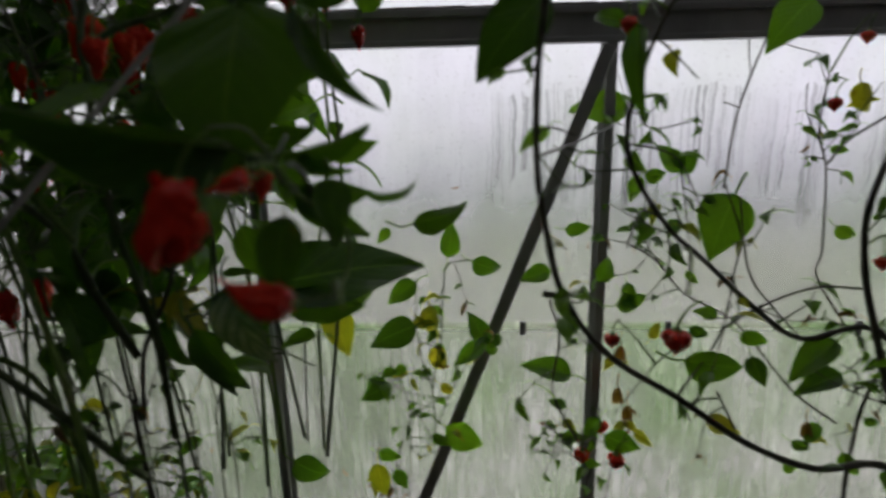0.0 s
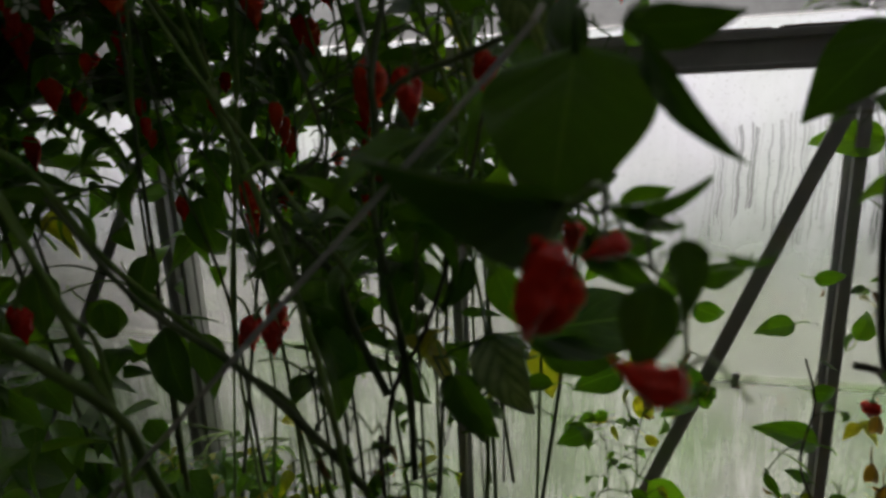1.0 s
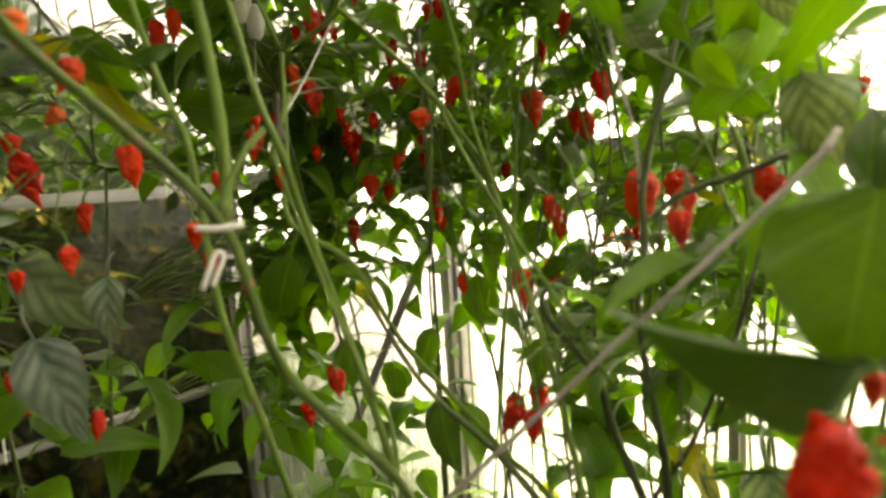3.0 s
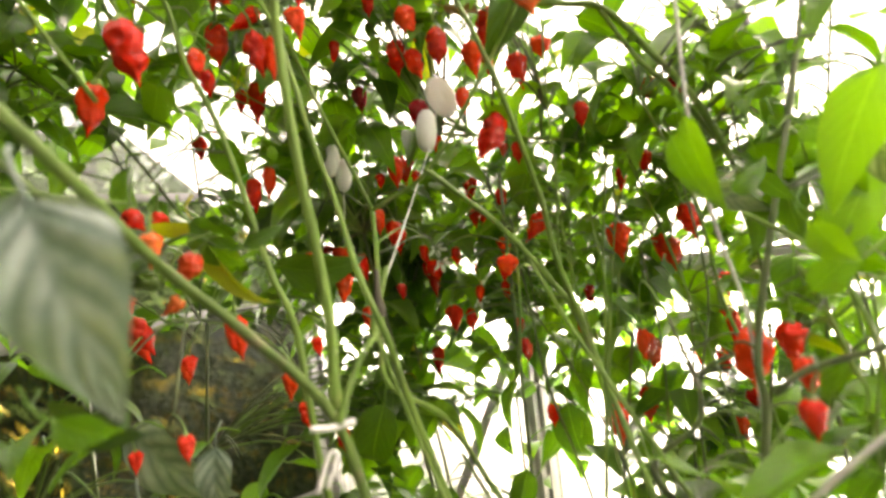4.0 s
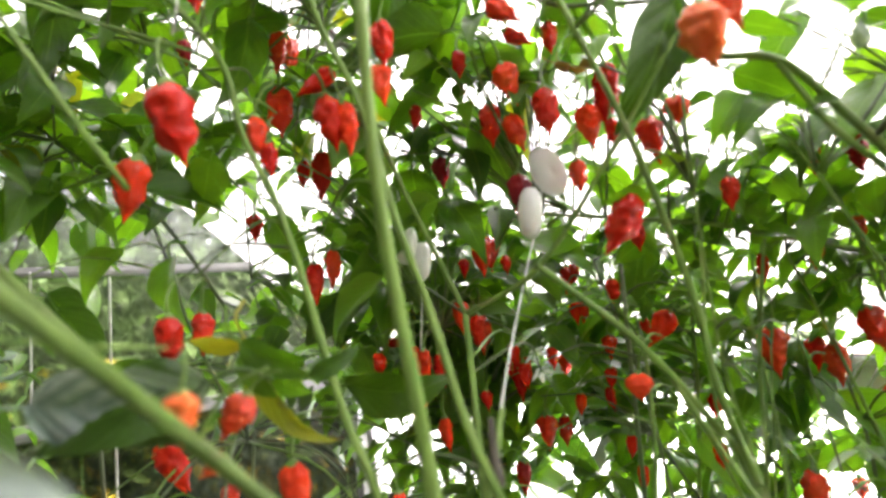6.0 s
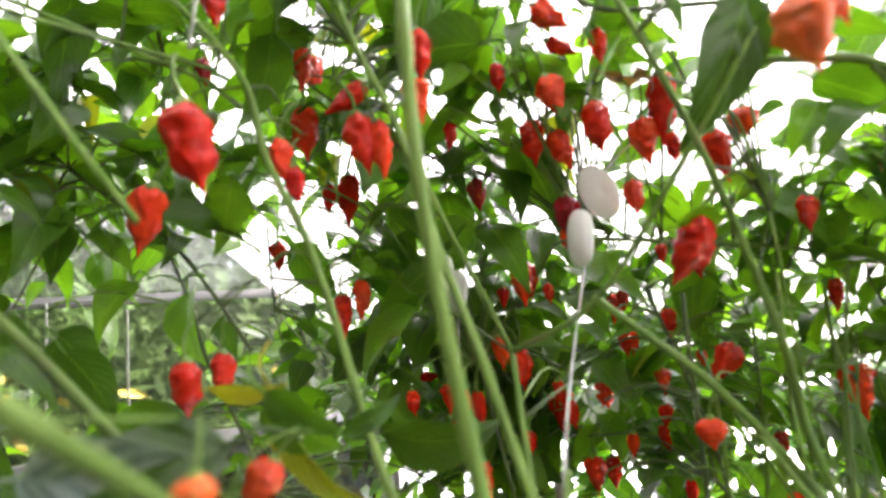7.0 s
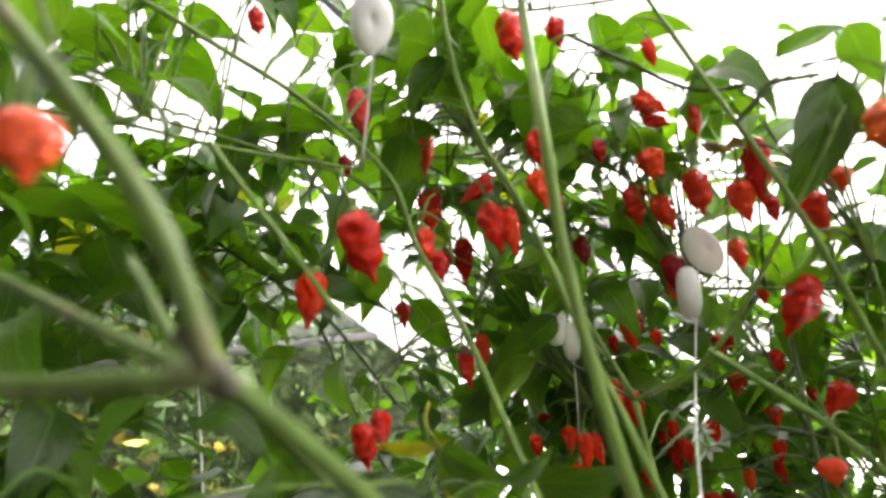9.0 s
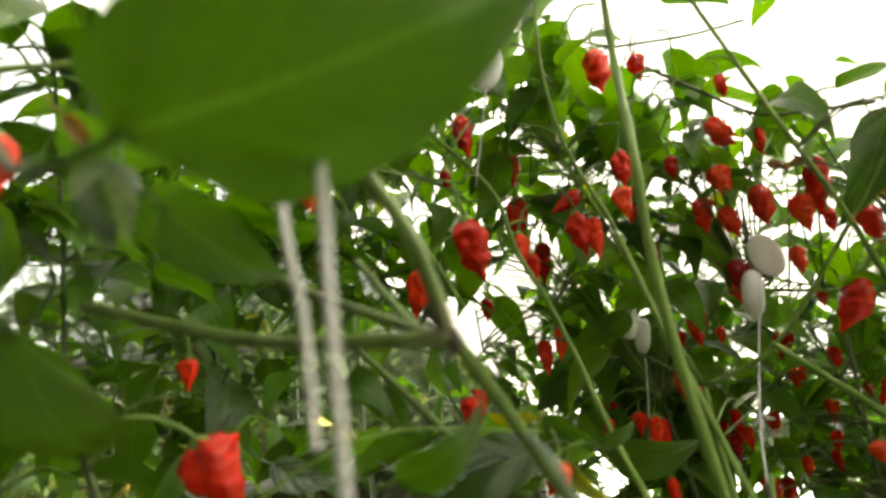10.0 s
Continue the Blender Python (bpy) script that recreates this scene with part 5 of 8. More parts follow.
leaf(BARE, (0.437, 0.816, 0.817), (0.469, 0.813, 0.803), 0, roll=87, wide=1.2)
leaf(BARE, (0.496, 0.823, 1.012), (0.483, 0.825, 1.021), 0, "young", roll=-68, wide=1.2)
leaf(BARE, (0.507, 0.901, 1.101), (0.535, 0.897, 1.080), 0, "young", roll=113, wide=1.2)
leaf(BARE, (0.530, 0.981, 1.190), (0.557, 0.980, 1.182), 0, roll=112, wide=1.2)
leaf(BARE, (0.520, 0.857, 1.125), (0.535, 0.856, 1.119), 0, roll=111, wide=1.2)
leaf(BARE, (0.515, 0.817, 0.986), (0.534, 0.819, 0.992), 0, roll=72, wide=1.2)
leaf(BARE, (0.301, 0.944, 0.928), (0.318, 0.951, 0.950), 0, "old", roll=63, wide=1.2)
leaf(BARE, (0.257, 0.992, 0.740), (0.315, 0.986, 0.710), 0, roll=83, wide=1.2)
leaf(BARE, (0.249, 0.999, 0.766), (0.221, 0.987, 0.732), 0, roll=-24, wide=1.2)
leaf(BARE, (0.561, 1.059, 1.276), (0.585, 1.063, 1.283), 0, roll=97, wide=1.2)
leaf(BARE, (0.508, 0.791, 0.897), (0.528, 0.788, 0.884), 0, roll=99, wide=1.2)
leaf(BARE, (0.512, 0.823, 0.829), (0.532, 0.815, 0.794), 0, roll=101, wide=1.2)
leaf(THIN, (0.010, 1.076, 1.010), (0.023, 1.094, 1.068), 0, "young", roll=56, wide=1.2)
leaf(THIN, (0.050, 1.077, 1.004), (0.102, 1.072, 0.978), 0, roll=90, wide=1.2)
leaf(THIN, (-0.042, 1.072, 0.970), (-0.095, 1.059, 0.935), 0, roll=-52, wide=1.2)
leaf(THIN, (-0.044, 1.071, 0.894), (-0.127, 1.058, 0.867), 0, roll=-49, wide=1.2)
leaf(THIN, (-0.095, 1.086, 0.774), (-0.152, 1.076, 0.754), 0, roll=-45, wide=1.2)
leaf(THIN, (-0.087, 1.093, 0.800), (-0.118, 1.088, 0.788), 0, "young", roll=-46, wide=1.2)
leaf(THIN, (0.072, 1.115, 0.842), (0.045, 1.129, 0.897), 0, roll=-37, wide=1.2)
leaf(THIN, (0.072, 1.115, 0.844), (0.114, 1.119, 0.849), 0, roll=82, wide=1.2)
leaf(THIN, (0.070, 1.114, 0.839), (0.012, 1.101, 0.807), 0, roll=-44, wide=1.2)
leaf(THIN, (0.072, 1.113, 0.837), (0.102, 1.110, 0.819), 0, roll=83, wide=1.2)
leaf(THIN, (-0.000, 1.097, 0.686), (0.075, 1.087, 0.638), 0, "young", roll=75, wide=1.2)
leaf(THIN, (-0.026, 1.091, 0.672), (0.010, 1.087, 0.651), 0, roll=74, wide=1.2)
leaf(THIN, (-0.008, 1.091, 0.774), (0.022, 1.087, 0.754), 0, "old", roll=78, wide=1.2)
leaf(THIN, (-0.067, 1.096, 0.804), (-0.097, 1.090, 0.791), 0, "young", roll=-46, wide=1.2)
leaf(THIN, (-0.123, 1.078, 0.645), (-0.082, 1.076, 0.629), 0, "young", roll=71, wide=1.2)
leaf(THIN, (-0.092, 1.071, 0.614), (-0.072, 1.061, 0.575), 0, roll=61, wide=1.2)
leaf(THIN, (-0.220, 0.913, 0.743), (-0.163, 0.905, 0.705), 0, roll=65, wide=1.2)
leaf(THIN, (-0.087, 1.113, 1.050), (-0.111, 1.106, 1.028), 0, roll=-55, wide=1.2)
leaf(THIN, (-0.046, 1.075, 0.909), (-0.023, 1.068, 0.881), 0, "old", roll=77, wide=1.2)
leaf(BARE, (0.585, 1.028, 1.272), (0.590, 1.015, 1.223), 0, "old", roll=69, wide=1.3)
leaf(BARE, (0.285, 1.033, 0.877), (0.290, 1.017, 0.821), 0, "dry", roll=49, wide=1.3)
leaf(BARE, (0.295, 1.007, 0.786), (0.300, 0.991, 0.730), 0, "dry", roll=49, wide=1.3)
leaf(BARE, (0.280, 1.014, 0.813), (0.285, 0.998, 0.756), 0, "dry", roll=48, wide=1.3)
leaf(THIN, (-0.012, 1.110, 0.841), (-0.007, 1.092, 0.779), 0, "old", roll=32, wide=1.3)
leaf(THIN, (-0.123, 1.072, 0.625), (-0.117, 1.054, 0.561), 0, "old", roll=25, wide=1.3)
leaf(THIN, (-0.022, 1.081, 0.926), (-0.017, 1.065, 0.867), 0, "old", roll=31, wide=1.3)
leaf(BARE, (0.469, 0.832, 0.867), (0.473, 0.819, 0.823), 0, "dry", roll=63, wide=1.3)
leaf(FRONT, (-0.050, 0.470, 1.220), (-0.057, 0.453, 1.175), 0, "big", roll=-12, wide=1.15, which=0)
leaf(FRONT, (-0.146, 0.676, 1.105), (0.014, 0.757, 1.117), 0, "broad", roll=53, wide=0.72, which=0)
leaf(FRONT, (-0.132, 0.684, 1.088), (-0.050, 0.707, 1.066), 0, "broad", roll=90, wide=0.80, which=0)
leaf(FRONT, (-0.173, 0.660, 1.110), (-0.143, 0.623, 1.038), 0, "sheened", roll=46, wide=1.15, which=1)
leaf(FRONT, (-0.034, 0.510, 1.234), (-0.026, 0.490, 1.196), 0, "big", roll=0, wide=1.00, which=0)
leaf(FRONT, (-0.013, 0.508, 1.226), (0.025, 0.503, 1.217), 0, "leaf", roll=126, wide=0.60)
leaf(FRONT, (-0.224, 0.686, 1.051), (-0.177, 0.653, 1.004), 0, "big", roll=43, wide=0.90)
leaf(FRONT, (-0.252, 0.694, 1.166), (-0.270, 0.666, 1.106), 0, "leaf", roll=-34, wide=1.10)
leaf(FRONT, (-0.195, 0.664, 1.179), (-0.213, 0.642, 1.127), 0, "big", roll=-86, wide=1.00)
leaf(FRONT, (-0.340, 0.747, 1.101), (-0.352, 0.717, 1.045), 0, "leaf", roll=-37, wide=1.10)
leaf(FRONT, (-0.178, 0.717, 1.155), (-0.153, 0.704, 1.094), 0, "leaf", roll=75, wide=1.10)
leaf(FRONT, (-0.402, 0.776, 1.118), (-0.408, 0.753, 1.063), 0, "leaf", roll=-64, wide=1.00)
leaf(FRONT, (-0.287, 0.751, 1.046), (-0.266, 0.707, 0.987), 0, "leaf", roll=41, wide=0.80)
leaf(FRONT, (-0.638, 0.778, 1.138), (-0.638, 0.742, 1.074), 0, "leaf", roll=-42, wide=1.10)
leaf(FRONT, (-0.586, 0.728, 1.062), (-0.545, 0.685, 0.969), 0, "big", roll=21, wide=0.80, which=1)
leaf(FRONT, (-0.556, 0.748, 1.049), (-0.509, 0.724, 0.983), 0, "leaf", roll=3, wide=1.00)
leaf(FRONT, (-0.637, 0.695, 1.103), (-0.620, 0.686, 1.045), 0, "leaf", roll=25, wide=1.00)
leaf(FRONT, (-0.683, 0.658, 1.149), (-0.667, 0.648, 1.074), 0, "leaf", roll=7, wide=1.10)
leaf(NEAR, (-0.295, 0.666, 1.481), (-0.254, 0.671, 1.451), 0, "sheened", roll=103, wide=0.90, which=0)
leaf(NEAR, (-0.164, 0.653, 1.544), (-0.209, 0.631, 1.451), 0, "young", roll=-64, wide=0.90, which=1)
leaf(NEAR, (-0.222, 0.644, 1.389), (-0.181, 0.637, 1.425), 0, "young", roll=111, wide=1.00, which=0)
leaf(NEAR, (-0.293, 0.628, 1.539), (-0.280, 0.629, 1.455), 0, "young", roll=98, wide=0.62, which=1)
leaf(NEAR, (-0.267, 0.697, 1.486), (-0.243, 0.705, 1.456), 0, "leaf", roll=112, wide=0.90)
leaf(FRONT, (-0.101, 0.611, 1.480), (-0.158, 0.590, 1.412), 0, "young", roll=-76, wide=0.80, which=1)
leaf(FRONT, (-0.209, 0.616, 1.440), (-0.184, 0.626, 1.402), 0, "young", roll=117, wide=1.10, which=0)
leaf(FRONT, (-0.147, 0.633, 1.412), (-0.135, 0.633, 1.346), 0, "sheened", roll=91, wide=1.00, which=0)
leaf(FRONT, (-0.181, 0.678, 1.497), (-0.158, 0.680, 1.442), 0, "sheened", roll=97, wide=0.80, which=1)
leaf(CORNER, (-0.476, 0.206, 1.384), (-0.495, 0.251, 1.342), 0, "leaf", roll=141, wide=0.80, which=1)
leaf(CORNER, (-0.968, 0.385, 1.730), (-0.947, 0.421, 1.668), 0, roll=95)
leaf(CORNER, (-0.961, 0.438, 1.746), (-0.941, 0.470, 1.697), 0, "young", roll=100)
leaf(CORNER, (-1.022, 0.410, 1.478), (-1.099, 0.280, 1.432), 0, "big", roll=-53)
leaf(CORNER, (-1.120, 0.369, 1.491), (-1.170, 0.314, 1.469), 0, roll=-69)
leaf(CORNER, (-1.057, 0.567, 1.690), (-1.031, 0.615, 1.594), 0, roll=101)
leaf(NEAR, (-0.480, 0.696, 1.757), (-0.467, 0.737, 1.695), 0, roll=160)
leaf(NEAR, (-0.754, 0.497, 1.460), (-0.662, 0.549, 1.430), 0, "big", roll=121)
leaf(CORNER, (-0.746, 0.632, 1.647), (-0.814, 0.586, 1.622), 0, "young", roll=-76)
leaf(NEAR, (-0.421, 0.841, 1.772), (-0.460, 0.806, 1.704), 0, roll=-65)
leaf(NEAR, (-0.408, 0.942, 1.727), (-0.388, 0.952, 1.810), 0, "old", roll=102)
leaf(NEAR, (-0.364, 0.766, 1.691), (-0.357, 0.770, 1.718), 0, "sheened", roll=101)
leaf(CORNER, (-0.918, 0.600, 1.549), (-0.965, 0.553, 1.496), 0, "big", roll=-82)
leaf(CORNER, (-0.959, 0.553, 1.540), (-0.899, 0.623, 1.546), 0, roll=123)
leaf(CORNER, (-0.978, 0.530, 1.544), (-1.009, 0.495, 1.533), 0, roll=-76)
leaf(CORNER, (-0.762, 0.753, 1.745), (-0.798, 0.718, 1.697), 0, roll=-83)
leaf(CORNER, (-0.609, 0.885, 1.574), (-0.582, 0.923, 1.540), 0, "young", roll=129)
leaf(CORNER, (-0.777, 0.601, 1.615), (-0.817, 0.560, 1.575), 0, roll=-92)
leaf(NEAR, (-0.404, 0.193, 1.496), (-0.356, 0.208, 1.399), 0, "sheened", roll=39, which=0)
leaf(NEAR, (-0.459, 0.673, 1.760), (-0.500, 0.642, 1.649), 0, "puckered", roll=-108, wide=0.8, which=0)
leaf(NEAR, (-0.293, 0.599, 1.521), (-0.272, 0.597, 1.459), 0, "young", roll=96, wide=0.8, which=1)
leaf(NEAR, (-0.266, 0.633, 1.472), (-0.236, 0.664, 1.494), 0, roll=115, which=0)
leaf(CORNER, (-0.697, 0.376, 1.283), (-0.682, 0.356, 1.214), 0, "sheened", roll=-12)
leaf(CORNER, (-0.805, 0.328, 1.297), (-0.698, 0.369, 1.225), 0, "sheened", roll=87)
leaf(CORNER, (-0.726, 0.314, 1.231), (-0.674, 0.327, 1.134), 0, "sheened", roll=38)
leaf(NEAR, (-0.555, 0.217, 1.377), (-0.496, 0.244, 1.352), 0, "big", roll=109)
leaf(CORNER, (-0.846, 0.280, 1.222), (-0.820, 0.299, 1.169), 0, roll=57)
leaf(CORNER, (-0.792, 0.240, 1.144), (-0.719, 0.314, 1.162), 0, roll=114)
leaf(CORNER, (-1.020, 0.433, 1.728), (-0.983, 0.464, 1.681), 0, "young", roll=110)
leaf(NEAR, (-0.127, 0.629, 1.318), (-0.150, 0.642, 1.376), 0, "young", roll=-23)
leaf(NEAR, (-0.186, 0.731, 1.483), (-0.224, 0.685, 1.408), 0, "young", roll=-44)
leaf(NEAR, (-0.206, 0.714, 1.504), (-0.200, 0.712, 1.438), 0, "young", roll=82)
leaf(NEAR, (-0.240, 0.744, 1.446), (-0.187, 0.718, 1.380), 0, "young", roll=99)
leaf(NEAR, (-0.169, 0.751, 1.509), (-0.189, 0.726, 1.469), 0, roll=-44)
leaf(CORNER, (-0.703, 0.813, 1.092), (-0.678, 0.830, 1.026), 0, roll=84)
leaf(CORNER, (-0.742, 0.772, 1.070), (-0.698, 0.808, 1.002), 0, roll=81)
leaf(CORNER, (-0.672, 0.834, 1.008), (-0.666, 0.829, 0.918), 0, "young", roll=17)
leaf(CORNER, (-0.653, 0.851, 0.996), (-0.625, 0.869, 0.912), 0, roll=85)
leaf(CORNER, (-0.668, 0.928, 1.189), (-0.656, 0.926, 1.065), 0, roll=52)
leaf(CORNER, (-0.719, 0.606, 1.267), (-0.742, 0.570, 1.150), 0, roll=-65)
leaf(ASIDE, (-0.390, 0.021, 1.649), (-0.291, 0.150, 1.663), 0, "big", roll=147, which=0)
leaf(NEAR, (-0.708, 0.388, 1.509), (-0.655, 0.406, 1.403), 0, "old", roll=79, wide=0.5, which=0)
leaf(NEAR, (-0.760, 0.356, 1.517), (-0.707, 0.389, 1.502), 0, "old", roll=130, wide=0.7, which=1)
leaf(DEEP, (-0.592, 0.673, 1.756), (-0.574, 0.702, 1.745), 0, "dry", roll=140, wide=1.30, which=0)
leaf(DEEP, (-0.578, 0.692, 1.749), (-0.551, 0.720, 1.746), 0, "dry", roll=82, wide=1.30, which=0)
leaf(DEEP, (-0.593, 0.691, 1.760), (-0.565, 0.705, 1.734), 0, "dry", roll=164, wide=1.20, which=0)

leaf(ASIDE, (-0.515, 0.038, 1.668), (-0.494, 0.086, 1.609), 0, "big", roll=111, which=1)
leaf(ASIDE, (-0.496, 0.004, 1.720), (-0.464, 0.051, 1.752), 0, roll=165, wide=1.2, which=1)
leaf(ASIDE, (-0.562, -0.015, 1.728), (-0.523, 0.032, 1.693), 0, roll=123, wide=1.2, which=0)
leaf(ASIDE, (-0.478, 0.140, 1.512), (-0.432, 0.180, 1.523), 0, roll=137, which=1)
leaf(ASIDE, (-0.681, 0.373, 1.511), (-0.673, 0.421, 1.446), 0, "young", roll=138, which=0)
leaf(ASIDE, (-0.639, 0.332, 1.488), (-0.672, 0.231, 1.471), 0, "big", roll=-46, wide=1.1, which=0)
leaf(ASIDE, (-0.436, 0.017, 1.660), (-0.446, 0.014, 1.623), 0, "sheened", roll=-140, wide=1.3, which=0)
leaf(ASIDE, (-0.447, 0.019, 1.659), (-0.445, 0.020, 1.618), 0, roll=112, which=2)
leaf(ASIDE, (-0.513, 0.020, 1.689), (-0.518, 0.014, 1.640), 0, "sheened", roll=-114, wide=0.90, which=1)
leaf(ASIDE, (-0.502, -0.006, 1.710), (-0.513, 0.017, 1.690), 0, "dry", roll=122, wide=1.20, which=0)
leaf(ASIDE, (-0.570, -0.035, 1.613), (-0.675, -0.009, 1.509), 0, "big", roll=192, wide=1.05, which=0)
leaf(ASIDE, (-0.602, 0.029, 1.709), (-0.616, 0.100, 1.635), 0, "leaf", roll=132, wide=1.00, which=0)
leaf(ASIDE, (-0.683, 0.238, 1.487), (-0.634, 0.326, 1.471), 0, "sheened", roll=102, wide=0.90, which=0)
leaf(ASIDE, (-0.673, 0.367, 1.512), (-0.642, 0.402, 1.476), 0, "leaf", roll=102, wide=0.90, which=0)
leaf(ASIDE, (-0.642, 0.403, 1.481), (-0.612, 0.440, 1.496), 0, "leaf", roll=103, wide=0.60, which=1)
leaf(ASIDE, (-0.768, 0.131, 1.505), (-0.751, 0.186, 1.467), 0, "sheened", roll=102, wide=0.90, which=1)
pepper(DEEP, (-0.783, 0.725, 1.584), 0.90, which=3)
pepper(DEEP, (-0.769, 0.752, 1.572), 0.40, which=0)
pepper(DEEP, (-0.735, 0.835, 1.501), 0.56, which=1)
pepper(DEEP, (-0.787, 0.781, 1.428), 0.72, which=5)
pepper(DEEP, (-0.789, 0.768, 1.454), 0.66, which=5)
pepper(DEEP, (-0.763, 0.812, 1.446), 0.56, which=3)
pepper(DEEP, (-0.806, 0.725, 1.492), 0.77, which=3)
pepper(DEEP, (-0.721, 0.879, 1.451), 0.59, which=1)
pepper(DEEP, (-0.728, 0.884, 1.409), 0.56, which=1)
pepper(DEEP, (-0.741, 0.771, 1.638), 0.95, which=0)
pepper(DEEP, (-0.688, 0.870, 1.603), 0.43, which=4)
pepper(DEEP, (-0.798, 0.706, 1.572), 0.43, which=4)
pepper(DEEP, (-0.856, 0.656, 1.464), 0.64, which=1)
pepper(DEEP, (-0.880, 0.619, 1.464), 0.49, which=0)
pepper(DEEP, (-0.756, 0.851, 1.380), 0.63, which=5)
pepper(DEEP, (-0.820, 0.740, 1.400), 0.48, which=4)
pepper(DEEP, (-0.689, 0.921, 1.472), 0.57, which=5)
pepper(DEEP, (-0.725, 0.831, 1.554), 0.57, which=5)
pepper(ASIDE, (-0.498, 0.113, 1.673), 0.53, "orange", which=0, wide=0.72)
pepper(ASIDE, (-0.628, 0.073, 1.514), 0.94, tip=(0.03, 0.48, -0.88), which=4, wide=1.17)
pepper(ASIDE, (-0.525, -0.036, 1.690), 0.53, which=0)
pepper(ASIDE, (-0.730, 0.062, 1.589), 0.51, which=1)
pepper(ASIDE, (-0.548, 0.289, 1.477), 0.53, "orange", which=1)
pepper(NEAR, (-0.762, 0.378, 1.840), 0.81, which=2)
pepper(NEAR, (-0.928, 0.551, 1.878), 0.94, which=4)
pepper(NEAR, (-0.644, 0.496, 1.877), 0.91, which=0)
pepper(NEAR, (-0.623, 0.536, 1.875), 0.60, which=4)
pepper(NEAR, (-0.544, 0.559, 1.813), 0.54, which=5)
pepper(NEAR, (-0.856, 0.397, 1.820), 0.53, "dark", which=2)
pepper(NEAR, (-0.990, 0.724, 1.484), 0.60, tip=(0.49, 0.86, -0.15), which=5)
pepper(NEAR, (-0.775, 0.286, 1.938), 0.53, which=0)
pepper(NEAR, (-0.802, 0.631, 1.456), 0.64, which=2)
pepper(NEAR, (-0.806, 0.699, 1.511), 0.76, which=3)

# thin plants by the glass
stalk(THIN, [(0.043, 1.077, 1.006), (0.009, 1.082, 0.995), (0.001, 1.088, 0.944), (-0.004, 1.085, 0.863), (-0.022, 1.087, 0.765), (-0.023, 1.091, 0.672), (-0.095, 1.079, 0.572), (-0.050, 1.080, -0.300)], 1.0, 2.0, STEM_DARK)
stalk(THIN, [(-0.044, 1.072, 0.970), (-0.044, 1.083, 0.864), (-0.022, 1.087, 0.765)], 0.8, 1.2, STEM_DARK, "twig")
stalk(THIN, [(-0.096, 1.097, 0.814), (-0.070, 1.091, 0.752), (-0.065, 1.084, 0.653), (-0.080, 1.080, 0.300)], 0.7, 1.0, STEM_DARK, "twig")
stalk(THIN, [(0.062, 1.115, 0.844), (0.012, 1.098, 0.759), (-0.015, 1.097, 0.691)], 0.8, 1.0, STEM_DARK, "twig")

# woody bush by the path
stalk(BARE, [(0.110, 0.629, 1.356), (0.104, 0.622, 1.297), (0.104, 0.623, 1.233), (0.114, 0.638, 1.170), (0.137, 0.667, 1.094), (0.189, 0.703, 1.019), (0.265, 0.718, 0.964), (0.347, 0.731, 0.902), (0.426, 0.736, 0.867), (0.525, 0.737, 0.853), (0.620, 0.760, 0.600), (0.620, 0.800, -0.300)], 2.6, 6.2, BARK)
stalk(BARE, [(0.231, 0.701, 1.363), (0.211, 0.715, 1.310), (0.199, 0.727, 1.245), (0.206, 0.726, 1.203), (0.247, 0.742, 1.143), (0.294, 0.754, 1.101), (0.356, 0.762, 1.044), (0.414, 0.775, 1.005), (0.521, 0.787, 0.991), (0.630, 0.770, 0.700)], 2.0, 4.2, BARK)
stalk(BARE, [(0.494, 0.800, 1.223), (0.469, 0.788, 1.148), (0.471, 0.779, 1.082), (0.489, 0.771, 1.013), (0.513, 0.759, 0.931), (0.600, 0.760, 0.700)], 3.4, 5.0, BARK)
stalk(BARE, [(0.568, 0.858, 0.936), (0.537, 0.840, 0.883), (0.518, 0.818, 0.808), (0.511, 0.804, 0.761)], 2.2, 2.8, BARK)
stalk(BARE, [(0.107, 0.624, 1.231), (0.152, 0.760, 1.224), (0.240, 0.974, 1.224)], 1.3, 1.4949999999999999, BARK, "twig", knots=0.04, sides=6)
stalk(BARE, [(0.446, 0.979, 1.381), (0.412, 0.970, 1.287), (0.394, 0.962, 1.224), (0.387, 0.958, 1.139)], 1.3, 1.4949999999999999, BARK, "twig", knots=0.04, sides=6)
stalk(BARE, [(0.559, 1.061, 1.284), (0.544, 1.038, 1.207), (0.553, 1.023, 1.153), (0.535, 0.972, 1.051), (0.510, 0.931, 1.024), (0.523, 0.865, 0.971)], 1.4, 1.6099999999999999, BARK, "twig", knots=0.04, sides=6)
stalk(BARE, [(0.544, 0.891, 1.239), (0.522, 0.932, 1.203), (0.538, 0.995, 1.165)], 1.6, 1.8399999999999999, BARK, "twig", knots=0.04, sides=6)
stalk(BARE, [(0.389, 0.960, 1.146), (0.410, 0.941, 1.077), (0.392, 0.909, 1.040), (0.361, 0.857, 0.975), (0.270, 0.732, 0.959)], 1.3, 1.4949999999999999, BARK, "twig", knots=0.04, sides=6)
stalk(BARE, [(0.409, 0.957, 1.131), (0.411, 0.910, 1.039), (0.428, 0.869, 1.004), (0.420, 0.795, 1.001)], 1.3, 1.4949999999999999, BARK, "twig", knots=0.04, sides=6)
stalk(BARE, [(0.486, 0.794, 1.056), (0.439, 0.810, 1.052), (0.384, 0.820, 1.024), (0.357, 0.848, 0.983)], 1.4, 1.6099999999999999, BARK, "twig", knots=0.04, sides=6)
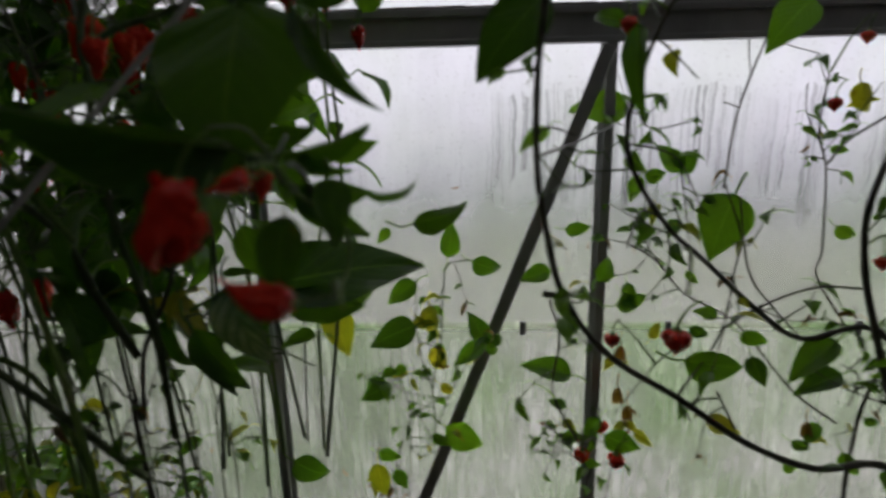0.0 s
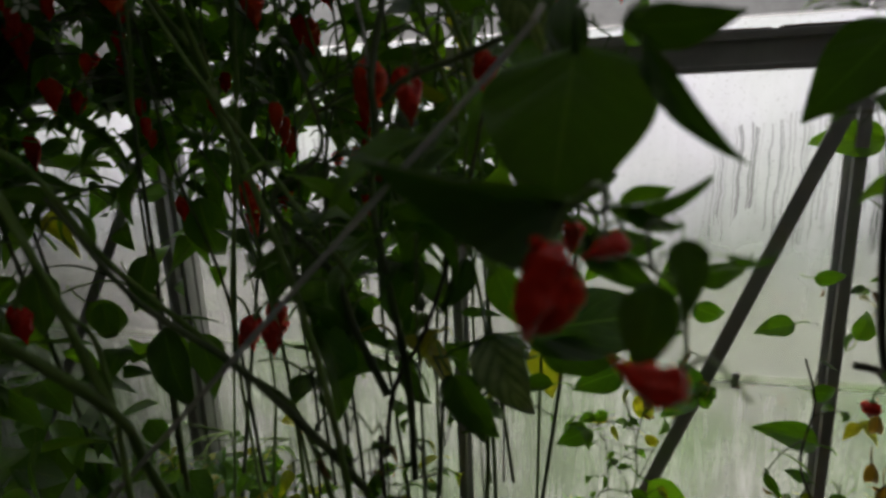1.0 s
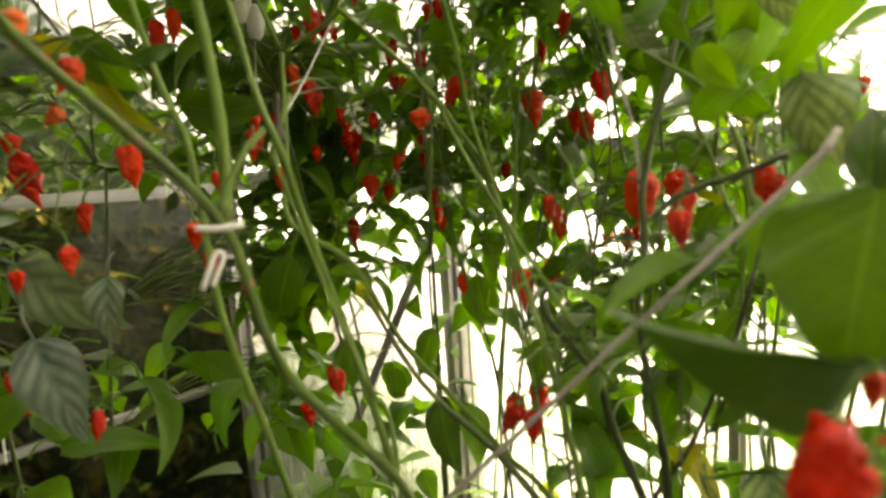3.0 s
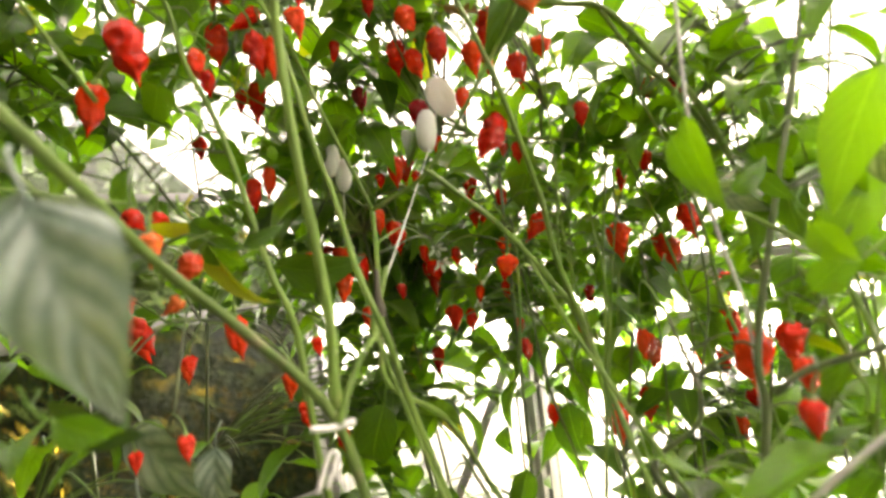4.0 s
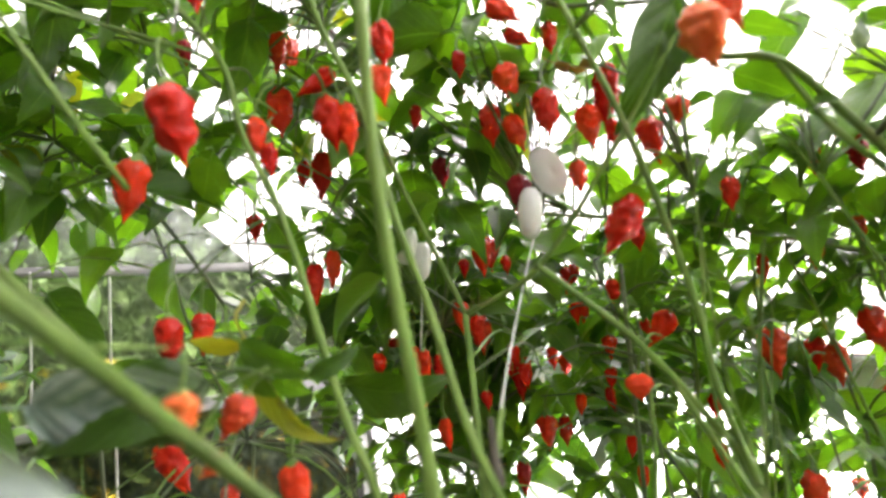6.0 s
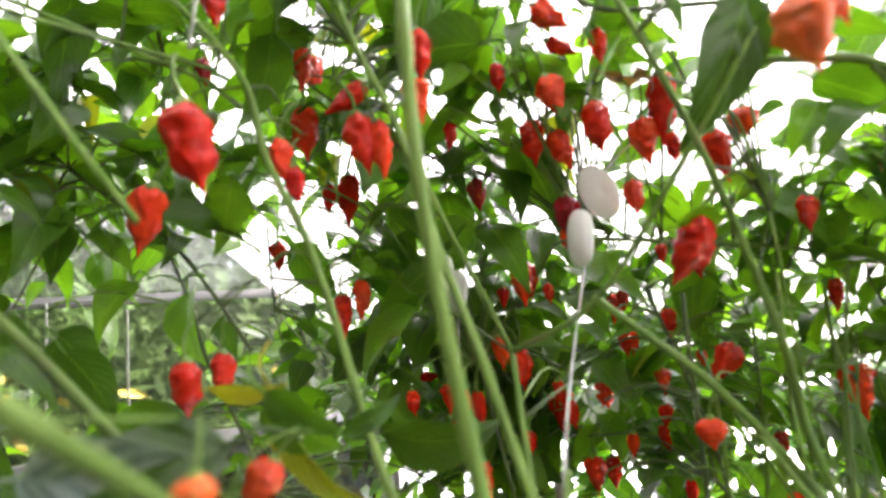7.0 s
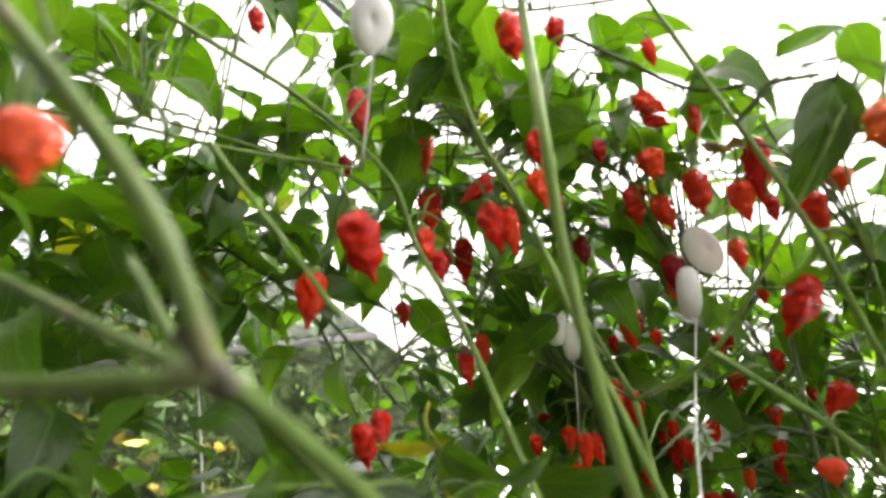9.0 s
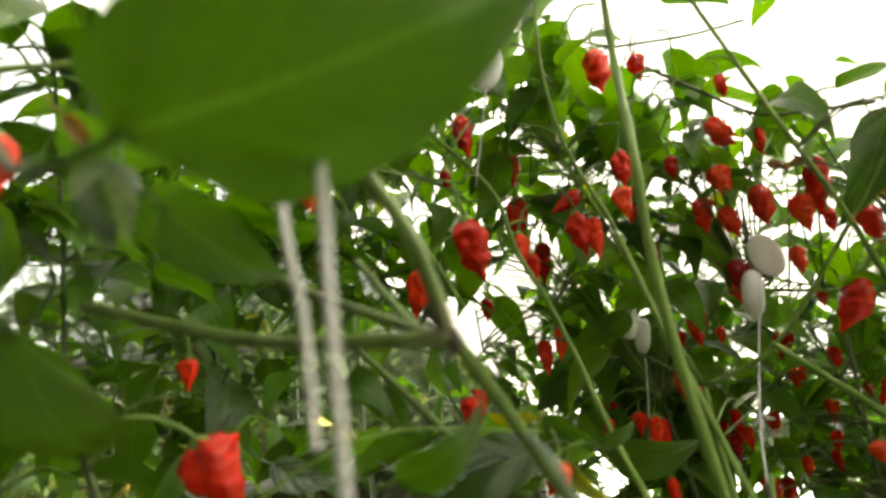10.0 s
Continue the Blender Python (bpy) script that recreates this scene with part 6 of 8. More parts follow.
stalk(BARE, [(0.270, 0.980, 1.059), (0.310, 0.976, 1.035), (0.340, 0.935, 0.999), (0.392, 0.890, 0.976), (0.449, 0.842, 0.905), (0.505, 0.833, 0.863)], 1.2, 1.38, BARK, "twig", knots=0.04, sides=6)
stalk(BARE, [(0.153, 0.905, 1.003), (0.169, 0.910, 0.943), (0.163, 0.917, 0.861), (0.196, 0.947, 0.778), (0.226, 0.983, 0.715)], 1.5, 1.7249999999999999, BARK, "twig", knots=0.04, sides=6)
stalk(BARE, [(0.319, 0.754, 0.953), (0.335, 0.734, 0.917)], 1.2, 1.38, BARK, "twig", knots=0.04, sides=6)
stalk(BARE, [(0.264, 0.958, 0.801), (0.301, 0.932, 0.885), (0.325, 0.897, 0.941)], 1.0, 1.15, BARK, "twig", knots=0.04, sides=6)
stalk(BARE, [(0.145, 0.980, 0.721), (0.181, 0.980, 0.716), (0.221, 0.982, 0.715)], 0.8, 0.9199999999999999, BARK, "twig", knots=0.04, sides=6)
stalk(BARE, [(0.159, 0.992, 0.759), (0.195, 0.987, 0.737), (0.239, 0.986, 0.723)], 0.8, 0.9199999999999999, BARK, "twig", knots=0.04, sides=6)
stalk(BARE, [(0.347, 1.013, 1.158), (0.355, 0.996, 1.096), (0.348, 0.949, 1.043), (0.343, 0.936, 0.999)], 1.0, 1.15, BARK, "twig", knots=0.04, sides=6)
stalk(BARE, [(0.297, 1.205, 1.291), (0.310, 1.187, 1.227), (0.318, 1.152, 1.174)], 0.7, 0.8049999999999999, BARK, "twig", knots=0.04, sides=6)
stalk(BARE, [(0.309, 1.044, 1.094), (0.307, 1.011, 1.050), (0.339, 0.956, 0.999)], 0.8, 0.9199999999999999, BARK, "twig", knots=0.04, sides=6)
stalk(BARE, [(0.482, 0.807, 0.958), (0.514, 0.822, 0.932), (0.513, 0.830, 0.888)], 0.8, 0.9199999999999999, BARK, "twig", knots=0.04, sides=6)
stalk(BARE, [(0.379, 0.969, 1.252), (0.398, 0.968, 1.245)], 0.8, 0.9199999999999999, BARK, "twig", knots=0.04, sides=6)
stalk(BARE, [(0.234, 0.993, 0.676), (0.234, 1.005, 0.610)], 1.0, 1.15, BARK, "twig", knots=0.04, sides=6)
stalk(BARE, [(0.270, 0.980, 0.697), (0.261, 0.981, 0.630)], 1.0, 1.15, BARK, "twig", knots=0.04, sides=6)
stalk(BARE, [(0.118, 0.679, 1.095), (0.134, 0.679, 1.092), (0.137, 0.668, 1.088)], 3.0, 3.4499999999999997, BARK, "twig", knots=0.04, sides=6)
pepper(BARE, (0.246, 0.684, 1.043), 0.75, "round", which=0)
pepper(BARE, (0.549, 1.018, 1.242), 0.56, "round", which=0)
pepper(BARE, (0.198, 0.742, 1.332), 0.52, "round", which=0)
pepper(BARE, (0.265, 1.059, 0.709), 0.72, "round", which=0)
pepper(BARE, (0.221, 0.980, 0.708), 0.75, "round", which=0)
pepper(BARE, (0.275, 0.981, 0.698), 0.80, "round", which=0)
pepper(BARE, (0.504, 0.802, 1.082), 0.48, "round", which=0)
pepper(BARE, (0.582, 1.024, 1.329), 0.50, "round", which=0)
pepper(BARE, (0.259, 0.987, 0.904), 0.66, "round", which=0)

# trunk and old stems of the front plant
stalk(FRONT, [(-0.172, 0.651, 1.308), (-0.194, 0.656, 1.220), (-0.225, 0.672, 1.136), (-0.245, 0.678, 1.091), (-0.277, 0.681, 1.033), (-0.288, 0.680, 0.960), (-0.285, 0.664, 0.868), (-0.200, 0.620, -0.300)], 1.5, 6.5, BARK)
stalk(FRONT, [(-0.372, 0.715, 1.361), (-0.334, 0.683, 1.276), (-0.371, 0.648, 1.229), (-0.323, 0.662, 1.159), (-0.312, 0.677, 1.098), (-0.283, 0.679, 1.029)], 1.6, 4.5, STEM_DARK)
stalk(FRONT, [(-0.528, 0.556, 1.247), (-0.453, 0.556, 1.162), (-0.369, 0.565, 1.104), (-0.309, 0.592, 1.020), (-0.291, 0.626, 0.956), (-0.282, 0.654, 0.907)], 1.8, 4.6, STEM_DARK)
stalk(FRONT, [(-0.392, 0.707, 1.147), (-0.384, 0.704, 1.063), (-0.375, 0.700, 0.974), (-0.374, 0.685, 0.850), (-0.374, 0.685, -0.300)], 1.35, 3.3000000000000003, STEM_DARK)
stalk(FRONT, [(-0.202, 0.552, 1.224), (-0.210, 0.571, 1.182), (-0.223, 0.606, 1.124), (-0.236, 0.644, 1.042), (-0.236, 0.644, -0.300)], 1.08, 2.64, STEM_DARK)
stalk(FRONT, [(-0.289, 0.732, 1.032), (-0.274, 0.737, 0.939), (-0.263, 0.724, 0.820), (-0.263, 0.724, -0.300)], 1.17, 2.8600000000000003, STEM_DARK)
stalk(FRONT, [(-0.234, 0.693, 1.067), (-0.220, 0.727, 0.966), (-0.213, 0.793, 0.866), (-0.213, 0.793, -0.300)], 0.72, 1.7600000000000002, STEM_DARK)
stalk(FRONT, [(-0.348, 0.675, 1.027), (-0.309, 0.685, 0.983), (-0.285, 0.674, 0.867), (-0.285, 0.674, -0.300)], 0.99, 2.4200000000000004, STEM_DARK)
stalk(FRONT, [(-0.251, 0.705, 1.111), (-0.250, 0.760, 0.940), (-0.259, 0.767, 0.786), (-0.259, 0.767, -0.300)], 0.9, 2.2, STEM_DARK)
stalk(FRONT, [(-0.343, 0.706, 1.062), (-0.332, 0.684, 0.983), (-0.310, 0.668, 0.886), (-0.310, 0.668, -0.300)], 0.9, 2.2, STEM_DARK)
stalk(NEAR, [(-0.506, 0.451, 1.385), (-0.495, 0.464, 1.325), (-0.482, 0.477, 1.263), (-0.456, 0.491, 1.178), (-0.456, 0.518, 1.105), (-0.440, 0.500, 0.800)], 1.6, 3.0)
stalk(NEAR, [(-0.542, 0.702, 1.456), (-0.462, 0.672, 1.360), (-0.374, 0.645, 1.265), (-0.282, 0.620, 1.165)], 2.2, 2.6)
stalk(DEEP, [(-0.510, 0.865, 1.450), (-0.513, 0.833, 1.327), (-0.516, 0.806, 1.230), (-0.517, 0.782, 1.134), (-0.620, 0.850, 0.700)], 1.0, 2.0)
stalk(DEEP, [(-0.487, 0.765, 1.148), (-0.463, 0.741, 1.094), (-0.443, 0.728, 1.004), (-0.441, 0.699, 0.888)], 0.9, 2.0)
stalk(FRONT, [(-0.150, 0.642, 1.360), (-0.188, 0.643, 1.346), (-0.228, 0.631, 1.332), (-0.250, 0.627, 1.314)], 2.4, 2.8, STEM_DARK)
stalk(FRONT, [(-0.243, 0.867, 1.818), (-0.246, 0.808, 1.642), (-0.271, 0.676, 1.367), (-0.269, 0.658, 1.293), (-0.276, 0.658, 1.216), (-0.259, 0.673, 1.062), (-0.261, 0.685, 0.933)], 2.4, 3.8, STEM_DARK)
stalk(FRONT, [(-0.079, 0.551, 1.226), (-0.059, 0.543, 1.214), (-0.032, 0.535, 1.196), (-0.028, 0.519, 1.172), (-0.033, 0.494, 1.162)], 1.6, 1.2)

# low growth at the foot of the wall
stalk(LOW, [(-0.796, 1.090, 0.686), (-0.796, 1.090, 0.566), (-0.796, 1.090, -0.300)], 1.5, 2.5, STEM_DARK)
stalk(LOW, [(-0.666, 1.096, 0.683), (-0.666, 1.096, 0.563), (-0.666, 1.096, -0.300)], 1.5, 2.5, STEM_DARK)
stalk(LOW, [(-0.503, 1.104, 0.679), (-0.503, 1.104, 0.559), (-0.503, 1.104, -0.300)], 1.5, 2.5, STEM_DARK)
stalk(LOW, [(-0.385, 1.068, 0.709), (-0.385, 1.068, 0.589), (-0.385, 1.068, -0.300)], 1.5, 2.5, STEM_DARK)

for plant, spots in ((DEEP, ((-0.75, 0.90, 1.2), (-0.55, 0.95, 1.3), (-0.95, 0.85, 1.35), (-0.85, 0.70, 1.5), (-0.6, 0.75, 1.55))), (CORNER, ((-1.15, 0.35, 1.45), (-1.0, 0.5, 1.4), (-1.25, 0.1, 1.5), (-0.95, 0.25, 1.2))), (ASIDE, ((-0.62, 0.02, 1.45), (-0.72, 0.10, 1.3)))):
    b = plant.location
    for x, y, z in spots:
        stalk(plant, [(b.x, b.y, b.z), (b.x * 0.7 + x * 0.3, b.y * 0.7 + y * 0.3, 0.4), (x, y, z)], 5.5, 2.2, STEM_DARK)
CANES = random.Random(90)
for k in range(16):
    x, y = CANES.uniform(-0.62, -0.14), CANES.uniform(0.72, 0.98)
    low = Vector((0.9 * x - 0.02, 0.8 * y + 0.15, 0.80))
    top = Vector((x + CANES.uniform(-0.10, 0.06), y + CANES.uniform(-0.04, 0.06), CANES.uniform(1.38, 1.66)))
    mids = [low.lerp(top, f) + Vector((CANES.uniform(-0.018, 0.018), CANES.uniform(-0.018, 0.018), 0)) for f in (0.35, 0.6, 0.8)]
    stalk(DEEP, [low, *mids, top], CANES.uniform(2.0, 2.9), CANES.uniform(1.1, 1.7), CANES.choice((STEM, STEM, STEM_DARK)))
stalk(ASIDE, [(-0.62, 0.02, 1.45), (-0.70, -0.02, 1.58), (-0.74, -0.03, 1.72), (-0.75, -0.04, 1.90)], 2.6, 1.6, STEM_DARK)
stalk(ASIDE, [(-0.72, 0.10, 1.30), (-0.80, 0.08, 1.48), (-0.88, 0.10, 1.62)], 2.6, 1.6, STEM_DARK)
stalk(ASIDE, [(-0.525, -0.050, 1.740), (-0.525, 0.016, 1.756), (-0.525, 0.055, 1.773), (-0.523, 0.101, 1.785)], 2.2, 1.4)
flower(NEAR, (-0.725, 0.744, 1.439), (0.71, -0.23, -0.67), 1.15)
flower(NEAR, (-0.725, 0.737, 1.461), (0.71, -0.23, -0.67), 1.15)
flower(NEAR, (-0.775, 0.868, 1.367), (0.71, -0.23, -0.67), 1.15)
flower(NEAR, (-0.313, 0.747, 1.486), (0.77, -0.43, -0.47), 1.15)
PODS_AT.extend((NEAR, Vector(p)) for p in ((-0.631, 0.690, 1.654), (-0.646, 0.671, 1.612), (-0.639, 0.342, 1.862)))

# leaf clumps
stalk(NEAR, [(-0.484, 0.827, 1.557), (-0.502, 0.834, 1.484), (-0.513, 0.838, 1.429), (-0.520, 0.831, 1.325), (-0.517, 0.793, 1.174), (-0.519, 0.771, 1.047)], 1.8, 2.4)
stalk(NEAR, [(-0.423, 0.813, 1.608), (-0.378, 0.815, 1.492), (-0.372, 0.828, 1.431), (-0.364, 0.833, 1.359), (-0.347, 0.837, 1.300), (-0.330, 0.838, 1.245), (-0.311, 0.833, 1.163)], 1.8, 2.6)
stalk(NEAR, [(-0.494, 0.902, 1.545), (-0.476, 0.926, 1.461), (-0.444, 0.938, 1.327), (-0.419, 0.929, 1.247), (-0.396, 0.918, 1.159), (-0.377, 0.915, 1.089)], 1.6, 2.4)
stalk(NEAR, [(-0.692, 0.911, 1.330), (-0.633, 0.909, 1.249), (-0.587, 0.902, 1.176), (-0.551, 0.894, 1.110)], 1.3, 1.8, STEM_DARK)
pepper(DEEP, (-0.290, 0.700, 1.324), 0.95, tip=(-0.1, 0.1, -0.98), which=0)
pepper(DEEP, (-0.275, 0.758, 1.325), 0.78, which=4)
pepper(DEEP, (-0.422, 0.995, 1.299), 0.95, tip=(0.2, 0.25, -0.95), which=2)
pepper(DEEP, (-0.415, 0.987, 1.253), 0.62, which=5)
pepper(DEEP, (-0.390, 0.962, 1.213), 0.62, tip=(0.3, 0.3, -0.9), which=3)
pepper(DEEP, (-0.412, 0.962, 1.172), 0.70, which=5)
stalk(DEEP, [(-0.744, 0.858, 1.643), (-0.695, 0.886, 1.621), (-0.642, 0.922, 1.606), (-0.554, 0.970, 1.583)], 1.6, 1.9, STEM_DARK)
stalk(DEEP, [(-0.562, 0.966, 1.589), (-0.549, 0.973, 1.578), (-0.475, 0.992, 1.551), (-0.408, 0.991, 1.518), (-0.367, 1.000, 1.497)], 1.9, 2.2)
foliage(CORNER, (-1.067, 0.285, 1.909), (0.14, 0.14, 0.11), 10, 100)
foliage(CORNER, (-1.075, 0.360, 1.874), (0.14, 0.14, 0.11), 10, 101)
foliage(CORNER, (-1.132, 0.306, 1.784), (0.14, 0.14, 0.11), 15, 102)
foliage(CORNER, (-1.329, 0.287, 1.903), (0.14, 0.14, 0.11), 12, 103)
foliage(CORNER, (-1.235, 0.269, 1.743), (0.14, 0.14, 0.11), 7, 104)
foliage(NEAR, (-0.965, 0.514, 1.923), (0.14, 0.14, 0.11), 10, 105)
foliage(NEAR, (-0.882, 0.581, 1.918), (0.14, 0.14, 0.11), 12, 106)
foliage(NEAR, (-0.793, 0.644, 1.884), (0.14, 0.14, 0.11), 17, 107)
foliage(NEAR, (-0.955, 0.580, 1.876), (0.14, 0.14, 0.11), 7, 108)
foliage(DEEP, (-0.728, 0.679, 1.848), (0.14, 0.14, 0.11), 15, 109)
foliage(DEEP, (-0.701, 0.743, 1.798), (0.14, 0.14, 0.11), 15, 110)
foliage(DEEP, (-0.599, 0.730, 1.802), (0.14, 0.14, 0.11), 10, 111)
foliage(DEEP, (-0.628, 0.817, 1.732), (0.14, 0.14, 0.11), 6, 112)
foliage(DEEP, (-0.915, 0.652, 1.731), (0.14, 0.14, 0.11), 14, 113)
foliage(DEEP, (-0.927, 0.730, 1.644), (0.14, 0.14, 0.11), 19, 114)
foliage(DEEP, (-0.864, 0.829, 1.687), (0.14, 0.14, 0.11), 19, 115)
foliage(DEEP, (-0.870, 0.940, 1.542), (0.14, 0.14, 0.11), 16, 116)
foliage(DEEP, (-0.984, 0.845, 1.483), (0.14, 0.14, 0.11), 23, 117)
foliage(DEEP, (-1.055, 0.772, 1.419), (0.14, 0.14, 0.11), 13, 118)
foliage(DEEP, (-0.978, 0.952, 1.354), (0.14, 0.14, 0.11), 14, 119)
foliage(DEEP, (-0.872, 1.067, 1.417), (0.14, 0.14, 0.11), 11, 120)
foliage(DEEP, (-0.706, 1.011, 1.547), (0.14, 0.14, 0.11), 8, 121)
foliage(DEEP, (-0.549, 0.907, 1.647), (0.14, 0.14, 0.11), 7, 122)
foliage(DEEP, (-0.611, 0.977, 1.582), (0.14, 0.14, 0.11), 8, 123)
foliage(DEEP, (-0.562, 1.049, 1.519), (0.14, 0.14, 0.11), 6, 124)
foliage(DEEP, (-0.446, 0.948, 1.604), (0.14, 0.14, 0.11), 6, 125)
foliage(DEEP, (-0.431, 0.862, 1.685), (0.14, 0.14, 0.11), 4, 126)
foliage(DEEP, (-0.440, 1.054, 1.511), (0.14, 0.14, 0.11), 4, 127)
foliage(DEEP, (-0.489, 1.099, 1.390), (0.14, 0.14, 0.11), 7, 128)
foliage(DEEP, (-0.648, 1.098, 1.358), (0.14, 0.14, 0.11), 5, 129)
foliage(DEEP, (-0.574, 1.087, 1.300), (0.14, 0.14, 0.11), 6, 130)
foliage(DEEP, (-0.365, 0.847, 1.697), (0.14, 0.14, 0.11), 8, 131)
foliage(DEEP, (-0.359, 0.921, 1.628), (0.14, 0.14, 0.11), 8, 132)
foliage(DEEP, (-0.377, 1.041, 1.516), (0.14, 0.14, 0.11), 6, 133)
foliage(DEEP, (-0.831, 0.737, 1.789), (0.14, 0.14, 0.11), 11, 134)
foliage(DEEP, (-0.643, 0.906, 1.648), (0.14, 0.14, 0.11), 10, 135)
foliage(DEEP, (-0.796, 0.937, 1.623), (0.14, 0.14, 0.11), 11, 136)
foliage(DEEP, (-1.037, 0.690, 1.572), (0.14, 0.14, 0.11), 5, 137)
foliage(NEAR, (-0.804, 0.826, 1.356), (0.12, 0.12, 0.09), 20, 200)
foliage(NEAR, (-0.759, 0.910, 1.425), (0.12, 0.12, 0.09), 20, 201)
foliage(DEEP, (-0.708, 1.007, 1.329), (0.12, 0.12, 0.09), 6, 202)
foliage(DEEP, (-0.613, 1.079, 1.379), (0.12, 0.12, 0.09), 5, 203)
foliage(DEEP, (-0.473, 1.088, 1.423), (0.12, 0.12, 0.09), 10, 204)
foliage(DEEP, (-0.327, 1.092, 1.430), (0.12, 0.12, 0.09), 8, 205)
foliage(CORNER, (-0.859, 0.881, 1.212), (0.12, 0.12, 0.09), 10, 206)
foliage(DEEP, (-0.197, 1.082, 1.435), (0.12, 0.12, 0.09), 6, 207)
foliage(CORNER, (-0.828, 0.303, 1.269), (0.12, 0.12, 0.1), 8, 220, size=(0.9, 1.5))
foliage(CORNER, (-0.858, 0.386, 1.144), (0.12, 0.12, 0.1), 9, 221, size=(0.9, 1.5))
foliage(CORNER, (-0.881, 0.290, 1.111), (0.12, 0.12, 0.1), 9, 222, size=(0.9, 1.5))
foliage(CORNER, (-1.008, 0.580, 1.055), (0.12, 0.12, 0.1), 7, 223, size=(0.9, 1.5))
foliage(CORNER, (-0.917, 0.471, 1.168), (0.12, 0.12, 0.1), 5, 224, size=(0.9, 1.5))
foliage(DEEP, (-0.427, 1.078, 1.047), (0.12, 0.12, 0.1), 10, 225, size=(0.9, 1.5))
foliage(DEEP, (-0.516, 1.086, 1.167), (0.12, 0.12, 0.1), 10, 226, size=(0.9, 1.5))
foliage(DEEP, (-0.721, 1.014, 1.168), (0.12, 0.12, 0.1), 5, 227, size=(0.9, 1.5))
foliage(CORNER, (-0.902, 0.113, 1.960), (0.12, 0.12, 0.1), 14, 240, size=(0.8, 1.4))
foliage(CORNER, (-0.931, 0.197, 2.021), (0.12, 0.12, 0.1), 12, 241, size=(0.8, 1.4))
foliage(CORNER, (-1.122, 0.245, 1.856), (0.12, 0.12, 0.1), 26, 242, size=(0.8, 1.4))
foliage(CORNER, (-1.093, 0.122, 1.800), (0.12, 0.12, 0.1), 26, 243, size=(0.8, 1.4))
foliage(CORNER, (-1.095, 0.097, 1.709), (0.12, 0.12, 0.1), 20, 244, size=(0.8, 1.4))
foliage(CORNER, (-1.091, 0.333, 1.762), (0.12, 0.12, 0.1), 14, 245, size=(0.8, 1.4))
foliage(ASIDE, (-0.966, 0.178, 1.539), (0.12, 0.12, 0.1), 14, 246, size=(0.8, 1.4))
foliage(ASIDE, (-0.891, 0.091, 1.577), (0.12, 0.12, 0.1), 12, 247, size=(0.8, 1.4))
foliage(CORNER, (-0.944, 0.464, 2.027), (0.12, 0.12, 0.1), 10, 248, size=(0.8, 1.4))
foliage(CORNER, (-0.817, 0.518, 1.994), (0.12, 0.12, 0.1), 16, 249, size=(0.8, 1.4))
foliage(CORNER, (-1.096, -0.017, 1.893), (0.12, 0.12, 0.1), 20, 250, size=(0.8, 1.4))
foliage(CORNER, (-1.143, -0.037, 1.755), (0.12, 0.12, 0.1), 20, 251, size=(0.8, 1.4))
foliage(ASIDE, (-1.041, 0.007, 1.571), (0.12, 0.12, 0.1), 14, 252, size=(0.8, 1.4))
foliage(DEEP, (-0.357, 0.951, 1.437), (0.12, 0.12, 0.1), 10, 400, young=0.35, old=0.0)
foliage(DEEP, (-0.255, 0.944, 1.489), (0.12, 0.12, 0.1), 9, 401, young=0.35, old=0.0)
foliage(DEEP, (-0.192, 0.880, 1.368), (0.12, 0.12, 0.1), 8, 402, young=0.35, old=0.0)
foliage(DEEP, (-0.443, 1.050, 1.320), (0.12, 0.12, 0.1), 16, 403, young=0.35, old=0.0)
foliage(DEEP, (-0.329, 1.053, 1.219), (0.12, 0.12, 0.1), 16, 404, young=0.35, old=0.0)
foliage(DEEP, (-0.470, 0.943, 1.477), (0.12, 0.12, 0.1), 10, 405, young=0.35, old=0.0)
foliage(DEEP, (-0.240, 0.953, 1.185), (0.12, 0.12, 0.1), 8, 406, young=0.35, old=0.0)
foliage(DEEP, (-0.538, 0.884, 1.541), (0.12, 0.12, 0.1), 11, 407, young=0.35, old=0.0)
foliage(FRONT, (-0.194, 0.869, 1.533), (0.12, 0.12, 0.1), 7, 408, young=0.35, old=0.0)
foliage(FRONT, (-0.154, 0.826, 1.435), (0.12, 0.12, 0.1), 6, 409, young=0.35, old=0.0)
foliage(DEEP, (-0.974, 0.727, 1.512), (0.13, 0.13, 0.1), 16, 440, young=0.3, old=0.05)
foliage(DEEP, (-0.883, 0.794, 1.568), (0.13, 0.13, 0.1), 16, 441, young=0.3, old=0.05)
foliage(DEEP, (-0.866, 0.915, 1.435), (0.13, 0.13, 0.1), 11, 442, young=0.3, old=0.05)
foliage(DEEP, (-0.781, 1.006, 1.493), (0.13, 0.13, 0.1), 8, 443, young=0.3, old=0.05)
foliage(DEEP, (-0.669, 1.086, 1.461), (0.13, 0.13, 0.1), 7, 444, young=0.3, old=0.05)
foliage(DEEP, (-0.537, 1.090, 1.453), (0.13, 0.13, 0.1), 8, 445, young=0.3, old=0.05)
foliage(DEEP, (-0.983, 0.784, 1.391), (0.13, 0.13, 0.1), 11, 446, young=0.3, old=0.05)
foliage(DEEP, (-0.719, 0.729, 1.721), (0.13, 0.13, 0.1), 9, 447, young=0.3, old=0.05)
foliage(DEEP, (-0.726, 0.634, 1.781), (0.13, 0.13, 0.1), 9, 448, young=0.3, old=0.05)
foliage(NEAR, (-0.799, 0.573, 1.812), (0.13, 0.13, 0.1), 8, 449, young=0.3, old=0.05)
foliage(DEEP, (-0.623, 0.729, 1.752), (0.13, 0.13, 0.1), 8, 450, young=0.3, old=0.05)
